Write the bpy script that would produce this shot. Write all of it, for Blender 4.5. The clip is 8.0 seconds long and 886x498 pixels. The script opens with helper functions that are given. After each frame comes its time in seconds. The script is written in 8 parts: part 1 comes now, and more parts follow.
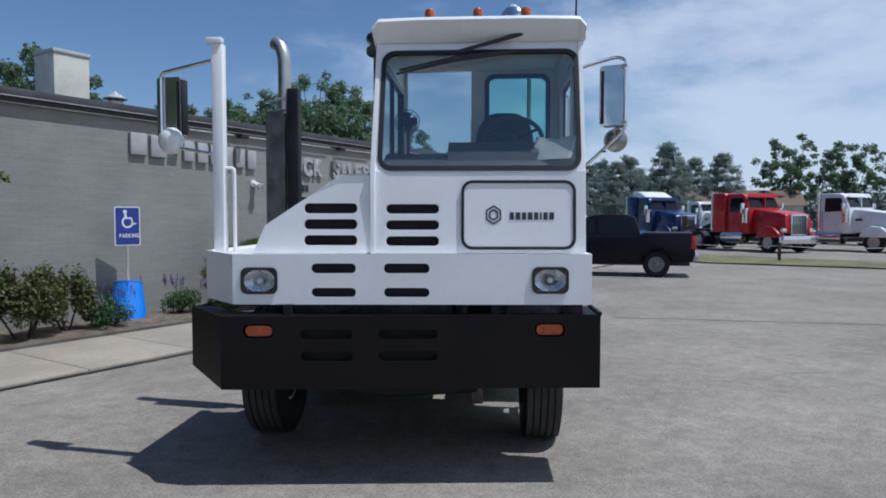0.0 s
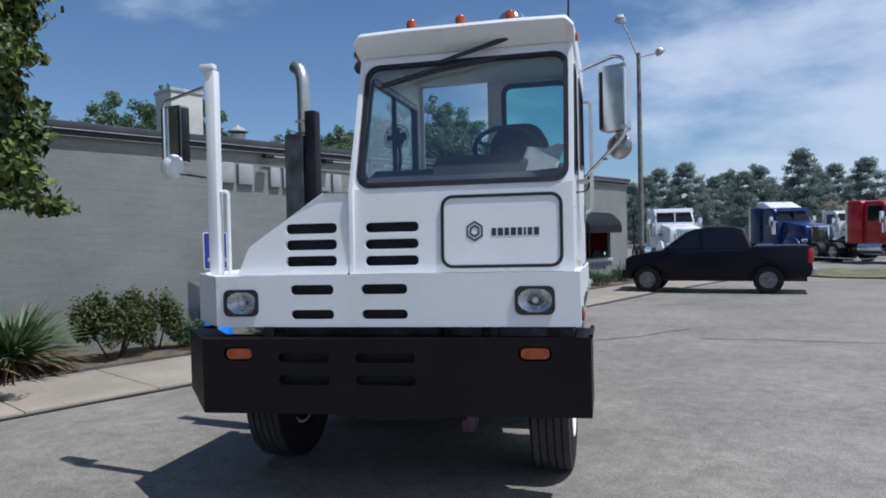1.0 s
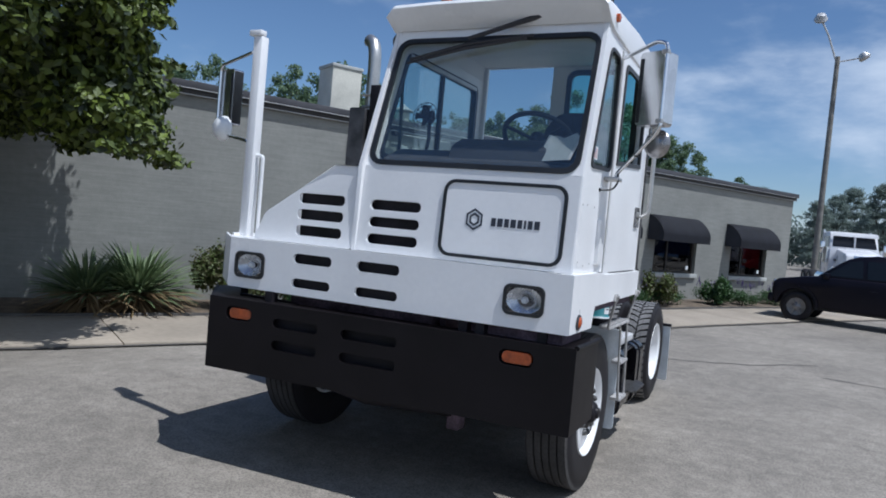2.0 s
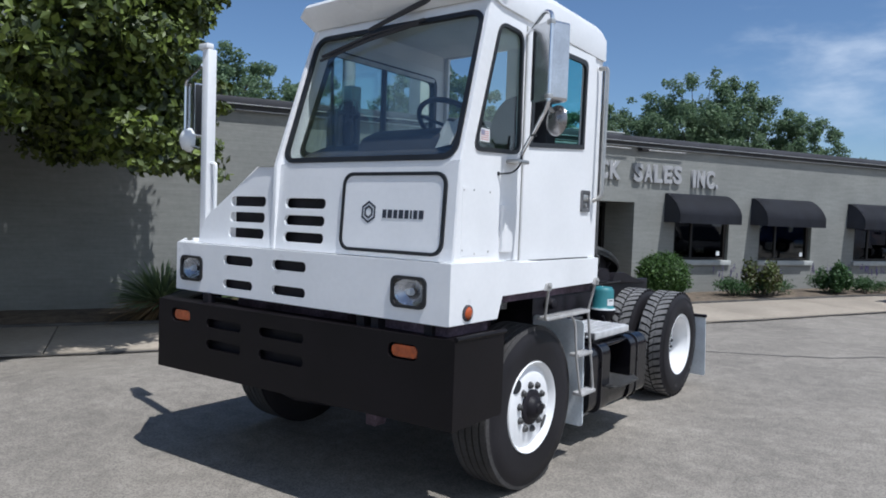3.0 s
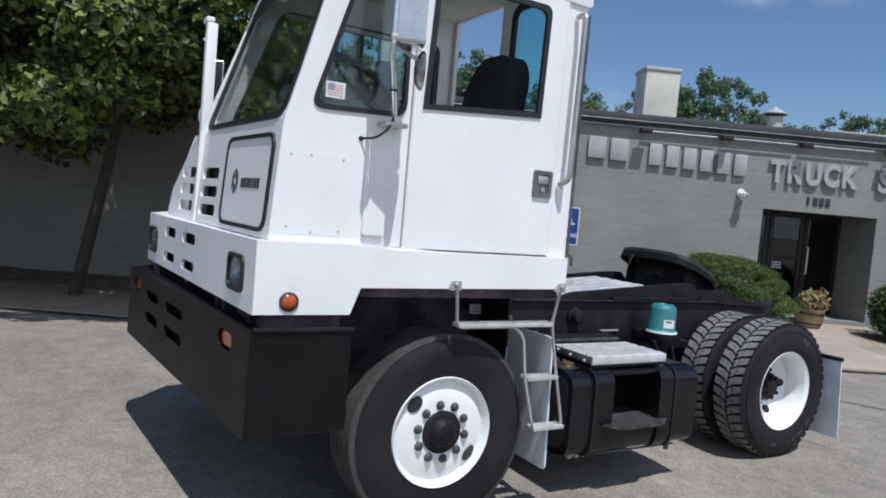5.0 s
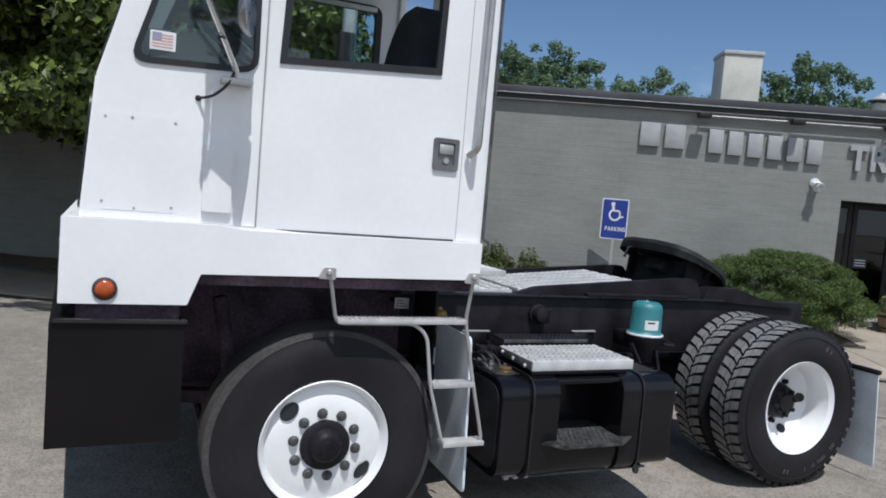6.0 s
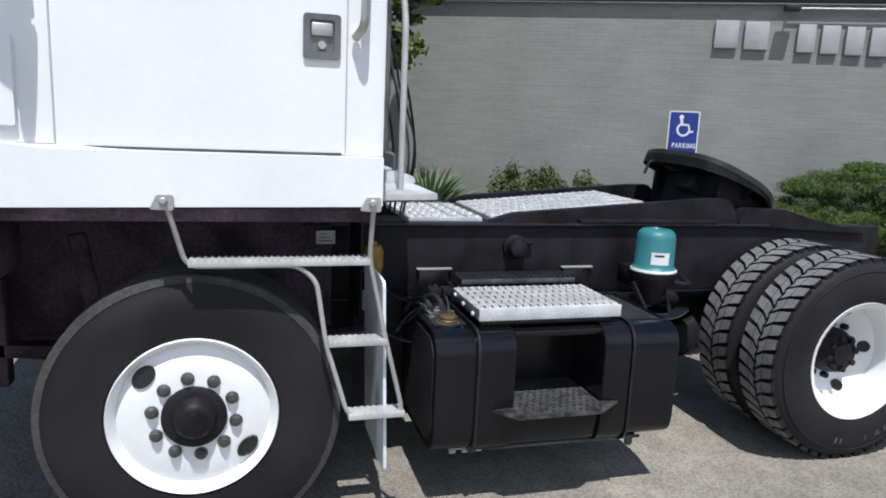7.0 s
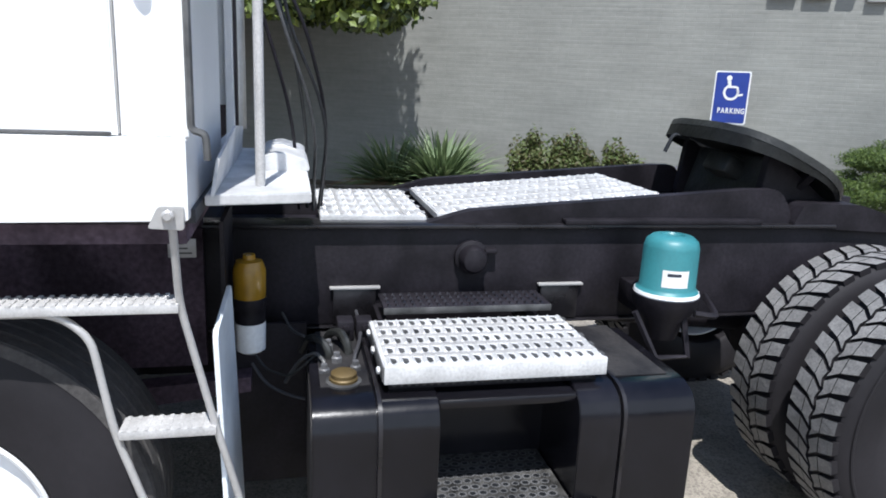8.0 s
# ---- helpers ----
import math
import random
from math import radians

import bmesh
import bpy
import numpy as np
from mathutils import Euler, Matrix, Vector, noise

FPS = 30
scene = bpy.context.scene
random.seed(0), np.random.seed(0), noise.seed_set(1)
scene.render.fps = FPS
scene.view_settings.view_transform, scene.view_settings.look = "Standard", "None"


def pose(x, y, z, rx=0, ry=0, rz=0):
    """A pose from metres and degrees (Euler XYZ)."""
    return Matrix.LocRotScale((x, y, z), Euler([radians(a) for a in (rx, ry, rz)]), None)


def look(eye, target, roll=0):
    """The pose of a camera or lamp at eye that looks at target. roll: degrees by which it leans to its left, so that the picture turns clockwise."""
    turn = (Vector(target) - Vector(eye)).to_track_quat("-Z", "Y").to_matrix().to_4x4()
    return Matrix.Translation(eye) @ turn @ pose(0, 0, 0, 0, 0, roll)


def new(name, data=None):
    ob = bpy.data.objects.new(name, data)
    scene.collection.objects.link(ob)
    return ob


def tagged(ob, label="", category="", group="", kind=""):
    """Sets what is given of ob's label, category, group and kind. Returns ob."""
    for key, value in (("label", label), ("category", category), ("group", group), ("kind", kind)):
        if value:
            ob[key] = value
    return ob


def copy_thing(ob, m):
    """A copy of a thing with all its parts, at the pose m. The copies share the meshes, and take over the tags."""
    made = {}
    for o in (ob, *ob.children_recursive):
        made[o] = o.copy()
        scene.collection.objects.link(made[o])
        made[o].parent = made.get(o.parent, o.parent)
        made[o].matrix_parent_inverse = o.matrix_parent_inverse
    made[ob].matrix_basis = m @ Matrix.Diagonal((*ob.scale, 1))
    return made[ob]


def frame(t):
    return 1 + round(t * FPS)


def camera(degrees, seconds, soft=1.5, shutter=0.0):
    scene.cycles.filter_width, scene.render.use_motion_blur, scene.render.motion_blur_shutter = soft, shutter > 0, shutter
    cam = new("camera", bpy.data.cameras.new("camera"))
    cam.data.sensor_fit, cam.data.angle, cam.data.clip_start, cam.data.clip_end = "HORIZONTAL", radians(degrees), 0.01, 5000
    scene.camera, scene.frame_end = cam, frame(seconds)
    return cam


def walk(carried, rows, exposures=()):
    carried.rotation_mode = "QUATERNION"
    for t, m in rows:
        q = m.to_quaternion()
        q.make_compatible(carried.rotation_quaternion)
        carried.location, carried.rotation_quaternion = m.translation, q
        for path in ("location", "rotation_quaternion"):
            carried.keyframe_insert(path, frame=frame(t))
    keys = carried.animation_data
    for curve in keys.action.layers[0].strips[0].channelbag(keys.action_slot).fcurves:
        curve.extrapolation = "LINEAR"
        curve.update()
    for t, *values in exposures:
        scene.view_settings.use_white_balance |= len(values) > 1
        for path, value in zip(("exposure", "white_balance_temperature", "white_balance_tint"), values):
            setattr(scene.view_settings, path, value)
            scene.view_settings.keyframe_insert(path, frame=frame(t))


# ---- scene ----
cam = camera(65.0, 8.0, soft=1.8)
PATH = [
    (0, (0.806, 0.595, 1.692), (0.687, 2.59, 1.603), -0.0),
    (0.5, (1.166, 0.819, 1.702), (0.933, 2.805, 1.654), 1.8),
    (1, (1.643, 0.94, 1.672), (1.178, 2.885, 1.642), -1.4),
    (1.5, (2.097, 1.149, 1.662), (1.48, 3.051, 1.623), -1.7),
    (1.7, (2.219, 1.259, 1.675), (1.484, 3.118, 1.625), 1.7),
    (2.8, (3.351, 2.085, 1.673), (2.191, 3.711, 1.571), 3.3),
    (3, (3.546, 2.222, 1.702), (2.329, 3.806, 1.608), 2.0),
    (3.5, (4.018, 2.593, 1.68), (2.624, 4.024, 1.588), 1.2),
    (4, (4.242, 3.111, 1.673), (2.743, 4.426, 1.52), 5.3),
    (4.2, (4.324, 3.309, 1.661), (2.726, 4.51, 1.582), 4.5),
    (5.3, (4.389, 4.51, 1.664), (2.643, 5.48, 1.553), 5.7),
    (5.5, (4.425, 4.732, 1.653), (2.656, 5.663, 1.59), 6.5),
    (6, (4.3, 5.261, 1.639), (2.469, 6.051, 1.497), 4.8),
    (6.5, (4.106, 5.756, 1.622), (2.269, 6.498, 1.348), 5.8),
    (7, (3.818, 6.216, 1.585), (1.929, 6.764, 1.223), 2.6),
    (7.5, (3.411, 6.583, 1.601), (1.566, 7.208, 1.149), 4.9),
    (8, (2.973, 6.878, 1.59), (1.076, 7.307, 1.122), 2.6),
]
EXPOSURES = [(0.0, -0.12, 5700, 10), (0.5, -0.05, 5720, 10), (1.5, -0.08, 5700, 10), (3.0, 0.08, 5850, 10), (3.5, 0.12, 5900, 10), (4.0, 0.05, 5900, 10), (5.5, 0.0, 6000, 10), (6.5, -0.08, 6050, 10), (7.0, 0.22, 6070, 10), (7.5, 0.43, 6060, 10), (8.0, 0.75, 6040, 10)]
walk(cam, [(t, look(eye, target, roll)) for t, eye, target, roll in PATH], EXPOSURES)

# ---- light ----
SUN_FROM = Vector((0.44, -0.08, 1.0)).normalized()
world = bpy.data.worlds.new("sky")
scene.world = world
world.use_nodes = True
wn = world.node_tree
wn.nodes.clear()
w_out = wn.nodes.new("ShaderNodeOutputWorld")
w_bg = wn.nodes.new("ShaderNodeBackground")
w_sky = wn.nodes.new("ShaderNodeTexSky")
w_sky.sky_type = "NISHITA"
w_sky.sun_disc = False
w_sky.sun_elevation = math.asin(SUN_FROM.z)
w_sky.sun_rotation = math.atan2(SUN_FROM.x, SUN_FROM.y)
w_sky.air_density, w_sky.dust_density, w_sky.ozone_density = 1.0, 0.3, 5.0
w_bg.inputs["Strength"].default_value = 0.09
wn.links.new(w_sky.outputs[0], w_bg.inputs[0])
wn.links.new(w_bg.outputs[0], w_out.inputs[0])
sun = new("sun", bpy.data.lights.new("sun", "SUN"))
sun.data.energy, sun.data.angle, sun.data.color = 4.2, radians(0.55), (1.0, 0.96, 0.9)
sun.matrix_world = look(SUN_FROM * 50, (0, 0, 0))
scene.view_settings.exposure = 0.0

# ---- materials ----
import mathutils.geometry


def mat(name, col, rough=0.6, metal=0.0, var=0.12, scale=6.0, bump=0.0, bscale=60.0, spec=0.5, rand=0.0, col2=None, coat=0.0, fine=0.06, island=0.0):
    """Painted or bare surface with broad stains, fine grain and relief."""
    m = bpy.data.materials.new(name)
    m.use_nodes = True
    nt = m.node_tree
    p = nt.nodes["Principled BSDF"]
    p.inputs["Roughness"].default_value = rough
    p.inputs["Metallic"].default_value = metal
    p.inputs["Specular IOR Level"].default_value = spec
    p.inputs["Coat Weight"].default_value = coat
    tc = nt.nodes.new("ShaderNodeTexCoord")
    a = nt.nodes.new("ShaderNodeTexNoise")
    a.inputs["Scale"].default_value, a.inputs["Detail"].default_value = scale, 5
    b = nt.nodes.new("ShaderNodeTexNoise")
    b.inputs["Scale"].default_value, b.inputs["Detail"].default_value = scale * 14, 3
    nt.links.new(tc.outputs["Object"], a.inputs["Vector"])
    nt.links.new(tc.outputs["Object"], b.inputs["Vector"])
    ramp = nt.nodes.new("ShaderNodeMix")
    ramp.data_type = "RGBA"
    dark = tuple(c * (1 - var) for c in col) if col2 is None else col2
    light = tuple(min(1, c * (1 + var)) for c in col) if col2 is None else col
    ramp.inputs["A"].default_value = (*dark, 1)
    ramp.inputs["B"].default_value = (*light, 1)
    st = nt.nodes.new("ShaderNodeMapRange")
    st.inputs["From Min"].default_value, st.inputs["From Max"].default_value = 0.35, 0.65
    nt.links.new(a.outputs["Fac"], st.inputs["Value"])
    nt.links.new(st.outputs[0], ramp.inputs["Factor"])
    hs = nt.nodes.new("ShaderNodeHueSaturation")
    nt.links.new(ramp.outputs["Result"], hs.inputs["Color"])
    val = nt.nodes.new("ShaderNodeMapRange")
    val.inputs["From Min"].default_value, val.inputs["From Max"].default_value = 0.3, 0.7
    val.inputs["To Min"].default_value, val.inputs["To Max"].default_value = 1 - fine, 1 + fine
    nt.links.new(b.outputs["Fac"], val.inputs["Value"])
    last = val.outputs[0]
    if rand or island:
        src = nt.nodes.new("ShaderNodeObjectInfo" if rand else "ShaderNodeNewGeometry")
        k = rand or island
        r = nt.nodes.new("ShaderNodeMapRange")
        r.inputs["To Min"].default_value, r.inputs["To Max"].default_value = 1 - k, 1 + k
        nt.links.new(src.outputs["Random" if rand else "Random Per Island"], r.inputs["Value"])
        mul = nt.nodes.new("ShaderNodeMath")
        mul.operation = "MULTIPLY"
        nt.links.new(last, mul.inputs[0])
        nt.links.new(r.outputs[0], mul.inputs[1])
        last = mul.outputs[0]
    nt.links.new(last, hs.inputs["Value"])
    nt.links.new(hs.outputs[0], p.inputs["Base Color"])
    rr = nt.nodes.new("ShaderNodeMapRange")
    rr.inputs["To Min"].default_value, rr.inputs["To Max"].default_value = max(0.02, rough - 0.12), min(1, rough + 0.12)
    nt.links.new(a.outputs["Fac"], rr.inputs["Value"])
    nt.links.new(rr.outputs[0], p.inputs["Roughness"])
    if bump:
        bn = nt.nodes.new("ShaderNodeTexNoise")
        bn.inputs["Scale"].default_value, bn.inputs["Detail"].default_value = bscale, 4
        nt.links.new(tc.outputs["Object"], bn.inputs["Vector"])
        bp = nt.nodes.new("ShaderNodeBump")
        bp.inputs["Strength"].default_value, bp.inputs["Distance"].default_value = min(1, bump), 0.01
        nt.links.new(bn.outputs["Fac"], bp.inputs["Height"])
        nt.links.new(bp.outputs[0], p.inputs["Normal"])
    return m


def glass_mat(name, tint=(0.9, 0.95, 0.95), rough=0.0, body=0.9, gloss=0.06):
    """Thin pane: mostly clear, with the gloss of glass."""
    m = bpy.data.materials.new(name)
    m.use_nodes = True
    nt = m.node_tree
    nt.nodes.clear()
    o = nt.nodes.new("ShaderNodeOutputMaterial")
    mix = nt.nodes.new("ShaderNodeMixShader")
    tr = nt.nodes.new("ShaderNodeBsdfTransparent")
    gl = nt.nodes.new("ShaderNodeBsdfGlossy")
    lw = nt.nodes.new("ShaderNodeLayerWeight")
    lw.inputs["Blend"].default_value = 0.5
    pw = nt.nodes.new("ShaderNodeMath")
    pw.operation = "POWER"
    pw.inputs[1].default_value = 4.0
    fr = nt.nodes.new("ShaderNodeMapRange")
    fr.inputs["To Min"].default_value, fr.inputs["To Max"].default_value = gloss, 0.8
    nt.links.new(lw.outputs["Facing"], pw.inputs[0])
    nt.links.new(pw.outputs[0], fr.inputs["Value"])
    tr.inputs["Color"].default_value = (*[c * body for c in tint], 1)
    gl.inputs["Roughness"].default_value = rough
    nt.links.new(fr.outputs[0], mix.inputs[0])
    nt.links.new(tr.outputs[0], mix.inputs[1])
    nt.links.new(gl.outputs[0], mix.inputs[2])
    nt.links.new(mix.outputs[0], o.inputs[0])
    return m


def leaf_mat(name, col, col2, trans=0.35):
    m = bpy.data.materials.new(name)
    m.use_nodes = True
    nt = m.node_tree
    p = nt.nodes["Principled BSDF"]
    p.inputs["Roughness"].default_value = 0.55
    geo = nt.nodes.new("ShaderNodeNewGeometry")
    mix = nt.nodes.new("ShaderNodeMix")
    mix.data_type = "RGBA"
    mix.inputs["A"].default_value, mix.inputs["B"].default_value = (*col, 1), (*col2, 1)
    nt.links.new(geo.outputs["Random Per Island"], mix.inputs["Factor"])
    nt.links.new(mix.outputs["Result"], p.inputs["Base Color"])
    t = nt.nodes.new("ShaderNodeBsdfTranslucent")
    nt.links.new(mix.outputs["Result"], t.inputs["Color"])
    ms = nt.nodes.new("ShaderNodeMixShader")
    ms.inputs[0].default_value = trans
    nt.links.new(p.outputs[0], ms.inputs[1])
    nt.links.new(t.outputs[0], ms.inputs[2])
    nt.links.new(ms.outputs[0], nt.nodes["Material Output"].inputs[0])
    return m


WHITE = mat("white_paint", (0.82, 0.82, 0.82), 0.32, var=0.03, scale=2.5, fine=0.015, spec=0.5, bump=0.03, bscale=8)
WHITE_IN = mat("cab_lining", (0.74, 0.73, 0.7), 0.7, var=0.06)
BLACK = mat("black_paint", (0.0066, 0.0051, 0.0062), 0.5, spec=0.2, var=0.25, scale=2.5, bump=0.04, bscale=30, fine=0.05)
BLACK_FRAME = mat("black_frame_paint", (0.0142, 0.0126, 0.016), 0.52, spec=0.2, var=0.45, scale=5, bump=0.12, bscale=40, fine=0.2)
# dusty black lifted to purple-grey, imitating lens veil in the deep shade
UNDER = mat("dusty_veiled_undercoat", (0.085, 0.062, 0.08), 0.85, spec=0.2, var=0.5, scale=4, bump=0.3, bscale=25, fine=0.3)
GREASY = mat("greasy_black_steel", (0.022, 0.023, 0.022), 0.42, spec=0.45, var=0.5, scale=6, bump=0.3, bscale=35, fine=0.25)
FLANGE = mat("glossy_black_paint", (0.012, 0.011, 0.013), 0.3, spec=0.5, var=0.4, scale=9, bump=0.1, bscale=30, fine=0.2)
TANK = mat("black_tank_paint", (0.0058, 0.0055, 0.0075), 0.22, spec=0.36, var=0.35, scale=3, bump=0.08, bscale=22, fine=0.15)
TANK_DUST = mat("dusty_black_paint", (0.03, 0.028, 0.028), 0.62, spec=0.3, var=0.6, scale=7, bump=0.2, bscale=30, fine=0.3, col2=(0.008, 0.008, 0.01))
RUBBER = mat("tyre_rubber", (0.0168, 0.0155, 0.0178), 0.6, spec=0.22, var=0.25, scale=3, bump=0.06, bscale=60, fine=0.06)
TREAD = mat("dusty_tread_rubber", (0.165, 0.162, 0.16), 0.8, var=0.2, scale=9, bump=0.4, bscale=60, fine=0.2)
RUBBER_WORN = mat("scuffed_rubber", (0.1, 0.1, 0.105), 0.7, var=0.4, scale=20)
DUSTY = mat("dusty_rib_rubber", (0.046, 0.043, 0.042), 0.85, var=0.3, scale=5, bump=0.3, bscale=90, fine=0.25)
GASKET = mat("black_gasket", (0.012, 0.013, 0.015), 0.45, var=0.2)
CHROME = mat("chrome", (0.75, 0.76, 0.78), 0.12, metal=1.0, var=0.05, scale=3)
STEEL = mat("brushed_steel", (0.5, 0.49, 0.47), 0.38, metal=0.9, var=0.15, scale=5)
ALU = mat("tread_aluminium", (0.6, 0.6, 0.6), 0.45, metal=0.2, var=0.14, scale=9, bump=0.15, bscale=80, fine=0.1)
STEP_WORN = mat("scuffed_step_steel", (0.085, 0.083, 0.08), 0.45, metal=0.5, var=0.6, scale=28, bump=0.4, bscale=90, fine=0.4)
SHELF = mat("worn_pale_paint", (0.55, 0.55, 0.55), 0.55, metal=0.1, var=0.24, scale=7, bump=0.15, bscale=30)
STEPGREY = mat("worn_step_grey", (0.5, 0.49, 0.48), 0.5, metal=0.2, var=0.12, scale=12, fine=0.12)
GREYPAINT = mat("grey_step_paint", (0.43, 0.42, 0.41), 0.45, metal=0.3, var=0.1, scale=5)
WORN = mat("worn_black_steel", (0.09, 0.09, 0.09), 0.5, metal=0.4, var=0.4, scale=14)
PEWTER = mat("dull_pewter", (0.17, 0.17, 0.175), 0.45, metal=0.5, var=0.2, scale=14)
DARKPLASTIC = mat("dark_plastic", (0.035, 0.035, 0.04), 0.6, var=0.2, bump=0.1, bscale=150)
FABRIC = mat("seat_fabric", (0.03, 0.03, 0.035), 0.9, var=0.25, scale=10, bump=0.3, bscale=300)
AMBER = mat("amber_lens", (0.42, 0.07, 0.008), 0.2, var=0.25, scale=30, coat=0.5)
RED_LENS = mat("red_lens", (0.5, 0.02, 0.015), 0.22, var=0.1, coat=0.4)
REFLECTOR = mat("lamp_reflector", (0.72, 0.72, 0.72), 0.25, metal=0.8, var=0.25, scale=22)
TEAL = mat("teal_enamel", (0.035, 0.18, 0.2), 0.45, var=0.12, scale=6, fine=0.05)
PAPER = mat("off_white_paper", (0.6, 0.61, 0.6), 0.9, var=0.12, scale=14, bump=0.4, bscale=18)
LABEL = mat("white_label", (0.75, 0.76, 0.76), 0.5, var=0.05)
INK = mat("dark_print", (0.03, 0.035, 0.05), 0.5, var=0.1)
BLUE_SIGN = mat("blue_sign_sheet", (0.02, 0.045, 0.26), 0.4, var=0.08)
BLUE_BUCKET = mat("blue_plastic", (0.02, 0.2, 0.72), 0.4, var=0.08, scale=3)
YELLOW = mat("amber_bowl", (0.27, 0.15, 0.012), 0.25, var=0.15)
FLAP = mat("pale_mud_flap", (0.68, 0.72, 0.75), 0.5, var=0.12, scale=4)
BRASS = mat("dull_brass", (0.13, 0.09, 0.035), 0.55, metal=0.4, var=0.2)
GLASS = glass_mat("clear_glass", (0.9, 0.98, 0.96), body=0.95)
SCREEN = glass_mat("dusty_windscreen", (0.92, 0.97, 0.97), rough=0.08, body=0.95, gloss=0.1)
TEAL_GLASS = glass_mat("tinted_glass", (0.68, 0.96, 0.94), body=0.95)
LENS = glass_mat("lamp_glass", (0.95, 0.97, 1.0), body=0.95)
MIRROR = mat("mirror_silver", (0.8, 0.82, 0.84), 0.02, metal=1.0, var=0.01, scale=1, fine=0.0)
FLAG_RED = mat("faded_red_print", (0.58, 0.33, 0.31), 0.5)
FLAG_BLUE = mat("faded_blue_print", (0.3, 0.3, 0.4), 0.5)

# ---- building blocks ----


def part(name, bm, material, parent=None, label="", m=None, smooth=True):
    me = bpy.data.meshes.new(name)
    if isinstance(bm, bmesh.types.BMesh):
        bmesh.ops.recalc_face_normals(bm, faces=bm.faces)
        bm.to_mesh(me)
        bm.free()
    else:
        me.from_pydata(*bm)
    me.materials.append(material)
    if smooth:
        me.polygons.foreach_set("use_smooth", [True] * len(me.polygons))
        me.set_sharp_from_angle(angle=radians(38))
    ob = new(name, me)
    if parent is not None:
        ob.parent = parent
    if m is not None:
        ob.matrix_basis = m
    if label:
        ob["label"] = label
    return ob


def thing(name, label, category, m=None, group="", kind=""):
    e = new(name)
    e.empty_display_size = 0.2
    if m is not None:
        e.matrix_basis = m
    return tagged(e, label, category, group, kind)


def sharp(bm, off, seg=2, ang=40):
    if off <= 0:
        return bm
    bmesh.ops.recalc_face_normals(bm, faces=bm.faces)
    es = [e for e in bm.edges if len(e.link_faces) == 2 and e.calc_face_angle(0) > radians(ang)]
    bmesh.ops.bevel(bm, geom=es, offset=off, segments=seg, affect="EDGES", clamp_overlap=True, profile=0.5)
    return bm


def box(x0, x1, y0, y1, z0, z1, bev=0.0, bm=None, seg=2):
    b = bmesh.new()
    vs = [b.verts.new((x, y, z)) for z in (z0, z1) for x, y in ((x0, y0), (x1, y0), (x1, y1), (x0, y1))]
    for f in ((3, 2, 1, 0), (4, 5, 6, 7), (0, 1, 5, 4), (1, 2, 6, 5), (2, 3, 7, 6), (3, 0, 4, 7)):
        b.faces.new([vs[i] for i in f])
    sharp(b, bev, seg)
    return join(bm, b)


def join(bm, b, m=None):
    if m is not None:
        bmesh.ops.transform(b, matrix=m, verts=b.verts)
    if bm is None:
        return b
    me = bpy.data.meshes.new("tmp")
    b.to_mesh(me)
    b.free()
    bm.from_mesh(me)
    bpy.data.meshes.remove(me)
    return bm


def rrect(u0, u1, v0, v1, r, n=5):
    """Rounded rectangle, counter-clockwise."""
    pts = []
    for cu, cv, a0 in ((u1 - r, v0 + r, -90), (u1 - r, v1 - r, 0), (u0 + r, v1 - r, 90), (u0 + r, v0 + r, 180)):
        for i in range(n + 1):
            a = radians(a0 + 90 * i / n)
            pts.append((cu + r * math.cos(a), cv + r * math.sin(a)))
    return pts


def rounded(poly, r, n=4):
    """Rounds the corners of a polygon."""
    out = []
    k = len(poly)
    for i in range(k):
        p0, p1, p2 = Vector(poly[i - 1]), Vector(poly[i]), Vector(poly[(i + 1) % k])
        a, b = (p0 - p1), (p2 - p1)
        d = min(r, a.length * 0.45, b.length * 0.45)
        s, e = p1 + a.normalized() * d, p1 + b.normalized() * d
        for j in range(n + 1):
            t = j / n
            q = s * (1 - t) ** 2 + p1 * 2 * t * (1 - t) + e * t ** 2
            out.append((q.x, q.y))
    return out


def disc(cu, cv, r, n=24, r2=None):
    return [(cu + r * math.cos(2 * math.pi * i / n), cv + (r2 or r) * math.sin(2 * math.pi * i / n)) for i in range(n)]


def plate(loops, place, thick, bev=0.0, bm=None):
    """A sheet with holes: loops of (u, v), the first the outline; place(u, v, w) puts them in space."""
    b = bmesh.new()
    flat = [p for lp in loops for p in lp]
    tris = mathutils.geometry.tessellate_polygon([[Vector((u, v, 0)) for u, v in lp] for lp in loops])
    fr = [b.verts.new(place(u, v, 0.0)) for u, v in flat]
    bk = [b.verts.new(place(u, v, thick)) for u, v in flat]
    for t in tris:
        try:
            b.faces.new([fr[i] for i in t])
            b.faces.new([bk[i] for i in reversed(t)])
        except ValueError:
            pass
    k = 0
    for lp in loops:
        n = len(lp)
        for i in range(n):
            j = (i + 1) % n
            b.faces.new((fr[k + i], fr[k + j], bk[k + j], bk[k + i]))
        k += n
    bmesh.ops.recalc_face_normals(b, faces=b.faces)
    if bev:
        es = [e for e in b.edges if len(e.link_faces) == 2 and e.calc_face_angle(0) > radians(60) and all(len(f.verts) in (3, 4) for f in e.link_faces) and any(len(f.verts) == 3 for f in e.link_faces)]
        bmesh.ops.bevel(b, geom=es, offset=bev, segments=2, affect="EDGES", clamp_overlap=True)
    return join(bm, b)


def ring(loop_out, loop_in, place, thick, bm=None):
    return plate([loop_out, loop_in], place, thick, bm=bm)


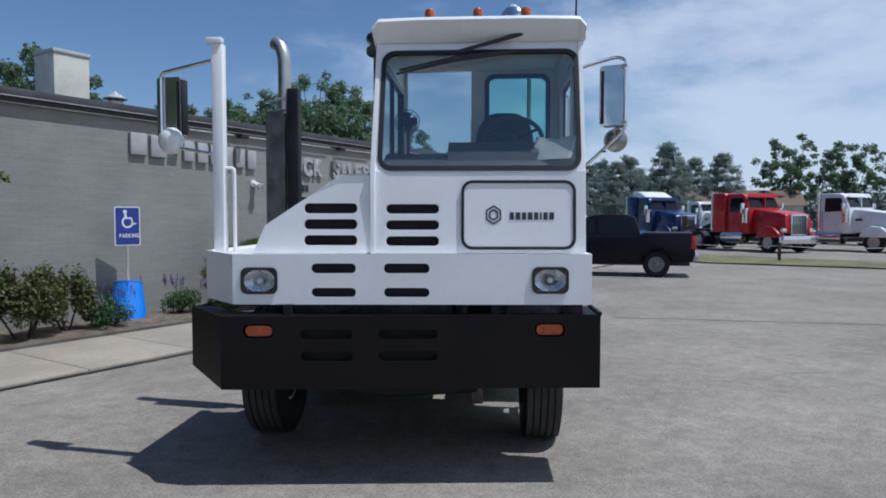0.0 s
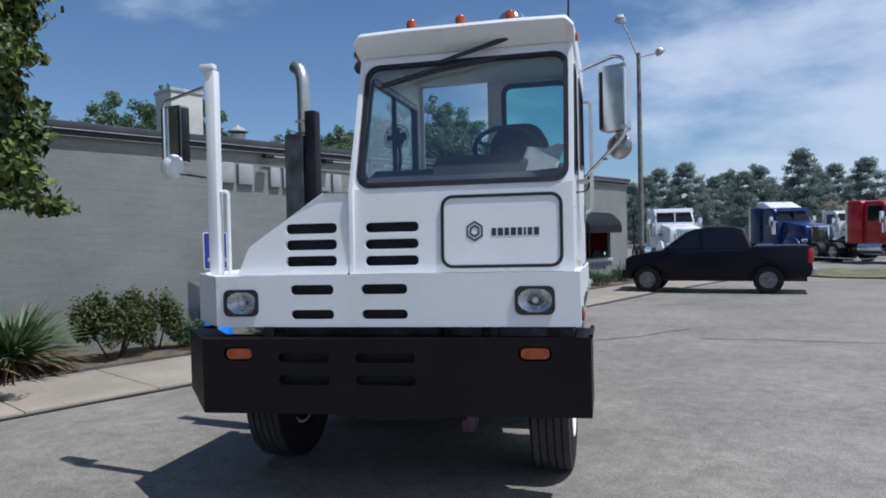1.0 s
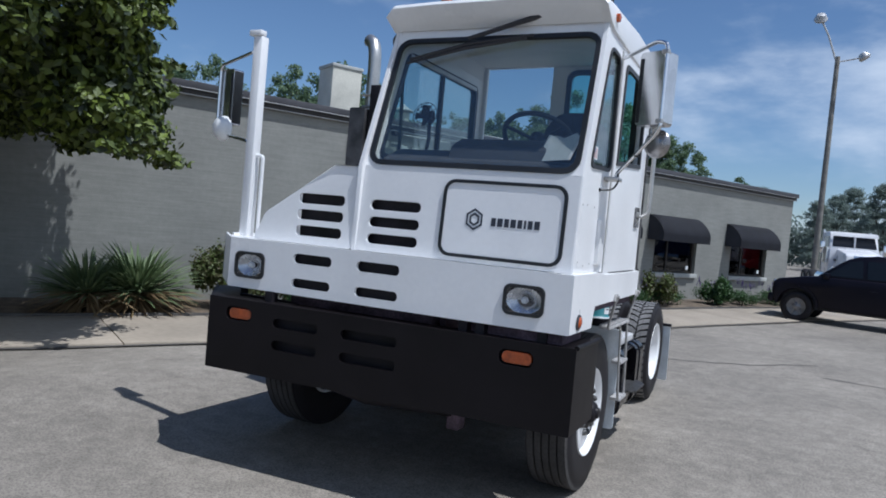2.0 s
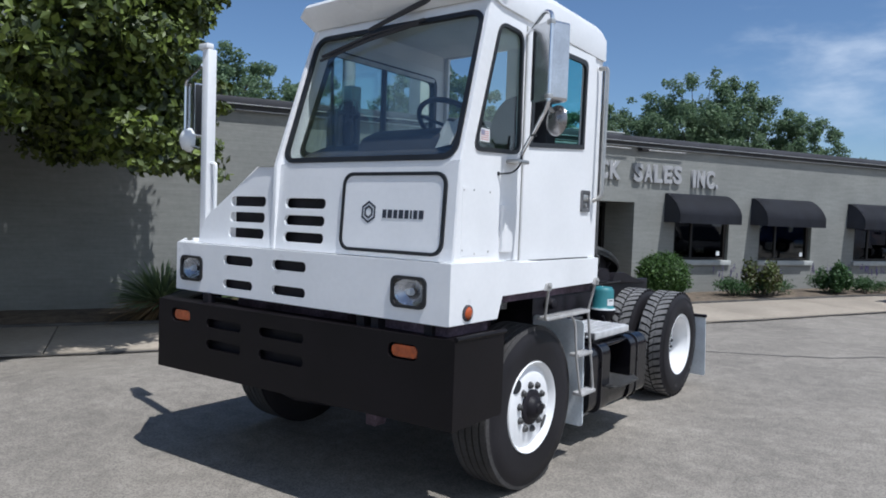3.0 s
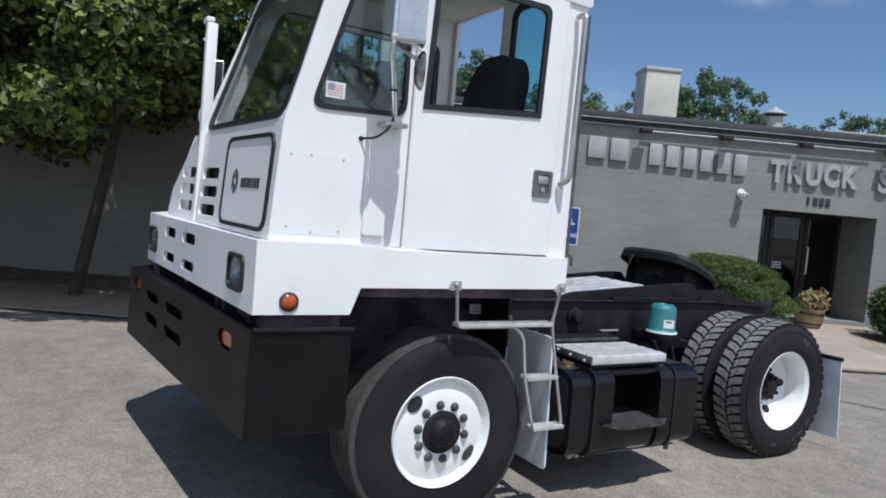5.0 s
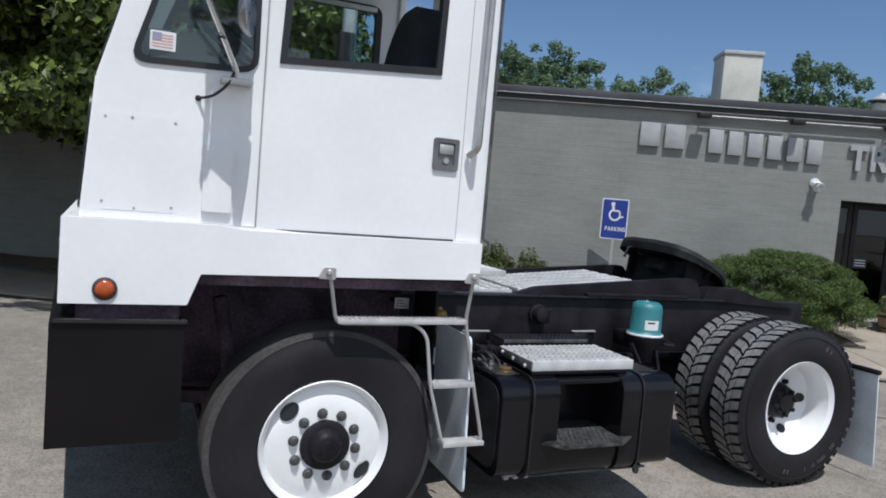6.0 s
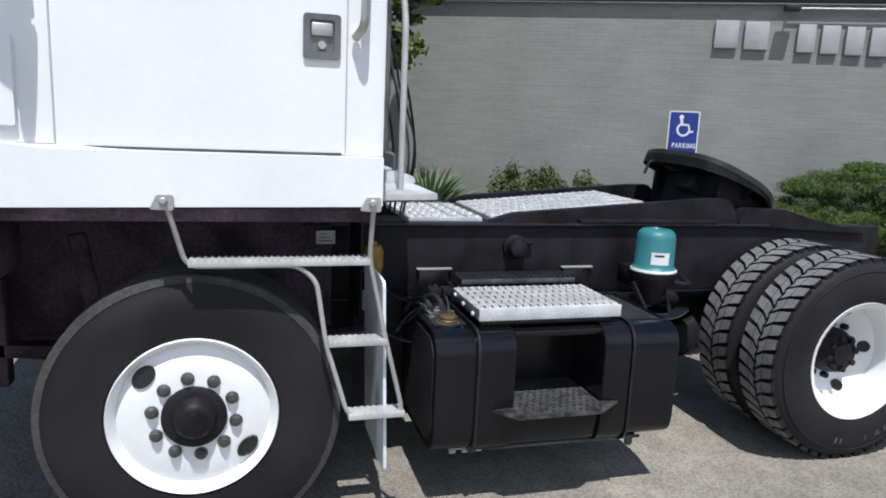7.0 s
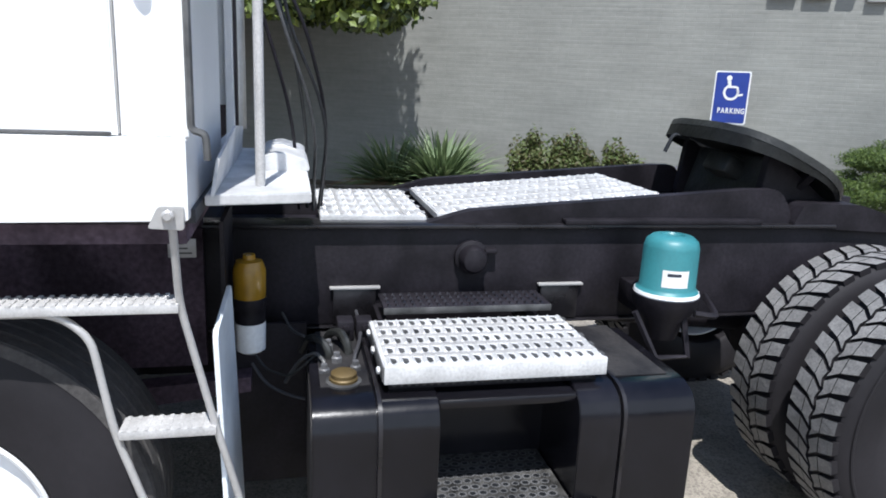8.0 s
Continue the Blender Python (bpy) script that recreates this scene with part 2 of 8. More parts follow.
def tube(pts, r, n=10, bm=None, smooth_r=0.0, caps=True):
    """A round bar along a path; corners rounded by smooth_r."""
    P = [Vector(p) for p in pts]
    if smooth_r:
        Q = [P[0]]
        for i in range(1, len(P) - 1):
            a, b = P[i - 1] - P[i], P[i + 1] - P[i]
            d = min(smooth_r, a.length * 0.45, b.length * 0.45)
            s, e = P[i] + a.normalized() * d, P[i] + b.normalized() * d
            for j in range(6):
                t = j / 5
                Q.append(s * (1 - t) ** 2 + P[i] * 2 * t * (1 - t) + e * t ** 2)
        Q.append(P[-1])
        P = Q
    b = bmesh.new()
    d0 = (P[1] - P[0]).normalized()
    up = Vector((0, 0, 1)) if abs(d0.z) < 0.9 else Vector((1, 0, 0))
    nrm = d0.cross(up).normalized()
    rows = []
    for i, p in enumerate(P):
        d = (P[min(i + 1, len(P) - 1)] - P[max(i - 1, 0)]).normalized()
        nrm = (nrm - d * nrm.dot(d)).normalized()
        bi = d.cross(nrm)
        rr = r[i] if isinstance(r, (list, tuple)) else r
        rows.append([b.verts.new(p + (nrm * math.cos(2 * math.pi * k / n) + bi * math.sin(2 * math.pi * k / n)) * rr) for k in range(n)])
    for a, c in zip(rows, rows[1:]):
        for k in range(n):
            b.faces.new((a[k], a[(k + 1) % n], c[(k + 1) % n], c[k]))
    if caps:
        b.faces.new(rows[0])
        b.faces.new(list(reversed(rows[-1])))
    return join(bm, b)


def lathe(profile, n=32, m=None, bm=None, closed=False):
    """Turns (radius, height) pairs about the z axis; m then places the result."""
    b = bmesh.new()
    rows = []
    for r, h in profile:
        if r < 1e-5:
            rows.append([b.verts.new((0, 0, h))])
        else:
            rows.append([b.verts.new((r * math.cos(2 * math.pi * k / n), r * math.sin(2 * math.pi * k / n), h)) for k in range(n)])
    pairs = list(zip(rows, rows[1:])) + ([(rows[-1], rows[0])] if closed else [])
    for a, c in pairs:
        for k in range(n):
            j = (k + 1) % n
            if len(a) == 1 and len(c) == 1:
                continue
            if len(a) == 1:
                b.faces.new((a[0], c[j], c[k]))
            elif len(c) == 1:
                b.faces.new((a[k], a[j], c[0]))
            else:
                b.faces.new((a[k], a[j], c[j], c[k]))
    if m is not None:
        bmesh.ops.transform(b, matrix=m, verts=b.verts)
    return join(bm, b)


ALONG_X = Matrix.Rotation(radians(90), 4, "Y")


def leaf_cloud(blobs, count, size, rng, droop=0.2, shell=0.55, aspect=0.55, face=(0.25, -0.1, 0.5)):
    """Single leaves scattered through ellipsoids (centre, radii): points, mostly near the outside."""
    vol = np.array([np.prod(r) ** 0.7 for _, r in blobs])
    pick = rng.choice(len(blobs), count, p=vol / vol.sum())
    c = np.array([b[0] for b in blobs])[pick]
    r = np.array([b[1] for b in blobs])[pick]
    d = rng.normal(size=(count, 3))
    d /= np.linalg.norm(d, axis=1)[:, None]
    rad = shell + (1 - shell) * rng.random(count) ** 0.7
    rad *= 1 + 0.1 * rng.normal(size=count)
    p = c + d * r * rad[:, None]
    nrm = d * 0.5 + rng.normal(size=(count, 3)) * 0.55 + np.array(face)
    nrm /= np.linalg.norm(nrm, axis=1)[:, None]
    a = np.cross(nrm, rng.normal(size=(count, 3)))
    a /= np.linalg.norm(a, axis=1)[:, None]
    a[:, 2] -= droop
    a /= np.linalg.norm(a, axis=1)[:, None]
    b = np.cross(nrm, a)
    s = size * (0.6 + 0.8 * rng.random(count))[:, None]
    v = np.stack([p - a * s * 0.5, p + b * s * aspect * 0.5 + nrm * s * 0.06, p + a * s * 0.5, p - b * s * aspect * 0.5 + nrm * s * 0.06], 1).reshape(-1, 3)
    faces = np.arange(count * 4).reshape(-1, 4)
    return v.tolist(), [], faces.tolist()


# ---- the yard truck ----
CX = 0.2
truck = thing("yard_truck", "white single-seat terminal tractor with a heavy black bumper", "truck")


SKEW = [0.0, 0.0, 0.0]  # slope, offset and height where the lean of the front face ends


def P(name, bm, material, label="", parent=None, **k):
    ob = part(name, bm, material, parent or truck, label, **k)
    if SKEW[0]:
        for v in ob.data.vertices:
            f = min(1.0, max(0.0, (SKEW[2] - v.co.z) / 0.9))
            v.co.y += f * (SKEW[0] * (v.co.x - 0.3) + SKEW[1])
    return ob


# lower front fascia: one bent sheet with slots and lamp holes
def slots(rows):
    return [rrect(a, b, c, d, min(0.028, (d - c) * 0.49)) for a, b, c, d in rows]


LOW = slots([(-0.28, 0.0, 1.345, 1.407), (0.175, 0.462, 1.345, 1.407), (-0.28, 0.0, 1.195, 1.253), (0.175, 0.462, 1.195, 1.253)])
LAMPS = [(-0.607, 1.298), (1.219, 1.302)]
lamp_holes = [rrect(x - 0.106, x + 0.106, z - 0.075, z + 0.075, 0.03) for x, z in LAMPS]
# the front stands a little askew to the sides
SKEW[:] = (0.05, 0.005, 9.0)
P("front_fascia", plate([rounded([(-0.775, 1.148), (1.4755, 1.148), (1.4755, 1.465), (-0.775, 1.465)], 0.006, 2)] + LOW + lamp_holes, lambda u, v, w: (u, 4.92 + w, v), 0.02, 0.004), WHITE, smooth=False)
P("fascia_wing", plate([[(0, 1.148), (0.345, 1.165), (0.345, 1.48), (0, 1.465)]], lambda u, v, w: (-0.775 - u * 0.745 + w * 0.3, 4.92 + u * 0.667 + w, v), 0.018, 0.003), WHITE)
SKEW[:] = (0.0, 0.0, 0.0)
P("fascia_side", plate([[(5.15, 1.17), (6.4, 1.27), (6.4, 1.48), (5.15, 1.48)]], lambda u, v, w: (-1.032 + w, u, v), 0.018), WHITE)
SKEW[:] = (0.05, 0.005, 9.0)
P("fascia_backing", box(-0.76, 1.45, 4.965, 4.985, 1.16, 1.45), BLACK_FRAME)
P("front_deck", plate([[(-0.77, 4.94), (1.45, 4.94), (1.45, 5.09), (0.1, 5.09), (0.1, 6.4), (-1.02, 6.4), (-1.02, 5.16)]], lambda u, v, w: (u, v, 1.462 - w), 0.02), WHITE)
for x, z in LAMPS:
    hl = P("headlamp", ring(rrect(x - 0.115, x + 0.115, z - 0.084, z + 0.084, 0.04), rrect(x - 0.097, x + 0.097, z - 0.067, z + 0.067, 0.025), lambda u, v, w: (u, 4.909 + w, v), 0.05), GASKET, "rectangular headlamp in a black bezel")
    rf = bmesh.new()
    lathe([(0.004, -0.045), (0.03, -0.04), (0.06, -0.025), (0.1, 0.0), (0.125, 0.004)], 28, Matrix.Translation((x, 4.925, z)) @ Matrix.Rotation(radians(90), 4, "X") @ Matrix.Diagonal((0.8, 0.57, 1, 1)), rf)
    P("reflector", rf, REFLECTOR, parent=hl)
    P("bulb", lathe([(0, 0.0), (0.016, -0.004), (0.02, -0.03), (0.0, -0.04)], 12, Matrix.Translation((x, 4.915, z)) @ Matrix.Rotation(radians(90), 4, "X")), LABEL, parent=hl)
    P("lens", plate([rrect(x - 0.098, x + 0.098, z - 0.068, z + 0.068, 0.03)], lambda u, v, w: (u, 4.914 + w, v), 0.004), LENS, parent=hl).visible_shadow = False

SKEW[:] = (0.035, 0.035, 2.9)
# upper front: cab nose with compartment door, engine cover beside it
UP = slots([(0.179, 0.516, a, b) for a, b in ((1.72, 1.78), (1.617, 1.677), (1.515, 1.575))])
UL = slots([(-0.347, -0.006, a, b) for a, b in ((1.722, 1.786), (1.62, 1.684), (1.518, 1.582))])
fr = lambda u, v, w: (u, 4.962 + (v - 1.47) * 0.065 + w, v)
P("nose_panel", plate([[(0.088, 1.465), (1.4455, 1.465), (1.4455, 1.985), (0.088, 1.985)]] + UP, fr, 0.02, 0.004), WHITE, smooth=False)
P("engine_cover", plate([rounded([(-0.675, 1.465), (0.078, 1.465), (0.078, 1.975), (-0.10, 1.975), (-0.6, 1.645)], 0.03)] + UL, fr, 0.02, 0.004), WHITE, smooth=False)
ec = bmesh.new()
prof = [(-0.675, 1.465), (-0.6, 1.645), (-0.10, 1.975), (0.078, 1.975)]
vs = [[ec.verts.new((x, y, z)) for x, z in prof] for y in (4.985, 5.75)]
for i in range(3):
    ec.faces.new((vs[0][i], vs[0][i + 1], vs[1][i + 1], vs[1][i]))
bmesh.ops.solidify(ec, geom=ec.faces[:], thickness=0.015)
P("engine_cover_top", ec, WHITE)
P("grille_backing", box(-0.36, 0.55, 5.03, 5.05, 1.47, 1.795), BLACK_FRAME)
P("cover_seam", box(0.0785, 0.0875, 4.975, 4.99, 1.47, 1.98), GASKET)
dr = P("compartment_door", plate([rrect(0.668, 1.374, 1.502, 1.922, 0.06)], lambda u, v, w: (u, fr(u, v, 0)[1] - 0.006 + w, v), 0.005), WHITE, "lift-off panel in a black rubber seal")
P("seal", ring(rrect(0.658, 1.384, 1.492, 1.932, 0.07), rrect(0.677, 1.365, 1.511, 1.913, 0.053), lambda u, v, w: (u, fr(u, v, 0)[1] - 0.012 + w, v), 0.012), GASKET, parent=dr)
# maker's mark: plain hexagon and a bar, no lettering
hexo = [(0.863 + 0.056 * math.sin(radians(60 * i)), 1.712 + 0.062 * math.cos(radians(60 * i))) for i in range(6)]
hexi = [(0.863 + 0.045 * math.sin(radians(60 * i)), 1.712 + 0.05 * math.cos(radians(60 * i))) for i in range(6)]
hexm = [(0.863 + 0.034 * math.sin(radians(60 * i)), 1.712 + 0.038 * math.cos(radians(60 * i))) for i in range(6)]
hexn = [(0.863 + 0.022 * math.sin(radians(60 * i)), 1.712 + 0.025 * math.cos(radians(60 * i))) for i in range(6)]
pf = lambda u, v, w: (u, fr(u, v, 0)[1] - 0.0085 + w, v)
mk = plate([hexo, hexi], pf, 0.002)
plate([hexm, hexn], pf, 0.002, bm=mk)
P("emblem", mk, INK, "dark hexagon emblem", parent=dr)
x = 0.966
for i, wd in enumerate((0.026, 0.03, 0.026, 0.03, 0.026, 0.012, 0.026, 0.03)):
    P("print_bar", plate([[(x, 1.682), (x + wd, 1.682), (x + wd, 1.728), (x, 1.728)]], pf, 0.002), INK, parent=dr)
    x += wd + 0.0105

# windscreen frame, leaning back
WB, WT = Vector((0, 4.997, 1.985)), Vector((0, 5.325, 2.90))
wdir = (WT - WB).normalized()
wnor = Vector((0, wdir.z, -wdir.y))
wl = (WT - WB).length
ws = lambda u, v, w: (u, WB.y + wdir.y * v + wnor.y * w, WB.z + wdir.z * v + wnor.z * w)
P("windscreen_frame", plate([[(0.081, 0), (1.4455, 0), (1.4435, wl), (0.081, wl)], rrect(0.14, 1.4, 0.03, 0.855, 0.07)], ws, 0.03, 0.003), WHITE, smooth=False)
wsg = P("windscreen", plate([rrect(0.125, 1.415, 0.015, 0.87, 0.08)], lambda u, v, w: ws(u, v, w + 0.012), 0.006), SCREEN, "large flat windscreen in a black seal")
wsg.visible_shadow = False
P("seal", ring(rrect(0.118, 1.422, 0.008, 0.877, 0.09), rrect(0.148, 1.392, 0.038, 0.847, 0.066), lambda u, v, w: ws(u, v, w - 0.01), 0.02), GASKET, parent=wsg)

SKEW[:] = (0.0, 0.0, 0.0)
# roof cap with brow
rp = [(5.30, 2.865), (5.185, 2.985), (5.205, 3.01), (5.45, 3.03), (6.0, 3.05), (6.62, 3.03), (6.69, 2.99), (6.695, 2.80), (6.67, 2.79), (5.40, 2.84)]
rf = bmesh.new()
rise = {7: 2.972, 8: 2.968, 9: 2.972}
rv = [[rf.verts.new((x, y, rise[i] if up and i in rise else z - dz * (z > 2.95))) for i, (y, z) in enumerate(rp)] for x, dz, up in ((0.062, 0.06, 0), (0.10, 0.012, 0), (0.115, 0.008, 1), (0.4, 0.0, 1), (1.1, 0.0, 1), (1.405, 0.008, 1), (1.42, 0.012, 0), (1.462, 0.06, 0))]
for a, b in zip(rv, rv[1:]):
    for i in range(len(rp)):
        j = (i + 1) % len(rp)
        rf.faces.new((a[i], a[j], b[j], b[i]))
rf.faces.new(rv[0])
rf.faces.new(list(reversed(rv[-1])))
sharp(rf, 0.018, 3, 35)
P("roof", rf, WHITE)
P("headliner", box(0.125, 1.395, 5.42, 6.63, 2.952, 2.966), WHITE_IN)

# driver's side
sx = lambda u, v, w: (1.448 - w, u, v)
q_win = rounded([(5.185, 2.055), (5.635, 2.075), (5.625, 2.745), (5.395, 2.755)], 0.06)
P("side_panel", plate([[(5.042, 1.465), (5.665, 1.465), (5.665, 2.84), (5.30, 2.86), (5.077, 1.985)], q_win], sx, 0.03, 0.003), WHITE, smooth=False)
qw = P("quarter_window", plate([q_win], lambda u, v, w: (1.44 - w, u, v), 0.005), GLASS, "corner window with a small flag sticker")
qw.visible_shadow = False
q_in = rounded([(5.205, 2.071), (5.621, 2.089), (5.613, 2.732), (5.404, 2.742)], 0.05)
q_out = rounded([(5.176, 2.047), (5.642, 2.067), (5.632, 2.753), (5.389, 2.763)], 0.07)
P("seal", ring(q_out, q_in, lambda u, v, w: (1.456 - w, u, v), 0.02), GASKET, parent=qw)
P("sticker", box(1.4415, 1.4432, 5.245, 5.335, 2.105, 2.175), LABEL, "faded flag sticker", parent=qw)
for k in range(5):
    P("stripe", box(1.4434, 1.4442, 5.253, 5.325, 2.114 + k * 0.011, 2.119 + k * 0.011), FLAG_RED, parent=qw)
P("canton", box(1.4444, 1.4452, 5.253, 5.285, 2.14, 2.168), FLAG_BLUE, parent=qw)
P("pillar", plate([[(6.545, 1.455), (6.675, 1.455), (6.675, 2.80), (6.545, 2.80)]], sx, 0.05, 0.003), WHITE)
P("door_header", plate([[(5.665, 2.80), (6.60, 2.80), (6.60, 2.86), (5.665, 2.86)]], sx, 0.03), WHITE)


def door_outline(e):
    """Window opening grown by e: square sill corners, rounded head corners."""
    lo = [(5.728 - e, 2.128 - e), (6.402 + e, 2.180 - e)]
    hi = rounded([(5.728 - e, 2.128 - e), (6.402 + e, 2.180 - e), (6.415 + e, 2.735 + e), (5.752 - e, 2.735 + e)], 0.05)
    return lo + [p for p in hi if p[1] > 2.5]


d_win = door_outline(0.0)
dx = lambda u, v, w: (1.46 - w, u, v)
door = P("door", plate([[(5.670, 1.456), (6.541, 1.456), (6.541, 2.797), (5.670, 2.797)], d_win], dx, 0.035, 0.004), WHITE, "white cab door with an open sliding window", smooth=False)
P("window_seal", ring(door_outline(0.009), door_outline(-0.019), lambda u, v, w: (1.468 - w, u, v), 0.02), GASKET, parent=door)
# thin dark strip drawn as the shadow line under the door
P("drip_rail", box(1.458, 1.4655, 5.68, 6.53, 1.4562, 1.4635, 0.001), WORN, parent=door)
lt = plate([rrect(6.40, 6.52, 1.765, 1.905, 0.012), rrect(6.42, 6.50, 1.787, 1.886, 0.01)], lambda u, v, w: (1.472 - w, u, v), 0.014)
box(1.458, 1.462, 6.415, 6.505, 1.78, 1.89, 0, lt)
lat = P("latch", lt, PEWTER, "recessed steel paddle latch", parent=door)
P("paddle", box(1.461, 1.474, 6.425, 6.495, 1.835, 1.878, 0.006), STEEL, parent=lat)
P("key_lock", tube([(1.461, 6.46, 1.808), (1.475, 6.46, 1.808)], 0.013, 12), STEEL, parent=lat)
P("door_gap", box(1.42, 1.453, 5.6655, 5.6695, 1.46, 2.8), GREYPAINT)
P("rear_gap", box(1.42, 1.453, 6.5415, 6.5445, 1.46, 2.8), GREYPAINT)
P("skirt", plate([rounded([(4.984, 1.15), (5.425, 1.15), (5.47, 1.272), (6.672, 1.285), (6.672, 1.452), (5.64, 1.452), (5.52, 1.466), (4.984, 1.466)], 0.006)], lambda u, v, w: (1.478 - w, u, v), 0.04, 0.006), WHITE)
P("skirt_top", plate([[(4.985, 1.40), (5.5, 1.40), (5.64, 1.43), (6.67, 1.43), (6.67, 1.474), (5.64, 1.474), (5.5, 1.474), (4.985, 1.474)]], lambda u, v, w: (v, u, 1.4665 - 0.0125 * (u > 5.55) - w), 0.012), WHITE)
sm = lathe([(0.043, 0.0), (0.043, 0.008), (0.034, 0.012)], 20, Matrix.Translation((1.478, 5.137, 1.207)) @ ALONG_X)
mkr = P("side_marker", sm, DARKPLASTIC, "round amber side marker in a dark rim")
P("lens", lathe([(0.035, 0.008), (0.028, 0.016), (0.012, 0.02), (0, 0.021)], 20, Matrix.Translation((1.478, 5.137, 1.207)) @ ALONG_X), AMBER, parent=mkr)
P("access_panel", plate([rrect(5.10, 5.36, 1.50, 1.86, 0.01)], lambda u, v, w: (1.4495 - w, u, v), 0.003, 0.0), WHITE)
for y, z in ((5.11, 1.53), (5.11, 1.84), (5.35, 1.52), (5.35, 1.84), (5.2, 1.845), (5.22, 1.51)):
    P("screw", lathe([(0.0055, 0), (0.005, 0.002), (0, 0.003)], 8, Matrix.Translation((1.4495, y, z)) @ ALONG_X), GREYPAINT)
P("vent_cover", plate([rrect(5.458, 5.566, 1.515, 1.775, 0.008)], lambda u, v, w: (1.468 - w, u, v), 0.02, 0.003), WHITE)
# cab back with the open rear doorway and the tinted window, and its other side
P("cab_back", plate([[(0.078, 1.28), (1.445, 1.28), (1.445, 2.81), (1.40, 2.967), (0.12, 2.967), (0.078, 2.81)], [(0.14, 1.36), (0.69, 1.36), (0.69, 2.955), (0.14, 2.945)], rrect(0.83, 1.34, 2.2, 2.90, 0.06)], lambda u, v, w: (u, 6.67 - w, v), 0.03, 0.003), WHITE)
rw = P("rear_window", plate([rrect(0.82, 1.35, 2.19, 2.91, 0.06)], lambda u, v, w: (u, 6.66 - w, v), 0.005), TEAL_GLASS, "teal-tinted rear window")
rw.visible_shadow = False
P("seal", ring(rrect(0.805, 1.365, 2.175, 2.925, 0.08), rrect(0.845, 1.325, 2.215, 2.885, 0.05), lambda u, v, w: (u, 6.65 - w, v), 0.018), GASKET, parent=rw)
far_win = rounded([(5.17, 2.06), (6.52, 2.06), (6.52, 2.76), (5.43, 2.76)], 0.06)
P("far_side_panel", plate([[(4.985, 1.465), (6.67, 1.465), (6.67, 2.84), (5.30, 2.86), (4.995, 1.985)], far_win], lambda u, v, w: (0.078 + w, u, v), 0.03, 0.003), WHITE)
fw = P("far_window", plate([far_win], lambda u, v, w: (0.09 + w, u, v), 0.005), GLASS, "long sliding side window with a dark divider")
fw.visible_shadow = False
P("seal", ring(rounded([(5.155, 2.045), (6.535, 2.045), (6.535, 2.775), (5.42, 2.775)], 0.07), rounded([(5.195, 2.08), (6.50, 2.08), (6.50, 2.74), (5.445, 2.74)], 0.05), lambda u, v, w: (0.07 + w, u, v), 0.05), GASKET, parent=fw)
P("divider", box(0.082, 0.112, 5.93, 5.965, 2.07, 2.75, 0.004), GASKET, parent=fw)
P("slide_rail", box(0.108, 0.122, 5.44, 6.5, 2.735, 2.765, 0.004), ALU, parent=fw)
P("cab_floor", box(0.1, 1.43, 5.0, 6.68, 1.27, 1.30), DARKPLASTIC)
P("inner_nose", box(0.11, 1.41, 5.12, 5.135, 1.46, 1.98), DARKPLASTIC)

# inside the cab
P("dashboard", plate([rounded([(5.16, 1.70), (5.46, 1.70), (5.46, 2.10), (5.40, 2.14), (5.18, 2.05)], 0.03)], lambda u, v, w: (0.13 + w, u, v), 1.27, 0.01), DARKPLASTIC)
P("instrument_panel", plate([rounded([(5.2, 1.98), (5.50, 1.98), (5.50, 2.18), (5.42, 2.22), (5.26, 2.15)], 0.03)], lambda u, v, w: (0.56 + w, u, v), 0.78, 0.01), DARKPLASTIC)
stw = bmesh.new()
SWM = Matrix.Translation((0.99, 5.60, 2.25)) @ Matrix.Rotation(radians(-36), 4, "X")
rows = 40
tube([SWM @ Vector((0.22 * math.cos(2 * math.pi * i / rows), 0.22 * math.sin(2 * math.pi * i / rows), 0)) for i in range(rows + 1)], 0.016, 8, stw)
for a in (90, 210, 330):
    tube([SWM @ Vector((0, 0, -0.02)), SWM @ Vector((0.21 * math.cos(radians(a)), 0.21 * math.sin(radians(a)), 0))], 0.012, 6, stw)
lathe([(0, 0.02), (0.05, 0.015), (0.055, -0.03), (0.03, -0.06), (0.03, -0.4)], 14, SWM, stw)
P("steering_wheel", stw, DARKPLASTIC)
seat = P("seat", box(0.72, 1.22, 5.85, 6.35, 1.66, 1.84, 0.06, seg=3), FABRIC, "dark fabric driver's seat")
P("backrest", plate([rounded([(0.72, 1.8), (1.22, 1.8), (1.2, 2.42), (1.1, 2.56), (0.84, 2.56), (0.74, 2.42)], 0.08, 5)], lambda u, v, w: (u, 6.28 + (v - 1.8) * 0.18 + w, v), 0.13, 0.03), FABRIC, parent=seat)
P("pedestal", box(0.82, 1.12, 5.95, 6.25, 1.30, 1.66, 0.02), DARKPLASTIC, parent=seat)
fan = bmesh.new()
FM = Matrix.Translation((0.27, 5.42, 2.36)) @ Matrix.Rotation(radians(78), 4, "X")
for rr, h in ((0.085, 0.0), (0.06, 0.012), (0.03, 0.018)):
    tube([FM @ Vector((rr * math.cos(2 * math.pi * i / 24), rr * math.sin(2 * math.pi * i / 24), h)) for i in range(25)], 0.003, 5, fan)
for a in range(12):
    tube([FM @ Vector((0.01 * math.cos(a * math.pi / 6), 0.01 * math.sin(a * math.pi / 6), 0.02)), FM @ Vector((0.085 * math.cos(a * math.pi / 6), 0.085 * math.sin(a * math.pi / 6), 0))], 0.0025, 4, fan)
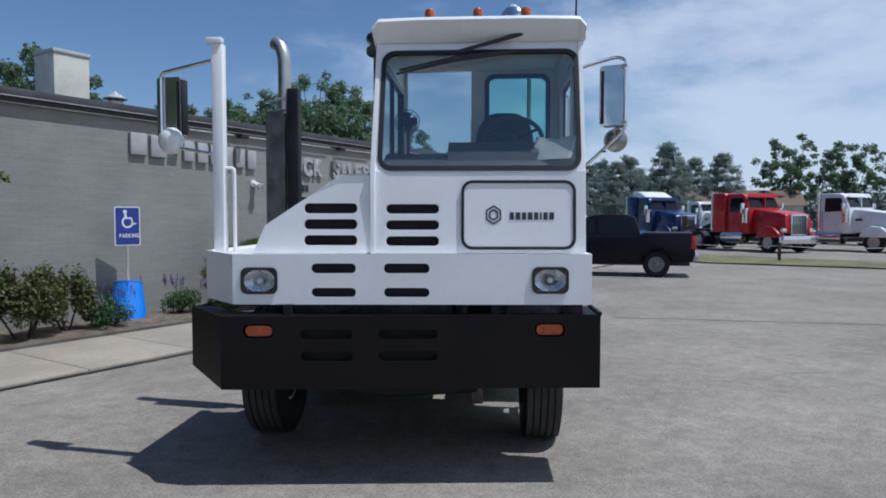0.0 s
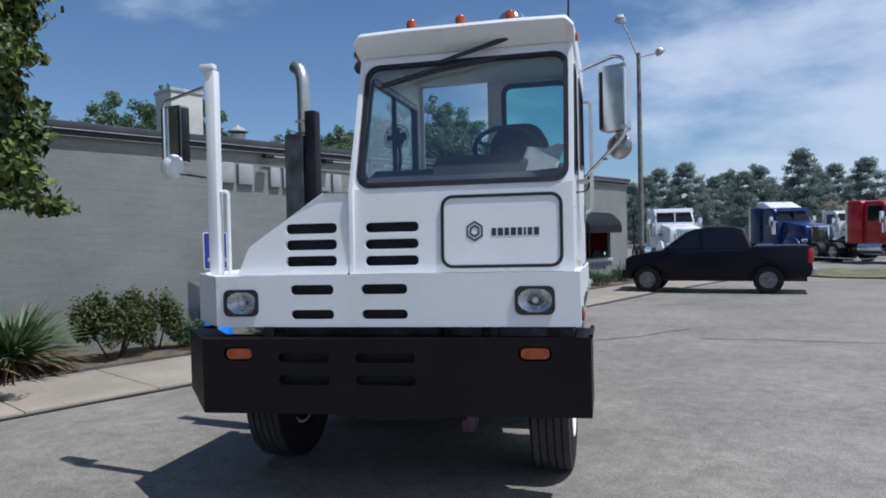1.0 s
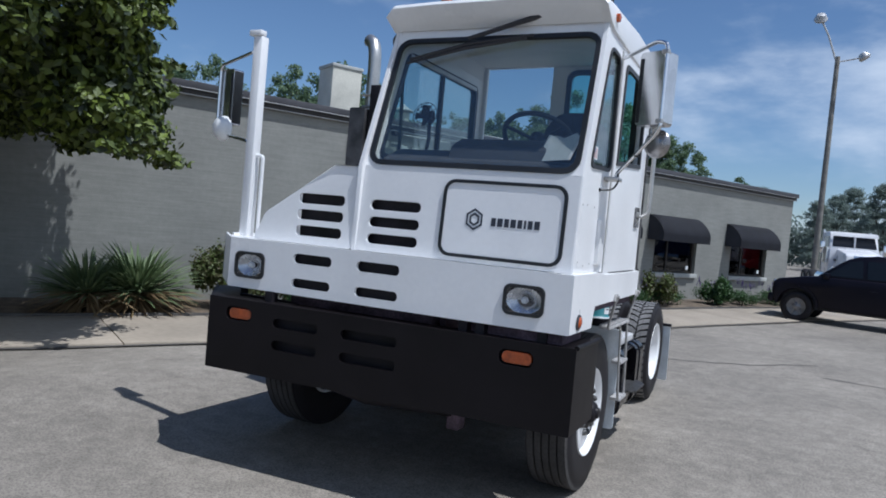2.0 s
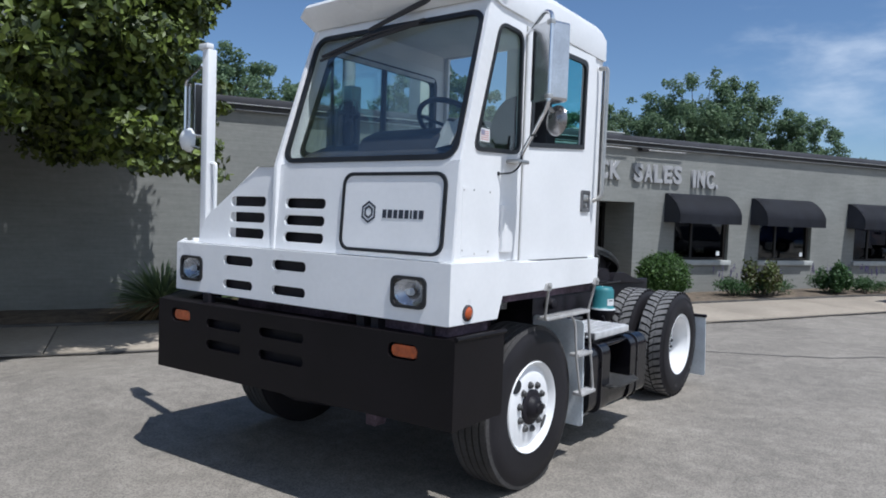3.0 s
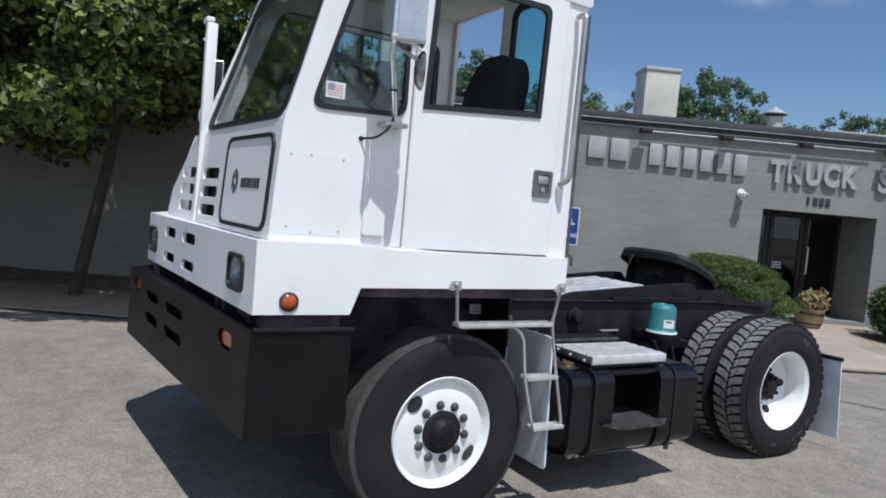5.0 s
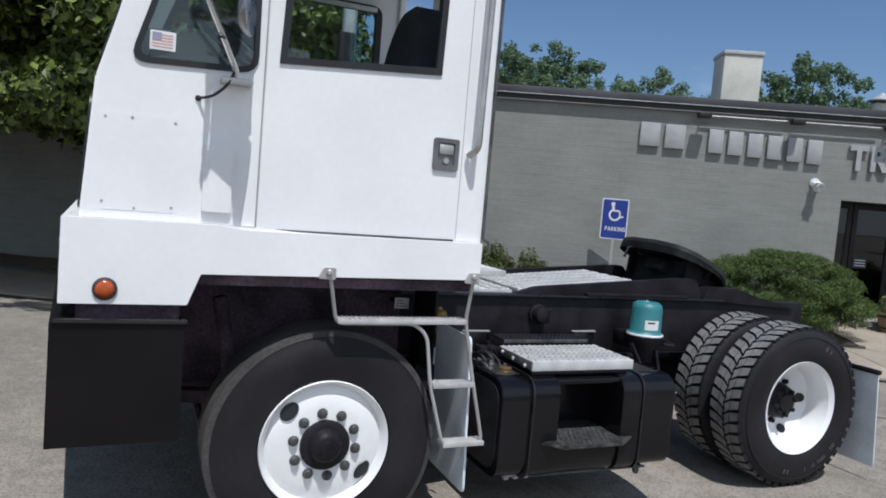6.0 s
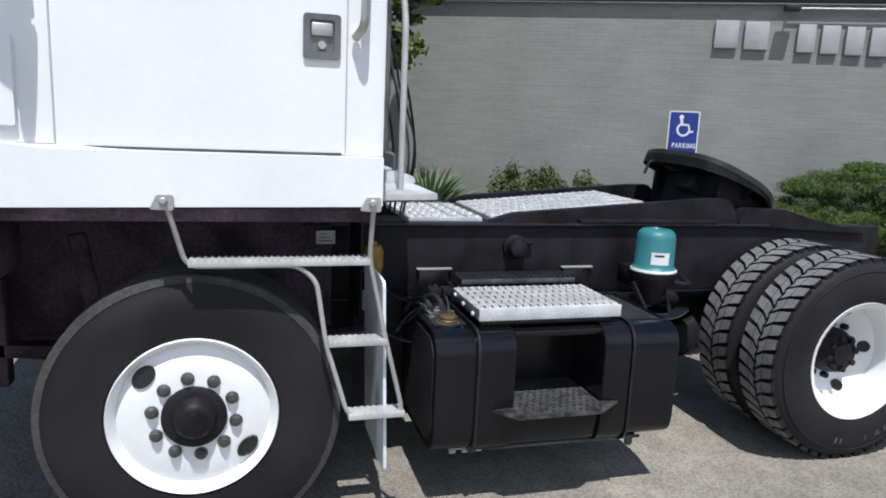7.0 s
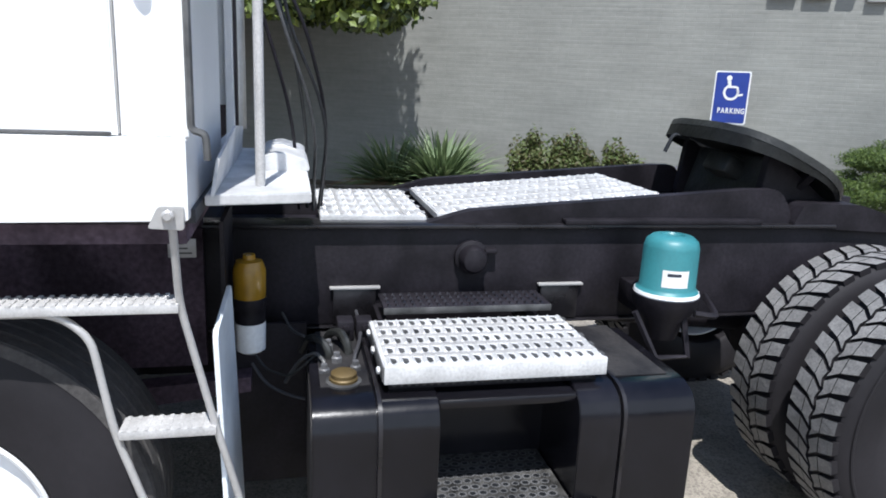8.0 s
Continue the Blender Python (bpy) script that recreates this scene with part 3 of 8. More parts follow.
for a in range(4):
    q = Matrix.Rotation(radians(90 * a), 4, "Z")
    b = box(0.012, 0.07, -0.025, 0.025, -0.008, -0.004)
    join(fan, b, FM @ q @ Matrix.Rotation(radians(25), 4, "X"))
lathe([(0, -0.09), (0.03, -0.085), (0.035, -0.03), (0, -0.02)], 14, FM, fan)
tube([FM @ Vector((0, 0, -0.06)), (0.27, 5.5, 2.22), (0.27, 5.45, 2.06)], 0.012, 6, fan)
P("dash_fan", fan, DARKPLASTIC, "small dark cab fan with a wire guard")
P("papers", plate([[(0, 0), (0.29, 0), (0.295, 0.19), (0.262, 0.165), (0.24, 0.185), (0.15, 0.155), (0.11, 0.17), (0, 0.19)]], lambda u, v, w: (1.36 - (0.295 - u) * 0.86 + v * 0.25, 5.10 + (0.295 - u) * 0.55 + v * 0.3 + w, 2.075 + v * 0.85), 0.006), PAPER, "crumpled white papers leaning on the dashboard")

# wiper, roof lamps, horns, aerial
wp = bmesh.new()
tube([ws(1.135, 0.995, -0.05), ws(0.9, 0.915, -0.055), ws(0.62, 0.84, -0.04)], [0.019, 0.015, 0.012], 6, wp)
tube([ws(1.02, 0.86, -0.02), ws(0.62, 0.81, -0.03), ws(0.24, 0.72, -0.02)], 0.009, 6, wp)
tube([ws(0.98, 0.85, -0.012), ws(0.6, 0.79, -0.016), ws(0.22, 0.70, -0.008)], [0.013, 0.012, 0.008], 6, wp)
lathe([(0.03, 0), (0.03, 0.03), (0.02, 0.045), (0, 0.045)], 12, Matrix.Translation(ws(1.135, 0.995, -0.02)) @ Matrix.Rotation(radians(90), 4, "X"), wp)
P("wiper", wp, DARKPLASTIC, "black pantograph wiper parked across the top")
for lx in (0.44, 0.76, 1.075):
    cl = P("clearance_lamp", lathe([(0.045, 0), (0.045, 0.012), (0.03, 0.016)], 16, Matrix.Translation((lx, 5.26, 3.005))), DARKPLASTIC, "round amber roof lamp")
    P("lens", lathe([(0.034, 0.012), (0.034, 0.05), (0.024, 0.068), (0, 0.075)], 16, Matrix.Translation((lx, 5.26, 3.005))), AMBER, parent=cl)
P("roof_beacon", lathe([(0.1, 0), (0.1, 0.03), (0.105, 0.05), (0.11, 0.09), (0.1, 0.14), (0.07, 0.18), (0, 0.195)], 24, Matrix.Translation((1.02, 5.75, 3.03))), CHROME, "chrome dome on the roof")
P("side_lamp", lathe([(0.026, 0), (0.024, 0.02), (0, 0.028)], 14, Matrix.Translation((1.46, 5.40, 2.915)) @ ALONG_X), AMBER)
P("aerial", tube([(1.42, 5.42, 3.0), (1.43, 5.44, 3.4), (1.45, 5.52, 3.85)], [0.008, 0.005, 0.003], 6), GASKET)
hn = bmesh.new()
for dz in (0.0, 0.085):
    lathe([(0.02, 0.25), (0.025, 0.1), (0.03, 0.04), (0.046, 0.0), (0.04, 0.0), (0.0, 0.05)], 16, Matrix.Translation((0.035, 5.40, 2.84 + dz)) @ Matrix.Rotation(radians(-90), 4, "X"), hn)
tube([(0.035, 5.5, 2.9), (0.035, 5.5, 2.55), (0.045, 5.52, 2.0)], 0.012, 6, hn)
P("air_horn", hn, WORN, "pair of dark trumpet horns")


# mirrors: chrome box head on an upright bar, round mirror below
def mirror(cx, cy, cz, side, ax, ay, zt, zb, yaw, foot, hw=0.092, dep=0.085):
    M = Matrix.Translation((cx, cy, cz)) @ Matrix.Rotation(radians(yaw), 4, "Z")
    bx = side * 0.03
    if side > 0:
        # the bar follows the head's outer front corner down to a foot on the cab
        e = M @ Vector((hw + 0.006, -0.013, 0))
        pts = [(ax, ay, zt - 0.01), (e.x - 0.06, e.y + 0.03, zt + 0.02), (e.x, e.y, zt), (e.x, e.y, cz - 0.225), (e.x - 0.02, e.y + 0.01, cz - 0.26), (foot[0] + 0.01, foot[1] - 0.005, zb + 0.03), foot]
    else:
        pts = [(ax, ay, zt), M @ Vector((bx, -0.012, 0.235)), M @ Vector((bx + side * 0.02, -0.014, 0.2)), M @ Vector((bx + side * 0.02, -0.014, -0.2)), M @ Vector((bx - side * 0.03, -0.012, -0.27)), (ax + side * 0.03, ay + 0.04, zb + 0.03), foot]
    top = P("mirror", tube(pts, 0.0115, 10, smooth_r=0.035), CHROME, "tall chrome mirror on a bent bar with a round mirror below")
    hb = plate([rrect(-hw, hw, -0.205, 0.205, 0.018)], lambda u, v, w: (u, w, v), dep, 0.012)
    bmesh.ops.transform(hb, matrix=M, verts=hb.verts)
    P("head", hb, MIRROR_CASE, parent=top)
    # dark strip imitates the reflection along the head's inner edge
    tr_ = box(-side * hw - 0.006, -side * hw + 0.006, 0.006, dep - 0.005, -0.19, 0.19, 0.003)
    box(min(-side * (hw - 0.004), -side * (hw - 0.026)), max(-side * (hw - 0.004), -side * (hw - 0.026)), -0.004, 0.002, -0.19, 0.17, 0.002, tr_)
    bmesh.ops.transform(tr_, matrix=M, verts=tr_.verts)
    P("edge_trim", tr_, GASKET, parent=top)
    g = plate([rrect(-hw + 0.01, hw - 0.01, -0.195, 0.195, 0.02)], lambda u, v, w: (u, dep + 0.001 + w, v), 0.003)
    bmesh.ops.transform(g, matrix=M, verts=g.verts)
    P("glass", g, MIRROR, parent=top)
    if side < 0:
        RM = M @ Matrix.Translation((0.02, 0.0, -0.235)) @ Matrix.Rotation(radians(90), 4, "X")
        P("round_mirror", lathe([(0, 0.075), (0.04, 0.07), (0.075, 0.05), (0.092, 0.015), (0.094, 0.0), (0.085, -0.008), (0, -0.004)], 28, RM), LABEL, "white round mirror cup", parent=top)
        P("clamp", box(cx - 0.018, cx + 0.018, cy - 0.03, cy + 0.03, cz - 0.235, cz - 0.2, 0.004), STEEL, parent=top)
    else:
        RM = M @ Matrix.Translation((0.0, 0.115, -0.295)) @ Matrix.Rotation(radians(90), 4, "X")
        P("round_mirror", lathe([(0, 0.03), (0.03, 0.028), (0.06, 0.019), (0.08, 0.004), (0.083, -0.006), (0.076, -0.012), (0, -0.004)], 32, RM), ROUND_CASE, parent=top)
        P("clamp", tube([M @ Vector((hw + 0.006, -0.013, -0.215)), M @ Vector((0.0, 0.05, -0.225)), M @ Vector((0.0, 0.11, -0.26))], 0.009, 8, smooth_r=0.03), STEEL, parent=top)
        for dz in (-0.19, 0.19):
            P("strap", join(None, box(hw - 0.02, hw + 0.018, -0.026, 0.004, dz - 0.012, dz + 0.012, 0.003), M), STEEL, parent=top)
        P("cable_tie", lathe([(0.016, -0.004), (0.016, 0.004), (0.013, 0.004), (0.013, -0.004)], 10, Matrix.Translation(((e.x + foot[0]) / 2, (e.y + foot[1]) / 2, (cz - 0.26 + zb) / 2)), closed=True), GASKET, parent=top)
    return top


MIRROR_CASE = mat("polished_case", (0.62, 0.63, 0.65), 0.2, metal=0.95, var=0.12, scale=7)
ROUND_CASE = mat("dull_chrome", (0.34, 0.33, 0.33), 0.28, metal=0.9, var=0.25, scale=16)
mirror(1.676, 5.45, 2.53, 1, 1.462, 5.66, 2.765, 2.03, -22, (1.505, 5.555, 2.03), 0.083, 0.115)
mirror(-1.38, 5.33, 2.46, -1, -1.02, 5.2, 2.745, 2.10, -10, (-1.02, 5.25, 2.10))
P("mirror_bracket", box(1.445, 1.53, 5.50, 5.615, 2.008, 2.03, 0.004), STEEL)
P("mirror_cable", tube([(1.515, 5.55, 2.07), (1.53, 5.525, 2.0), (1.51, 5.47, 1.95), (1.455, 5.425, 1.945)], 0.0055, 6, smooth_r=0.06), GASKET)
P("cable_grommet", lathe([(0.012, 0), (0.011, 0.006), (0, 0.008)], 10, Matrix.Translation((1.448, 5.425, 1.945)) @ ALONG_X), GASKET)

# mirror post and its grab rail
P("mirror_post", box(-1.025, -0.948, 5.20, 5.275, 1.46, 2.86, 0.01), WHITE, "square white post carrying the off-side mirror")
P("post_cap", box(-1.06, -0.95, 5.19, 5.25, 2.86, 2.90, 0.008), WHITE)
P("post_rail", tube([(-0.95, 5.24, 2.03), (-0.89, 5.24, 2.03), (-0.89, 5.24, 1.46)], 0.013, 8, smooth_r=0.04), WHITE)
P("grab_rail", tube([(1.46, 6.6, 2.73), (1.52, 6.6, 2.73), (1.52, 6.59, 1.87), (1.465, 6.57, 1.84)], 0.015, 8, smooth_r=0.05), STEEL, "long steel grab rail beside the door")

# bumper
bs = slots([(-0.33, -0.01, 0.942, 1.0), (0.15, 0.516, 0.942, 1.0), (-0.33, -0.01, 0.805, 0.865), (0.15, 0.516, 0.805, 0.865)])
mks = [(-0.59, 0.992), (1.215, 0.994)]
mh = [rrect(x - 0.095, x + 0.095, z - 0.043, z + 0.043, 0.035) for x, z in mks]
SKEW[:] = (0.082, -0.005, 9.0)
bumper = P("bumper", plate([[(-0.82, 0.628), (1.53, 0.628), (1.53, 1.09), (-0.82, 1.082)]] + bs + mh, lambda u, v, w: (u, 4.87 + w, v), 0.016, 0.004), BLACK, "heavy black steel bumper with slots and amber markers", smooth=False)
P("end_wing", plate([[(0, 0.628), (0.57, 0.69), (0.57, 1.095), (0, 1.082)]], lambda u, v, w: (-0.82 - u * 0.629 + w * 0.7, 4.87 + u * 0.778 + w * 0.7, v), 0.016, 0.003), BLACK, parent=bumper)
SKEW[:] = (0.0, 0.0, 0.0)
P("end_plate", plate([rounded([(4.966, 0.628), (5.42, 0.633), (5.42, 1.088), (4.966, 1.09)], 0.02)], lambda u, v, w: (1.532 - w, u, v), 0.016, 0.004), BLACK, parent=bumper)
P("off_side_plate", plate([[(5.22, 0.70), (5.5, 0.70), (5.5, 1.085), (5.22, 1.085)]], lambda u, v, w: (-1.178 + w, u, v), 0.016), BLACK, parent=bumper)
SKEW[:] = (0.082, -0.005, 9.0)
P("top_flange", plate([[(-0.82, 4.872), (1.53, 4.872), (1.53, 5.33), (1.36, 5.33), (1.36, 5.0), (-0.72, 5.02), (-1.0, 5.36), (-1.172, 5.42), (-1.175, 5.32)]], lambda u, v, w: (u, v, 1.085 - w), 0.014, 0.003), BLACK, parent=bumper)
P("top_rail", tube([(1.53, 4.88, 1.092), (1.53, 5.33, 1.09)], 0.014, 8), BLACK, parent=bumper)
for x, z in mks:
    am = P("marker_lamp", plate([rrect(x - 0.082, x + 0.082, z - 0.032, z + 0.032, 0.028)], lambda u, v, w: (u, 4.884 + w, v), 0.03, 0.006), AMBER, "amber oval marker lamp", parent=bumper)
P("bumper_backing", box(-0.8, 1.5, 4.93, 4.95, 0.635, 1.07), BLACK_FRAME, parent=bumper)
for x in (-0.45, 0.85, 0.95, 1.3):
    P("bumper_bracket", box(x, x + 0.05, 4.93, 4.99, 1.08, 1.15), BLACK_FRAME, parent=bumper)
SKEW[:] = (0.0, 0.0, 0.0)
# fillers added to keep daylight out of the gaps at the bumper ends
P("corner_filler", box(0.9, 1.43, 5.04, 5.4, 0.98, 1.24), UNDER)
P("inner_liner", box(-1.06, -0.5, 5.3, 5.32, 0.72, 1.04), BLACK_FRAME)
P("inner_wheelhouse", box(0.62, 0.66, 5.2, 6.6, 0.62, 1.27), UNDER)
P("engine_block", box(-0.5, 0.6, 5.15, 6.3, 0.55, 1.3, 0.05), UNDER)
P("cab_underside", box(0.1, 1.43, 5.05, 6.66, 1.225, 1.268), UNDER)
P("front_axle", tube([(-0.7, 6.04, 0.48), (-0.4, 6.04, 0.42), (0.8, 6.04, 0.42), (1.1, 6.04, 0.48)], 0.06, 10), BLACK_FRAME)
P("tie_rod", tube([(1.05, 5.62, 0.50), (0.9, 5.55, 0.49), (-0.5, 5.55, 0.49)], 0.022, 8, smooth_r=0.03), UNDER)
P("rod_end", lathe([(0, -0.03), (0.03, -0.025), (0.036, 0.0), (0.03, 0.03), (0.012, 0.04), (0.012, 0.06), (0, 0.06)], 12, Matrix.Translation((1.09, 5.56, 0.52))), GREYPAINT)
P("radiator_pipe", tube([(-0.3, 5.15, 0.62), (0.2, 5.12, 0.56), (0.75, 5.2, 0.58)], 0.05, 10), BLACK_FRAME)
P("spring_hanger", box(0.72, 0.80, 5.2, 5.3, 0.45, 0.9, 0.01), UNDER)
P("leaf_spring", plate([[(5.25, 0.58), (6.04, 0.50), (6.75, 0.58), (6.75, 0.63), (6.04, 0.58), (5.25, 0.63)]], lambda u, v, w: (0.72 + w, u, v), 0.08), UNDER)
P("shock_absorber", tube([(0.95, 5.72, 0.45), (0.93, 5.6, 1.1)], 0.035, 10), UNDER)

# wheels: tyre, rim, hub, nuts


def tyre_profile(w, ro, ri, crown=0.012):
    h = w / 2
    return [(ri, -h * 0.80), (ri + 0.02, -h * 0.92), (ri + (ro - ri) * 0.45, -h * 1.0), (ro - 0.05, -h * 0.95), (ro - 0.018, -h * 0.86), (ro, -h * 0.74), (ro + crown * 0.5, 0.0), (ro, h * 0.74), (ro - 0.018, h * 0.86), (ro - 0.05, h * 0.95), (ri + (ro - ri) * 0.45, h * 1.0), (ri + 0.02, h * 0.92), (ri, h * 0.80)]


def rib_profile(w, ro, ri):
    h = w / 2
    p = [(ri, -h * 0.80), (ri + 0.012, -h * 0.90), (ri + 0.02, -h * 0.90), (ri + 0.025, -h * 0.94), (ri + (ro - ri) * 0.5, -h), (ro - 0.06, -h * 0.97), (ro - 0.055, -h * 0.95), (ro - 0.02, -h * 0.90)]
    n = 5
    for i in range(n):
        a, b = -0.86 + 1.72 * i / n, -0.86 + 1.72 * (i + 1) / n
        g = 0.06 if 0 < i else 0.0
        p += [(ro - 0.014, h * (a + g)), (ro, h * (a + g + 0.01)), (ro, h * (b - 0.06)), (ro - 0.014, h * (b - 0.05))] if i < n - 1 else [(ro - 0.014, h * (a + g)), (ro, h * (a + g + 0.01)), (ro, h * b)]
    p += [(ro - 0.02, h * 0.90), (ro - 0.055, h * 0.95), (ro - 0.06, h * 0.97), (ri + (ro - ri) * 0.5, h), (ri + 0.025, h * 0.94), (ri + 0.02, h * 0.90), (ri + 0.012, h * 0.90), (ri, h * 0.80)]
    return p


def wheel_front(cx, cy, side, turn):
    M = Matrix.Translation((cx, cy, 0.515)) @ ALONG_X @ Matrix.Rotation(radians(turn), 4, "Z")
    if side < 0:
        M = Matrix.Translation((cx, cy, 0.515)) @ Matrix.Rotation(radians(-90), 4, "Y") @ Matrix.Rotation(radians(turn), 4, "Z")
    wh = P("front_wheel", lathe(rib_profile(0.29, 0.515, 0.276), 64, M, closed=True), RUBBER, "ribbed highway tyre on a white steel wheel")
    for i in range(5):
        x0, x1 = 0.145 * (-0.84 + 0.344 * i + 0.03), 0.145 * (-0.84 + 0.344 * (i + 1) - 0.035)
        P("tread_rib", lathe([(0.511, x0 - 0.001), (0.5175, x0 + 0.002), (0.5175, x1 - 0.002), (0.511, x1 + 0.001)], 72, M), DUSTY, parent=wh)
    P("rim", lathe([(0.280, 0.136), (0.288, 0.142), (0.292, 0.134), (0.288, 0.122), (0.278, 0.110), (0.270, 0.082), (0.262, 0.0), (0.27, -0.1), (0.25, -0.1), (0.244, 0.0), (0.254, 0.078), (0.268, 0.118)], 96, M, closed=True), WHITE, parent=wh)
    P("brake_plate", lathe([(0.262, -0.104), (0.262, -0.096), (0.14, -0.09), (0.12, -0.14), (0, -0.14)], 32, M), BLACK_FRAME, parent=wh)
    P("shoulder", lathe([(0.5155, 0.1255), (0.513, 0.1285), (0.4965, 0.1318), (0.489, 0.1345)], 96, M), DUSTY, "scuffed dusty tyre shoulder", parent=wh)
    # bowed disc with two hand holes
    db = bmesh.new()
    prof = [(0.268, 0.092), (0.260, 0.099), (0.244, 0.107), (0.218, 0.114), (0.19, 0.119), (0.165, 0.121), (0.11, 0.121)]
    NS = 96
    rows = [[db.verts.new((r * math.cos(2 * math.pi * k / NS), r * math.sin(2 * math.pi * k / NS), h)) for k in range(NS)] for r, h in prof]
    for a, b in zip(rows, rows[1:]):
        for k in range(NS):
            db.faces.new((a[k], a[(k + 1) % NS], b[(k + 1) % NS], b[k]))
    bmesh.ops.transform(db, matrix=M, verts=db.verts)
    P("wheel_disc", db, WHITE, parent=wh)
    for ang in (219, 46):
        b = lathe([(0.0, 0.0), (0.036, 0.0), (0.038, 0.003), (0.041, -0.002)], 24, Matrix.Diagonal((0.8, 1.15, 1, 1)))
        P("hand_hole", join(None, b, M @ Matrix.Rotation(radians(ang), 4, "Z") @ Matrix.Translation((0.225, 0, 0.1165)) @ Matrix.Rotation(radians(17), 4, "Y")), GASKET, parent=wh)
    P("hub", lathe([(0.112, 0.115), (0.112, 0.132), (0.104, 0.137), (0.078, 0.14), (0.066, 0.165), (0.055, 0.178), (0.04, 0.183), (0.034, 0.198), (0.02, 0.201), (0, 0.201)], 32, M), BLACK_FRAME, parent=wh)
    nut = bmesh.new()
    lathe([(0.024, 0.0), (0.024, 0.004), (0.02, 0.006), (0.0195, 0.015), (0.016, 0.019), (0.010, 0.02), (0.0095, 0.025), (0, 0.026)], 10, None, nut)
    nd = None
    for k in range(10):
        if nd is None:
            first = part("wheel_nut", nut, WORN, wh, m=M @ Matrix.Rotation(radians(36 * k), 4, "Z") @ Matrix.Translation((0.143, 0, 0.122)))
            nd = first.data
        else:
            o = new("wheel_nut", nd)
            o.parent, o.matrix_basis = wh, M @ Matrix.Rotation(radians(36 * k), 4, "Z") @ Matrix.Translation((0.143, 0, 0.122))
    return wh


wheel_front(1.235, 6.04, 1, 8)
wheel_front(-0.835, 6.04, -1, 30)


def tread_blocks(w, ro, n, depth, M):
    """Chevron drive lugs: a shoulder block and a centre block each side of the midline, staggered."""
    V, F = [], []
    h = w / 2 * 0.80

    def block(pts, lift):
        k = len(V)
        for r in (ro - 0.004, ro + depth):
            for a, x in pts:
                V.append(tuple(M @ Vector((r * math.cos(a), r * math.sin(a), x))))
        m = len(pts)
        F.append(tuple(range(k + m, k + 2 * m)))
        for i in range(m):
            j = (i + 1) % m
            F.append((k + i, k + j, k + m + j, k + m + i))

    st = 2 * math.pi / n
    g = st * 0.115
    for s in (-1, 1):
        for i in range(n):
            a0 = i * st + (st * 0.45 if s > 0 else 0)
            k1, k2 = -st * 0.42, -st * 0.66
            xm = s * h * 0.42
            block([(a0 + g, s * h * 0.02), (a0 + st * 0.5, s * h * 0.10), (a0 + st - g, s * h * 0.02), (a0 + st - g + k1, xm - s * h * 0.015), (a0 + g + k1, xm - s * h * 0.015)], True)
            block([(a0 + g + k1, xm + s * h * 0.015), (a0 + st - g + k1, xm + s * h * 0.015), (a0 + st - g * 1.5 + k2, s * h), (a0 + g * 1.5 + k2, s * h)], True)
    return V, [], F


def sidewall_bars(wh, M, r0, r1, z, spans):
    """Worn raised marks on a tyre's side wall, kept as plain bars."""
    for a0, a1 in spans:
        V, F = [], []
        n = 5
        for i in range(n + 1):
            g = radians(a0 + (a1 - a0) * i / n)
            V += [tuple(M @ Vector((r0 * math.cos(g), r0 * math.sin(g), z))), tuple(M @ Vector((r1 * math.cos(g), r1 * math.sin(g), z - 0.0025)))]
            if i:
                k = 2 * i
                F.append((k - 2, k - 1, k + 1, k))
        P("raised_mark", (V, [], F), RUBBER_WORN, parent=wh)


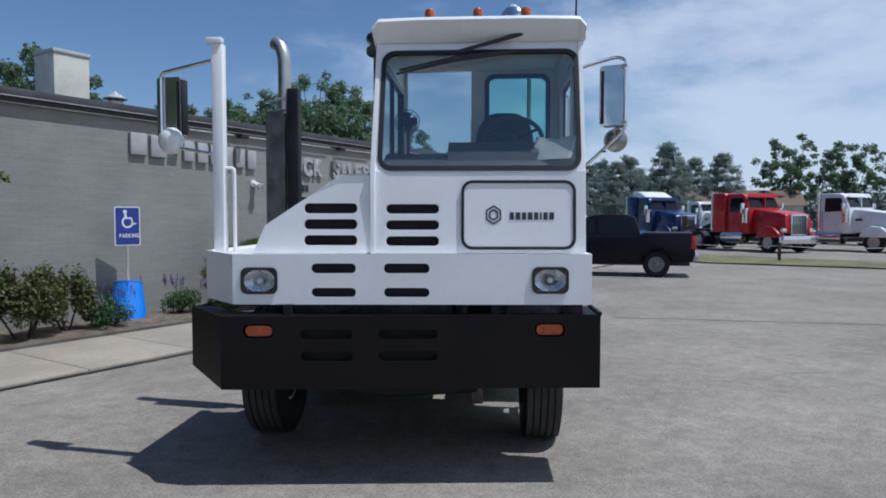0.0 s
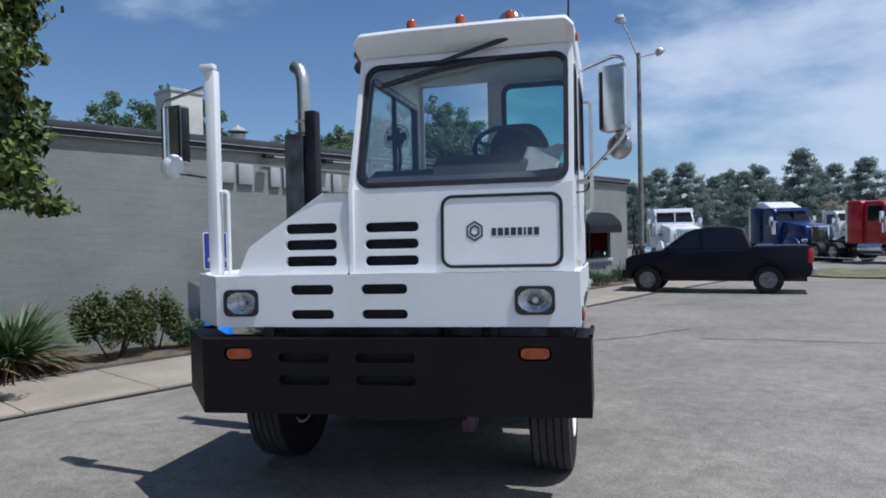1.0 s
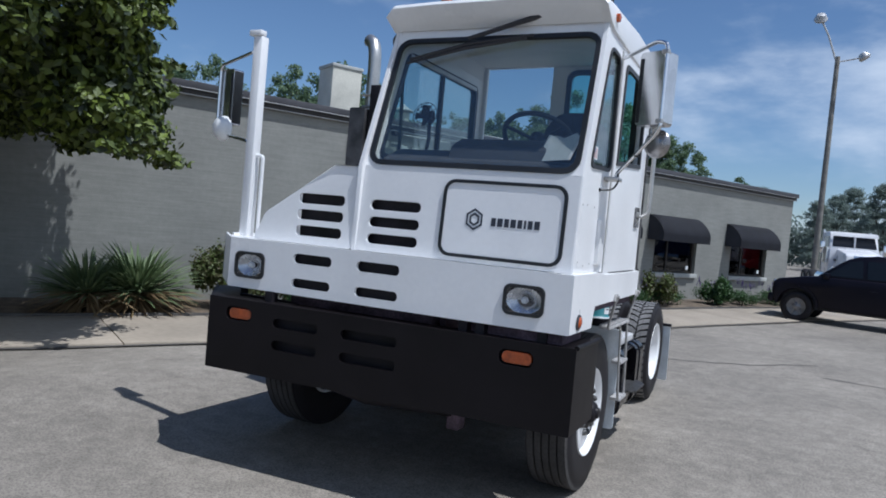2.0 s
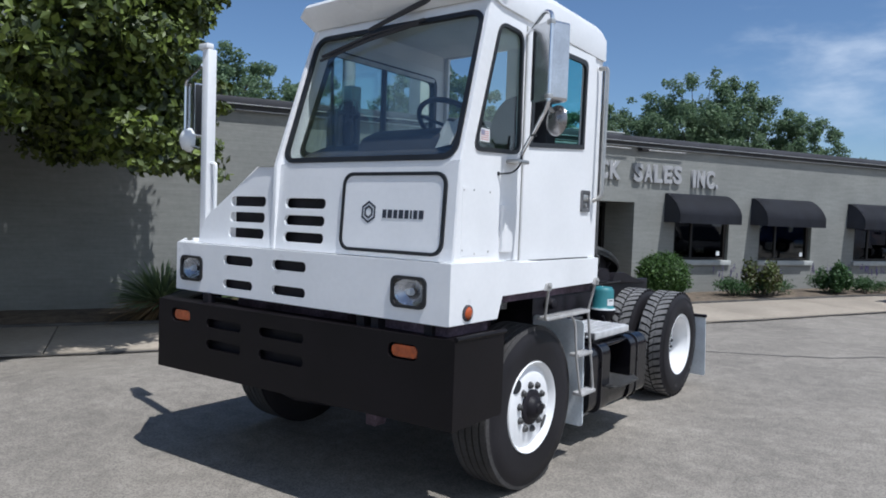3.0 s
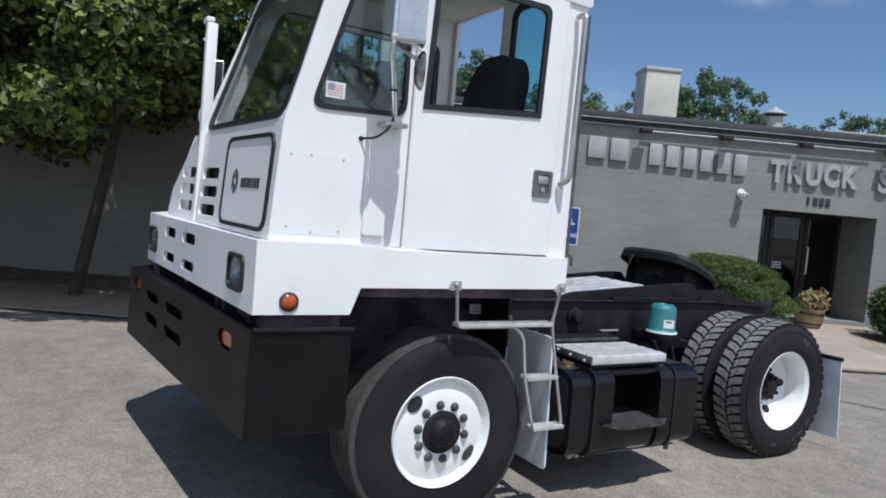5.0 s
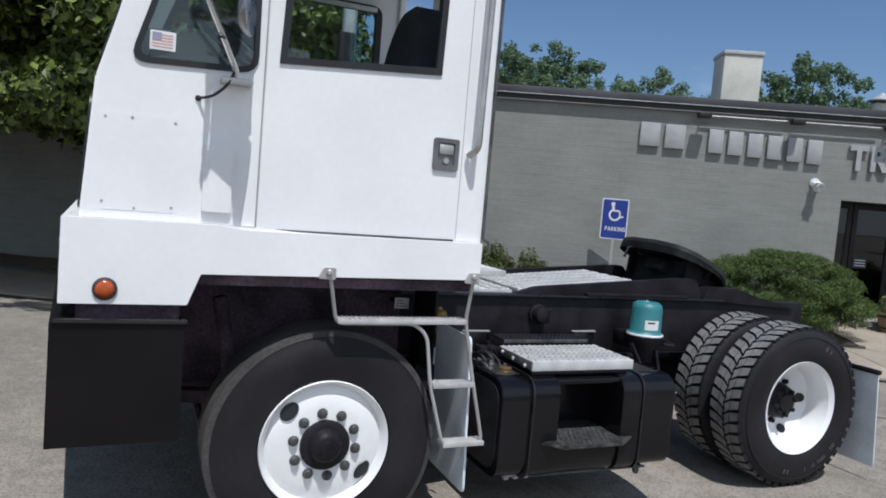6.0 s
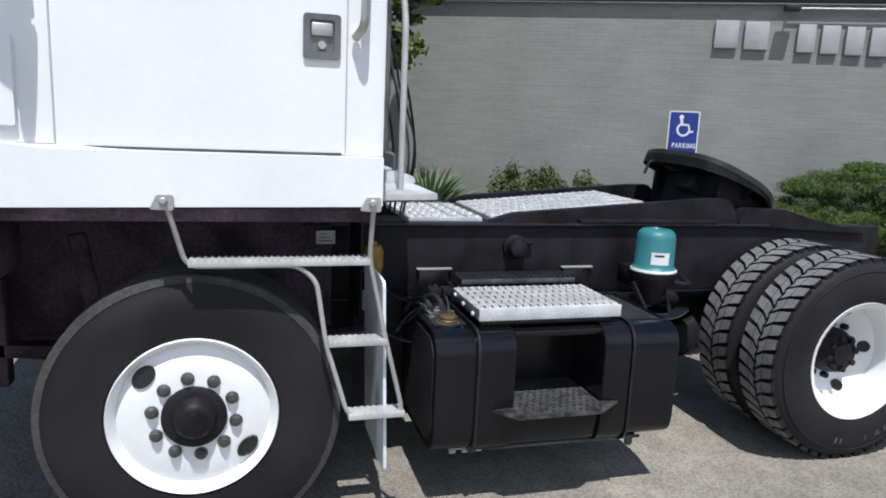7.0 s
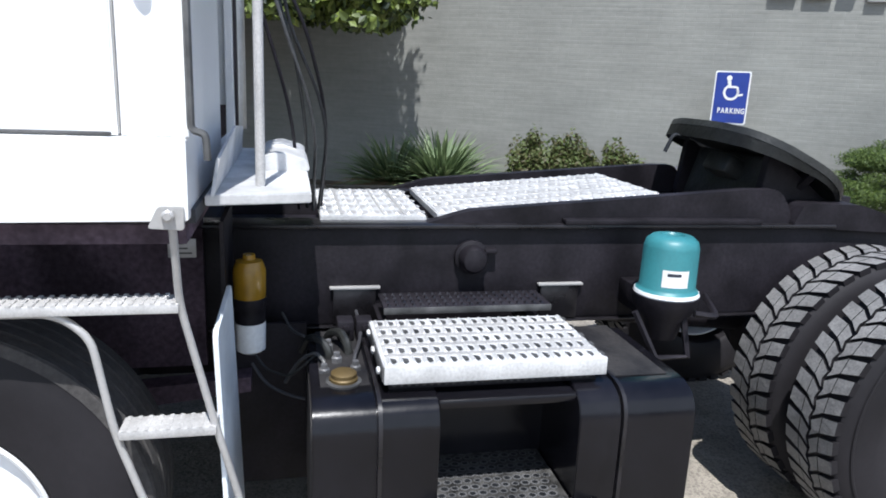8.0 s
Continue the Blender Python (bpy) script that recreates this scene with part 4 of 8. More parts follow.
def wheel_rear(cx, cy, side, outer):
    rot = ALONG_X if side > 0 else Matrix.Rotation(radians(-90), 4, "Y")
    M = Matrix.Translation((cx, cy, 0.515)) @ rot
    wh = P("rear_wheel", lathe(tyre_profile(0.275, 0.50, 0.283), 64, M, closed=True), RUBBER, "lugged drive tyre on a white steel wheel")
    td = P("tread", tread_blocks(0.275, 0.497, 45, 0.021, M), TREAD, parent=wh, smooth=False)
    td.data.materials.append(RUBBER)
    hub = Vector((cx, cy, 0.515))
    for f in td.data.polygons:
        c = f.center - hub
        c.x = 0
        if abs(f.normal.dot(c.normalized())) < 0.7:
            f.material_index = 1
    P("rim", lathe([(0.285, 0.118), (0.298, 0.128), (0.302, 0.118), (0.292, 0.108), (0.274, 0.1), (0.262, 0.06), (0.256, 0.0), (0.258, -0.05), (0.25, -0.05), (0.246, 0.0), (0.25, 0.06), (0.268, 0.11)], 96, M, closed=True), WHITE, parent=wh)
    if outer and side > 0:
        sidewall_bars(wh, M, 0.395, 0.425, 0.1375, ((47, 48.2), (49.5, 51), (52, 53), (29, 30.5), (32, 33), (34.5, 36), (37.5, 38.5), (21, 22), (23, 24.5), (12, 13), (-14, -12.5), (-9.5, -8), (150, 151.5), (156, 158)))
        P("sidewall_ring", lathe([(0.452, 0.1318), (0.455, 0.1338), (0.459, 0.1335), (0.462, 0.1308)], 72, M), RUBBER, parent=wh)
    if outer:
        P("wheel_disc", lathe([(0.258, -0.03), (0.22, -0.055), (0.18, -0.085), (0.15, -0.095), (0.10, -0.096)], 96, M), WHITE, parent=wh)
        for ang in (20, 92, 164, 236, 308):
            P("hand_hole", join(None, lathe([(0, 0.0), (0.028, 0.0), (0.03, 0.004), (0.032, 0.0)], 18), M @ Matrix.Rotation(radians(ang), 4, "Z") @ Matrix.Translation((0.208, 0, -0.062)) @ Matrix.Rotation(radians(-36), 4, "Y")), GASKET, parent=wh)
        hb_ = lathe([(0.118, -0.1), (0.118, -0.05), (0.108, -0.04), (0.104, -0.012), (0.094, 0.0), (0.06, 0.004), (0.055, 0.018), (0, 0.022)], 32, M)
        for k in range(8):
            lathe([(0.016, 0.0), (0.015, 0.022), (0.008, 0.027), (0, 0.028)], 8, M @ Matrix.Rotation(radians(45 * k + 10), 4, "Z") @ Matrix.Translation((0.082, 0, -0.002)), hb_)
        P("hub", hb_, BLACK_FRAME, parent=wh)
        nb = lathe([(0.018, 0.0), (0.017, 0.03), (0.008, 0.036), (0, 0.036)], 6)
        fst = part("wheel_nut", nb, BLACK_FRAME, wh, m=M @ Matrix.Translation((0.142, 0, -0.095)))
        for k in range(1, 10):
            o = new("wheel_nut", fst.data)
            o.parent, o.matrix_basis = wh, M @ Matrix.Rotation(radians(36 * k), 4, "Z") @ Matrix.Translation((0.142, 0, -0.095))
    return wh


RY = 9.12
for s in (1, -1):
    wheel_rear(CX + s * 0.93, RY, s, True)
    wheel_rear(CX + s * 0.60, RY, s, False)
P("rear_axle", tube([(CX - 0.9, RY, 0.515), (CX - 0.3, RY, 0.515), (CX, RY, 0.515), (CX + 0.3, RY, 0.515), (CX + 0.9, RY, 0.515)], [0.09, 0.09, 0.2, 0.09, 0.09], 14), BLACK_FRAME)

# chassis rails, cross members
for x0, x1 in ((0.55, 0.63), (CX * 2 - 0.63, CX * 2 - 0.55)):
    rl = box(x0, x1, 5.3, 9.8, 0.74, 1.09, 0.006)
    P("frame_rail", rl, BLACK_FRAME)
    P("top_flange", box(x0 - 0.02, x1 + 0.03, 6.45, 9.0, 1.091, 1.105, 0.004), FLANGE)
    P("lower_flange", box(x0 - 0.02, x1 + 0.02, 6.45, 9.4, 0.733, 0.7395, 0.002), FLANGE)
for y in (6.5, 7.5, 8.4, 9.6):
    P("cross_member", box(-0.15, 0.55, y, y + 0.1, 0.78, 1.04, 0.01), BLACK_FRAME)
P("rail_strip", box(0.62, 0.665, 7.85, 8.66, 1.105, 1.125, 0.004), BLACK_FRAME)
for y in (7.01, 7.77):
    P("rail_bracket", box(0.63, 0.652, y, y + 0.175, 0.874, 0.883, 0.002), GREYPAINT)
    P("hanger_plate", box(0.632, 0.646, y + 0.012, y + 0.16, 0.745, 0.8735, 0.003), FLANGE)
P("cable_gland", lathe([(0.062, 0.0), (0.062, 0.02), (0.05, 0.025), (0.048, 0.06), (0.04, 0.075), (0.02, 0.082), (0, 0.083)], 20, Matrix.Translation((0.63, 7.51, 0.985)) @ ALONG_X), BLACK_FRAME)
P("gland_ear", box(0.63, 0.665, 7.555, 7.60, 1.0, 1.018, 0.004), BLACK_FRAME)

# lift boom with tread plates and fifth wheel
for x in (0.575, -0.22):
    P("boom_arm", plate([rounded([(7.3, 1.09), (8.82, 1.1), (8.80, 1.17), (8.745, 1.238), (8.6, 1.236), (7.5, 1.15)], 0.03)], lambda u, v, w: (x + w, u, v), 0.05, 0.006), BLACK_FRAME)


def tread_plate(x0, x1, y0, y1, z0, z1, nx, ny, name, label, lip=0.0, hole=None, across=False):
    """Perforated grip plate: bent sheet with rows of raised teeth."""
    tp = P(name, plate([[(x0, y0), (x1, y0), (x1, y1), (x0, y1)]], lambda u, v, w: (u, v, z0 + (z1 - z0) * (v - y0) / (y1 - y0) - w), 0.03, 0.004), ALU, label)
    V, F = [], []
    for i in range(nx):
        for j in range(ny):
            cx, cy = x0 + (x1 - x0) * (i + 0.5) / nx, y0 + (y1 - y0) * (j + 0.5) / ny
            cz = z0 + (z1 - z0) * (cy - y0) / (y1 - y0)
            a, b = (x1 - x0) / nx * 0.36, (y1 - y0) / ny * 0.22
            k = len(V)
            V += [(cx - a, cy - b, cz), (cx + a, cy - b, cz), (cx + a, cy + b, cz), (cx - a, cy + b, cz), (cx - a * 0.8, cy, cz + 0.008), (cx + a * 0.8, cy, cz + 0.008)]
            F += [(k, k + 1, k + 5, k + 4), (k + 2, k + 3, k + 4, k + 5), (k + 1, k + 2, k + 5), (k + 3, k, k + 4)]
    tagged(P("teeth", (V, [], F), ALU, parent=tp, smooth=False), kind="stuff")
    zat = lambda y: z0 + (z1 - z0) * (y - y0) / (y1 - y0)
    for i in range(1, 5):
        if across:
            y = y0 + (y1 - y0) * i / 5
            P("channel", box(x0 + 0.01, x1 - 0.01, y - 0.006, y + 0.006, zat(y), zat(y) + 0.0045, 0.001), GREYPAINT, parent=tp)
        else:
            x = x0 + (x1 - x0) * i / 5
            P("channel", plate([[(y0 + 0.01, zat(y0 + 0.01)), (y1 - 0.01, zat(y1 - 0.01)), (y1 - 0.01, zat(y1 - 0.01) + 0.0045), (y0 + 0.01, zat(y0 + 0.01) + 0.0045)]], lambda u, v, w: (x - 0.006 + w, u, v), 0.012), GREYPAINT, parent=tp)
    if lip:
        P("lip", box(x1 - 0.012, x1 + 0.003, y0, y1, z0 - lip, z0 + 0.002, 0.003), ALU, parent=tp)
    V, F = [], []
    for i in range(nx):
        for j in range(ny):
            cx, cy = x0 + (x1 - x0) * (i + 0.5) / nx, y0 + (y1 - y0) * (j + 0.86) / ny
            cz = z0 + (z1 - z0) * (cy - y0) / (y1 - y0) + 0.0015
            a, b = (x1 - x0) / nx * 0.27, (y1 - y0) / ny * 0.27
            k = len(V)
            V += [(cx - a, cy - b * 0.5, cz), (cx - a * 0.4, cy - b, cz), (cx + a * 0.6, cy - b, cz), (cx + a, cy, cz), (cx + a * 0.5, cy + b, cz), (cx - a * 0.6, cy + b, cz)]
            F.append(tuple(range(k, k + 6)))
    tagged(P("punched_slot", (V, [], F), hole or GASKET, parent=tp, smooth=False), kind="stuff")
    return tp


tread_plate(-0.01, 0.57, 6.98, 7.355, 1.122, 1.122, 5, 9, "deck_plate", "bright aluminium tread plate behind the cab", hole=GREYPAINT, across=True)
tread_plate(-0.03, 0.57, 7.395, 8.28, 1.13, 1.205, 5, 20, "deck_plate", "bright aluminium tread plate on the lift boom", hole=GREYPAINT)
FW = Matrix.Translation((0.22, 8.885, 1.286)) @ Matrix.Rotation(radians(-26), 4, "X")
fo = [(-0.16, -0.47), (0.16, -0.47), (0.36, -0.40), (0.46, -0.25), (0.48, 0.0), (0.46, 0.22), (0.30, 0.44), (0.2, 0.46), (0.12, 0.3), (0.07, 0.08), (0, 0.03), (-0.07, 0.08), (-0.12, 0.3), (-0.2, 0.46), (-0.30, 0.44), (-0.46, 0.22), (-0.48, 0.0), (-0.46, -0.25), (-0.36, -0.40)]
fo = rounded([(u * 0.88, v * 0.7) for u, v in fo], 0.06)
sag = lambda v: 0.06 - 1.0 * max(0, v) ** 2 - 0.5 * max(0, -0.24 - v) ** 2
fifth = P("fifth_wheel", plate([fo], lambda u, v, w: FW @ Vector((u, v, sag(v) - w)), 0.03, 0.008), GREASY, "black greasy fifth-wheel coupling plate, tilted back")
# turned-down rim, deeper at the front, and the casting's ribs under it
fs = bmesh.new()
fs_top = [fs.verts.new(FW @ Vector((u, v, sag(v) - 0.004))) for u, v in fo]
fs_low = [fs.verts.new(FW @ Vector((u * 0.985, v * 0.985, sag(v) - 0.05 - 0.075 * max(0, 0.1 - v)))) for u, v in fo]
for i in range(len(fo)):
    j = (i + 1) % len(fo)
    fs.faces.new((fs_top[i], fs_top[j], fs_low[j], fs_low[i]))
bmesh.ops.solidify(fs, geom=fs.faces[:], thickness=0.016)
P("rim", fs, GREASY, parent=fifth)
for sx_ in (-0.32, 0.28):
    P("pivot_web", join(None, plate([rounded([(-0.17, 0.03), (0.26, -0.04), (0.24, -0.1), (0.2, -0.2), (-0.08, -0.24), (-0.12, -0.12)], 0.04)], lambda u, v, w: (sx_ + w, u, v), 0.04, 0.004), FW), BLACK_FRAME, parent=fifth)
P("cross_rib", join(None, plate([rounded([(-0.36, 0.02), (0.36, 0.02), (0.3, -0.08), (-0.3, -0.08)], 0.02)], lambda u, v, w: (u, 0.02 + w, v), 0.03), FW), BLACK_FRAME, parent=fifth)
P("release_lever", tube([FW @ Vector((-0.1, -0.27, -0.02)), FW @ Vector((-0.1, -0.35, -0.035)), FW @ Vector((-0.1, -0.345, -0.12))], 0.009, 8, smooth_r=0.02), GASKET, parent=fifth)
P("saddle_body", join(None, plate([rounded([(-0.09, 0.03), (0.27, -0.06), (0.25, -0.12), (0.2, -0.21), (-0.05, -0.22)], 0.03)], lambda u, v, w: (-0.3 + w, u, v), 0.6, 0.01), FW), GREASY, parent=fifth)
P("lock_jaw", join(None, box(-0.09, 0.09, -0.16, 0.10, -0.1, -0.01, 0.02), FW), GREASY, parent=fifth)
P("pivot_stand", box(-0.1, 0.56, 8.78, 9.0, 1.05, 1.17, 0.02), BLACK_FRAME)
P("boom_end", plate([rounded([(8.80, 1.095), (9.7, 1.05), (9.32, 1.125), (9.1, 1.185), (8.845, 1.19)], 0.025)], lambda u, v, w: (0.555 + w, u, v), 0.1, 0.014), BLACK_FRAME)

# fuel tank with step notch
tprof = lambda e: rounded([(0.74, 0.255 - e), (1.335 + e, 0.255 - e), (1.335 + e, 0.765 + e), (0.74, 0.765 + e)], 0.105, 6)
tank = P("fuel_tank", plate([tprof(0)], lambda u, v, w: (u, 6.93 + w, v), 0.33, 0.022), TANK, "black fuel tank with a recessed step")
P("tank_end", plate([tprof(0)], lambda u, v, w: (u, 7.66 + w, v), 0.36, 0.022), TANK, parent=tank)
for y0, y1 in ((7.108, 7.262), (7.658, 7.782)):
    P("saddle", plate([tprof(0.009)], lambda u, v, w: (u, y0 + w, v), y1 - y0, 0.008), TANK, parent=tank)
for y in (7.098, 7.786):
    P("strap", ring(tprof(0.016), tprof(-0.002), lambda u, v, w: (u, y + w, v), 0.011), FLANGE, parent=tank)
P("tank_middle", plate([rounded([(0.74, 0.255), (1.06, 0.255), (1.06, 0.76), (0.74, 0.76)], 0.03, 4)], lambda u, v, w: (u, 7.26 + w, v), 0.40, 0.0), TANK, parent=tank)
P("notch_top", box(1.0, 1.31, 7.262, 7.658, 0.735, 0.762, 0.008), TANK, parent=tank)
P("tank_floor", plate([rounded([(1.0, 0.26), (1.30, 0.26), (1.33, 0.34), (1.33, 0.42), (1.0, 0.42)], 0.03, 4)], lambda u, v, w: (u, 7.262 + w, v), 0.396, 0.0), TANK, parent=tank)
P("end_dust", plate([tprof(-0.035)], lambda u, v, w: (u, 6.9265 + w, v), 0.003), TANK_DUST, "dusty flat end of the tank", parent=tank)
P("top_grime", box(0.77, 1.2, 6.955, 7.09, 0.7655, 0.7685), TANK_DUST, parent=tank)
P("top_grime", box(0.80, 1.22, 7.80, 7.98, 0.7655, 0.7685), TANK_DUST, parent=tank)
P("notch_step", plate([[(1.0, 7.268), (1.335, 7.268), (1.35, 7.17), (1.44, 7.25), (1.44, 7.61), (1.35, 7.735), (1.335, 7.652), (1.0, 7.652)]], lambda u, v, w: (u, v, 0.452 - w), 0.014, 0.003), STEP_WORN, "worn black grip step", parent=tank)
for ri, (kind_, zz) in enumerate((("grip_hole", 0.4532), ("grip_rim", 0.4526))):
    V, F = [], []
    for i in range(13):
        for j in range(12):
            cx, cy = 1.02 + 0.032 * i, 7.29 + 0.0305 * (j + 0.5 * (i % 2))
            if cy > 7.635 or (i > 9 and not 7.27 + 0.05 * (i - 10) < cy < 7.63):
                continue
            g = random.Random(i * 31 + j).uniform(0.8, 1.1)
            k = len(V)
            r0 = (0.0088 if ri == 0 else 0.0135) * g
            V += [(cx + r0 * math.cos(a * math.pi / 4), cy + r0 * 1.15 * math.sin(a * math.pi / 4), zz) for a in range(8)]
            F.append(tuple(range(k, k + 8)))
    tagged(P(kind_, (V, [], F), GASKET if ri == 0 else PEWTER, parent=tank, smooth=False), kind="stuff")
P("filler_cap", lathe([(0.04, 0), (0.04, 0.012), (0.036, 0.016), (0.036, 0.026), (0.03, 0.03), (0, 0.032)], 24, Matrix.Translation((1.17, 7.02, 0.769))), BRASS, parent=tank)
P("filler_neck", lathe([(0.05, -0.003), (0.05, 0.003), (0.043, 0.006), (0.038, 0.006)], 24, Matrix.Translation((1.17, 7.02, 0.7685))), WORN, parent=tank)
# elbows, hoses and small fittings crowded on the tank's inner corner
for pts, rr, mm in (([(1.0, 6.99, 0.765), (1.0, 6.985, 0.80), (0.96, 6.96, 0.818), (0.90, 6.93, 0.80), (0.86, 6.91, 0.74)], 0.012, GREASY), ([(0.97, 7.05, 0.765), (0.965, 7.045, 0.80), (0.92, 7.03, 0.82), (0.86, 7.0, 0.80), (0.82, 6.98, 0.74)], 0.0135, GREASY), ([(1.06, 6.975, 0.767), (1.05, 6.97, 0.782), (1.0, 6.95, 0.79), (0.94, 6.90, 0.74), (0.92, 6.86, 0.66)], 0.006, WORN), ([(0.88, 6.77, 0.74), (0.9, 6.80, 0.70), (0.95, 6.87, 0.69), (0.99, 6.91, 0.74), (1.0, 6.95, 0.78)], 0.004, GREASY), ([(0.90, 6.76, 0.72), (0.92, 6.80, 0.66), (0.94, 6.86, 0.63), (0.96, 6.92, 0.62)], 0.005, DARKPLASTIC), ([(1.04, 7.06, 0.767), (1.02, 7.065, 0.785), (0.94, 7.085, 0.79), (0.84, 7.1, 0.80), (0.66, 7.1, 0.80)], 0.006, DARKPLASTIC), ([(0.66, 6.85, 0.80), (0.76, 6.88, 0.77), (0.84, 6.93, 0.775), (0.9, 6.99, 0.77)], 0.0045, WORN)):
    P("fitting", tube(pts, rr, 8, smooth_r=0.05), mm, parent=tank)
for x, y, h in ((1.09, 7.06, 0.012), (1.03, 7.01, 0.016), (0.93, 6.99, 0.018), (1.1, 6.97, 0.01)):
    P("hex_fitting", lathe([(0.017, 0), (0.017, h), (0.011, h + 0.004), (0.01, h + 0.016), (0, h + 0.017)], 6, Matrix.Translation((x, y, 0.767))), PEWTER, parent=tank)
for y in (7.03, 7.09):
    fb_ = box(0.80, 0.87, y - 0.008, y + 0.045, 0.77, 0.835, 0.006)
    lathe([(0.012, 0), (0.011, 0.012), (0, 0.014)], 6, Matrix.Translation((0.87, y + 0.02, 0.815)) @ ALONG_X, fb_)
    P("fitting_block", fb_, BLACK_FRAME, parent=tank)
# strap rods and drain cocks under the tank
for y in (7.1, 7.79):
    rod = tube([(1.22, y - 0.07, 0.236), (1.24, y + 0.10, 0.234)], 0.008, 8)
    for dy in (-0.055, 0.0, 0.06):
        lathe([(0.019, -0.012), (0.019, 0.012), (0, 0.012)], 6, Matrix.Translation((1.23, y + dy, 0.235)) @ Matrix.Rotation(radians(90), 4, "X"), rod)
    P("strap_rod", rod, GREYPAINT, parent=tank)
    P("strap_tail", box(1.19, 1.235, y - 0.005, y + 0.02, 0.215, 0.30, 0.004), FLANGE, parent=tank)
P("drain_cock", lathe([(0.014, 0), (0.018, 0.01), (0.018, 0.035), (0.026, 0.04), (0.026, 0.055), (0, 0.056)], 8, Matrix.Translation((1.26, 7.86, 0.20))), WORN, parent=tank)
P("drain_pipe", tube([(1.2, 7.05, 0.25), (1.25, 7.2, 0.235), (1.28, 7.9, 0.245)], 0.007, 6), WORN, parent=tank)
tread_plate(0.905, 1.275, 7.118, 7.755, 0.85, 0.85, 5, 19, "tank_step", "bright aluminium tread plate over the fuel tank", lip=0.05, hole=WORN)
P("step_side", box(0.91, 1.27, 7.114, 7.1175, 0.805, 0.848, 0.001), PEWTER)
for x, z in ((0.96, 0.83), (1.08, 0.822), (1.21, 0.815)):
    P("step_bolt", lathe([(0.011, 0), (0.011, 0.006), (0.007, 0.009), (0, 0.009)], 6, Matrix.Translation((x, 7.114, z)) @ Matrix.Rotation(radians(90), 4, "X")), ALU)
for y in (7.16, 7.68):
    P("step_bracket", box(0.63, 1.22, y, y + 0.03, 0.77, 0.816), BLACK_FRAME)
ap = P("step_apron", box(1.235, 1.247, 7.135, 7.74, 0.772, 0.80, 0.002), FLANGE)
V, F = [], []
for j in range(28):
    k = len(V)
    V += [(1.2478, 7.15 + 0.0208 * j + 0.006 * math.cos(a * math.pi / 3), 0.786 + 0.007 * math.sin(a * math.pi / 3)) for a in range(6)]
    F.append(tuple(range(k, k + 6)))
tagged(P("apron_hole", (V, [], F), WORN, parent=ap, smooth=False), kind="stuff")
# black grip plate along the rail behind the step
gp = P("rail_grip_plate", box(0.70, 0.86, 7.17, 7.74, 0.865, 0.875, 0.003), BLACK_FRAME, "black toothed grip plate on the frame rail")
V, F = [], []
for i in range(4):
    for j in range(20):
        cx, cy = 0.72 + 0.04 * i, 7.19 + 0.0275 * j
        k = len(V)
        V += [(cx - 0.012, cy - 0.007, 0.875), (cx + 0.012, cy - 0.007, 0.875), (cx + 0.012, cy + 0.007, 0.875), (cx - 0.012, cy + 0.007, 0.875), (cx, cy, 0.882)]
        F += [(k, k + 1, k + 4), (k + 1, k + 2, k + 4), (k + 2, k + 3, k + 4), (k + 3, k, k + 4)]
tagged(P("grip_teeth", (V, [], F), FLANGE, parent=gp, smooth=False), kind="stuff")
P("grip_edge", box(0.858, 0.863, 7.17, 7.74, 0.852, 0.874, 0.001), WORN, parent=gp)

# entry steps
st = bmesh.new()
for x in (1.435,):
    tube([(1.49, 5.975, 1.30), (x, 6.03, 1.075), (x, 6.39, 1.075), (x, 6.455, 1.02), (x, 6.49, 0.79), (x, 6.575, 0.505), (x, 6.78, 0.505), (x, 6.705, 0.80), (x, 6.64, 1.09), (1.488, 6.64, 1.31)], 0.0088, 10, st, smooth_r=0.045)
lad = P("entry_steps", st, GREYPAINT, "grey metal steps hung below the cab door")
for y0, y1, z in ((6.035, 6.64, 1.088), (6.50, 6.71, 0.792), (6.575, 6.785, 0.51)):
    tr = box(1.378, 1.452, y0, y1, z - 0.014, z + 0.008, 0.003)
    n = int((y1 - y0) / 0.021)
    for i in range(n):
        yy = y0 + (i + 0.5) * (y1 - y0) / n
        for xx in (1.388, 1.415, 1.442):
            box(xx - 0.010, xx + 0.010, yy - 0.0045, yy + 0.0045, z + 0.007, z + (0.0115 if z > 1 else 0.0095), 0, tr)
    P("tread", tr, STEPGREY, parent=lad)
for y in (5.97, 6.635):
    bb = plate([rounded([(y - 0.042, 1.272), (y + 0.03, 1.268), (y + 0.03, 1.318), (y - 0.02, 1.318)], 0.008, 3)], lambda u, v, w: (1.494 - w, u, v), 0.015, 0.003)
    lathe([(0.013, 0), (0.013, 0.009), (0.008, 0.013), (0, 0.013)], 8, Matrix.Translation((1.496, y, 1.3)) @ ALONG_X, bb)
    P("bracket", bb, GREYPAINT, parent=lad)
P("front_flap", plate([rounded([(0.95, 0.24), (1.39, 0.24), (1.38, 1.0), (0.97, 1.0)], 0.03)], lambda u, v, w: (u, 6.70 + w + 0.03 * (1 - v), v), 0.012, 0.003), FLAP, "pale grey mud flap behind the front wheel")
P("rear_flap", plate([rounded([(0.62, 0.1), (1.31, 0.1), (1.31, 0.735), (0.62, 0.735)], 0.02)], lambda u, v, w: (u, 9.73 + w + 0.1 * (0.74 - v), v), 0.01), FLAP, "pale mud flap behind the rear wheels")
P("flap_hanger", box(0.5, 1.32, 9.715, 9.75, 0.73, 0.76, 0.004), BLACK_FRAME)
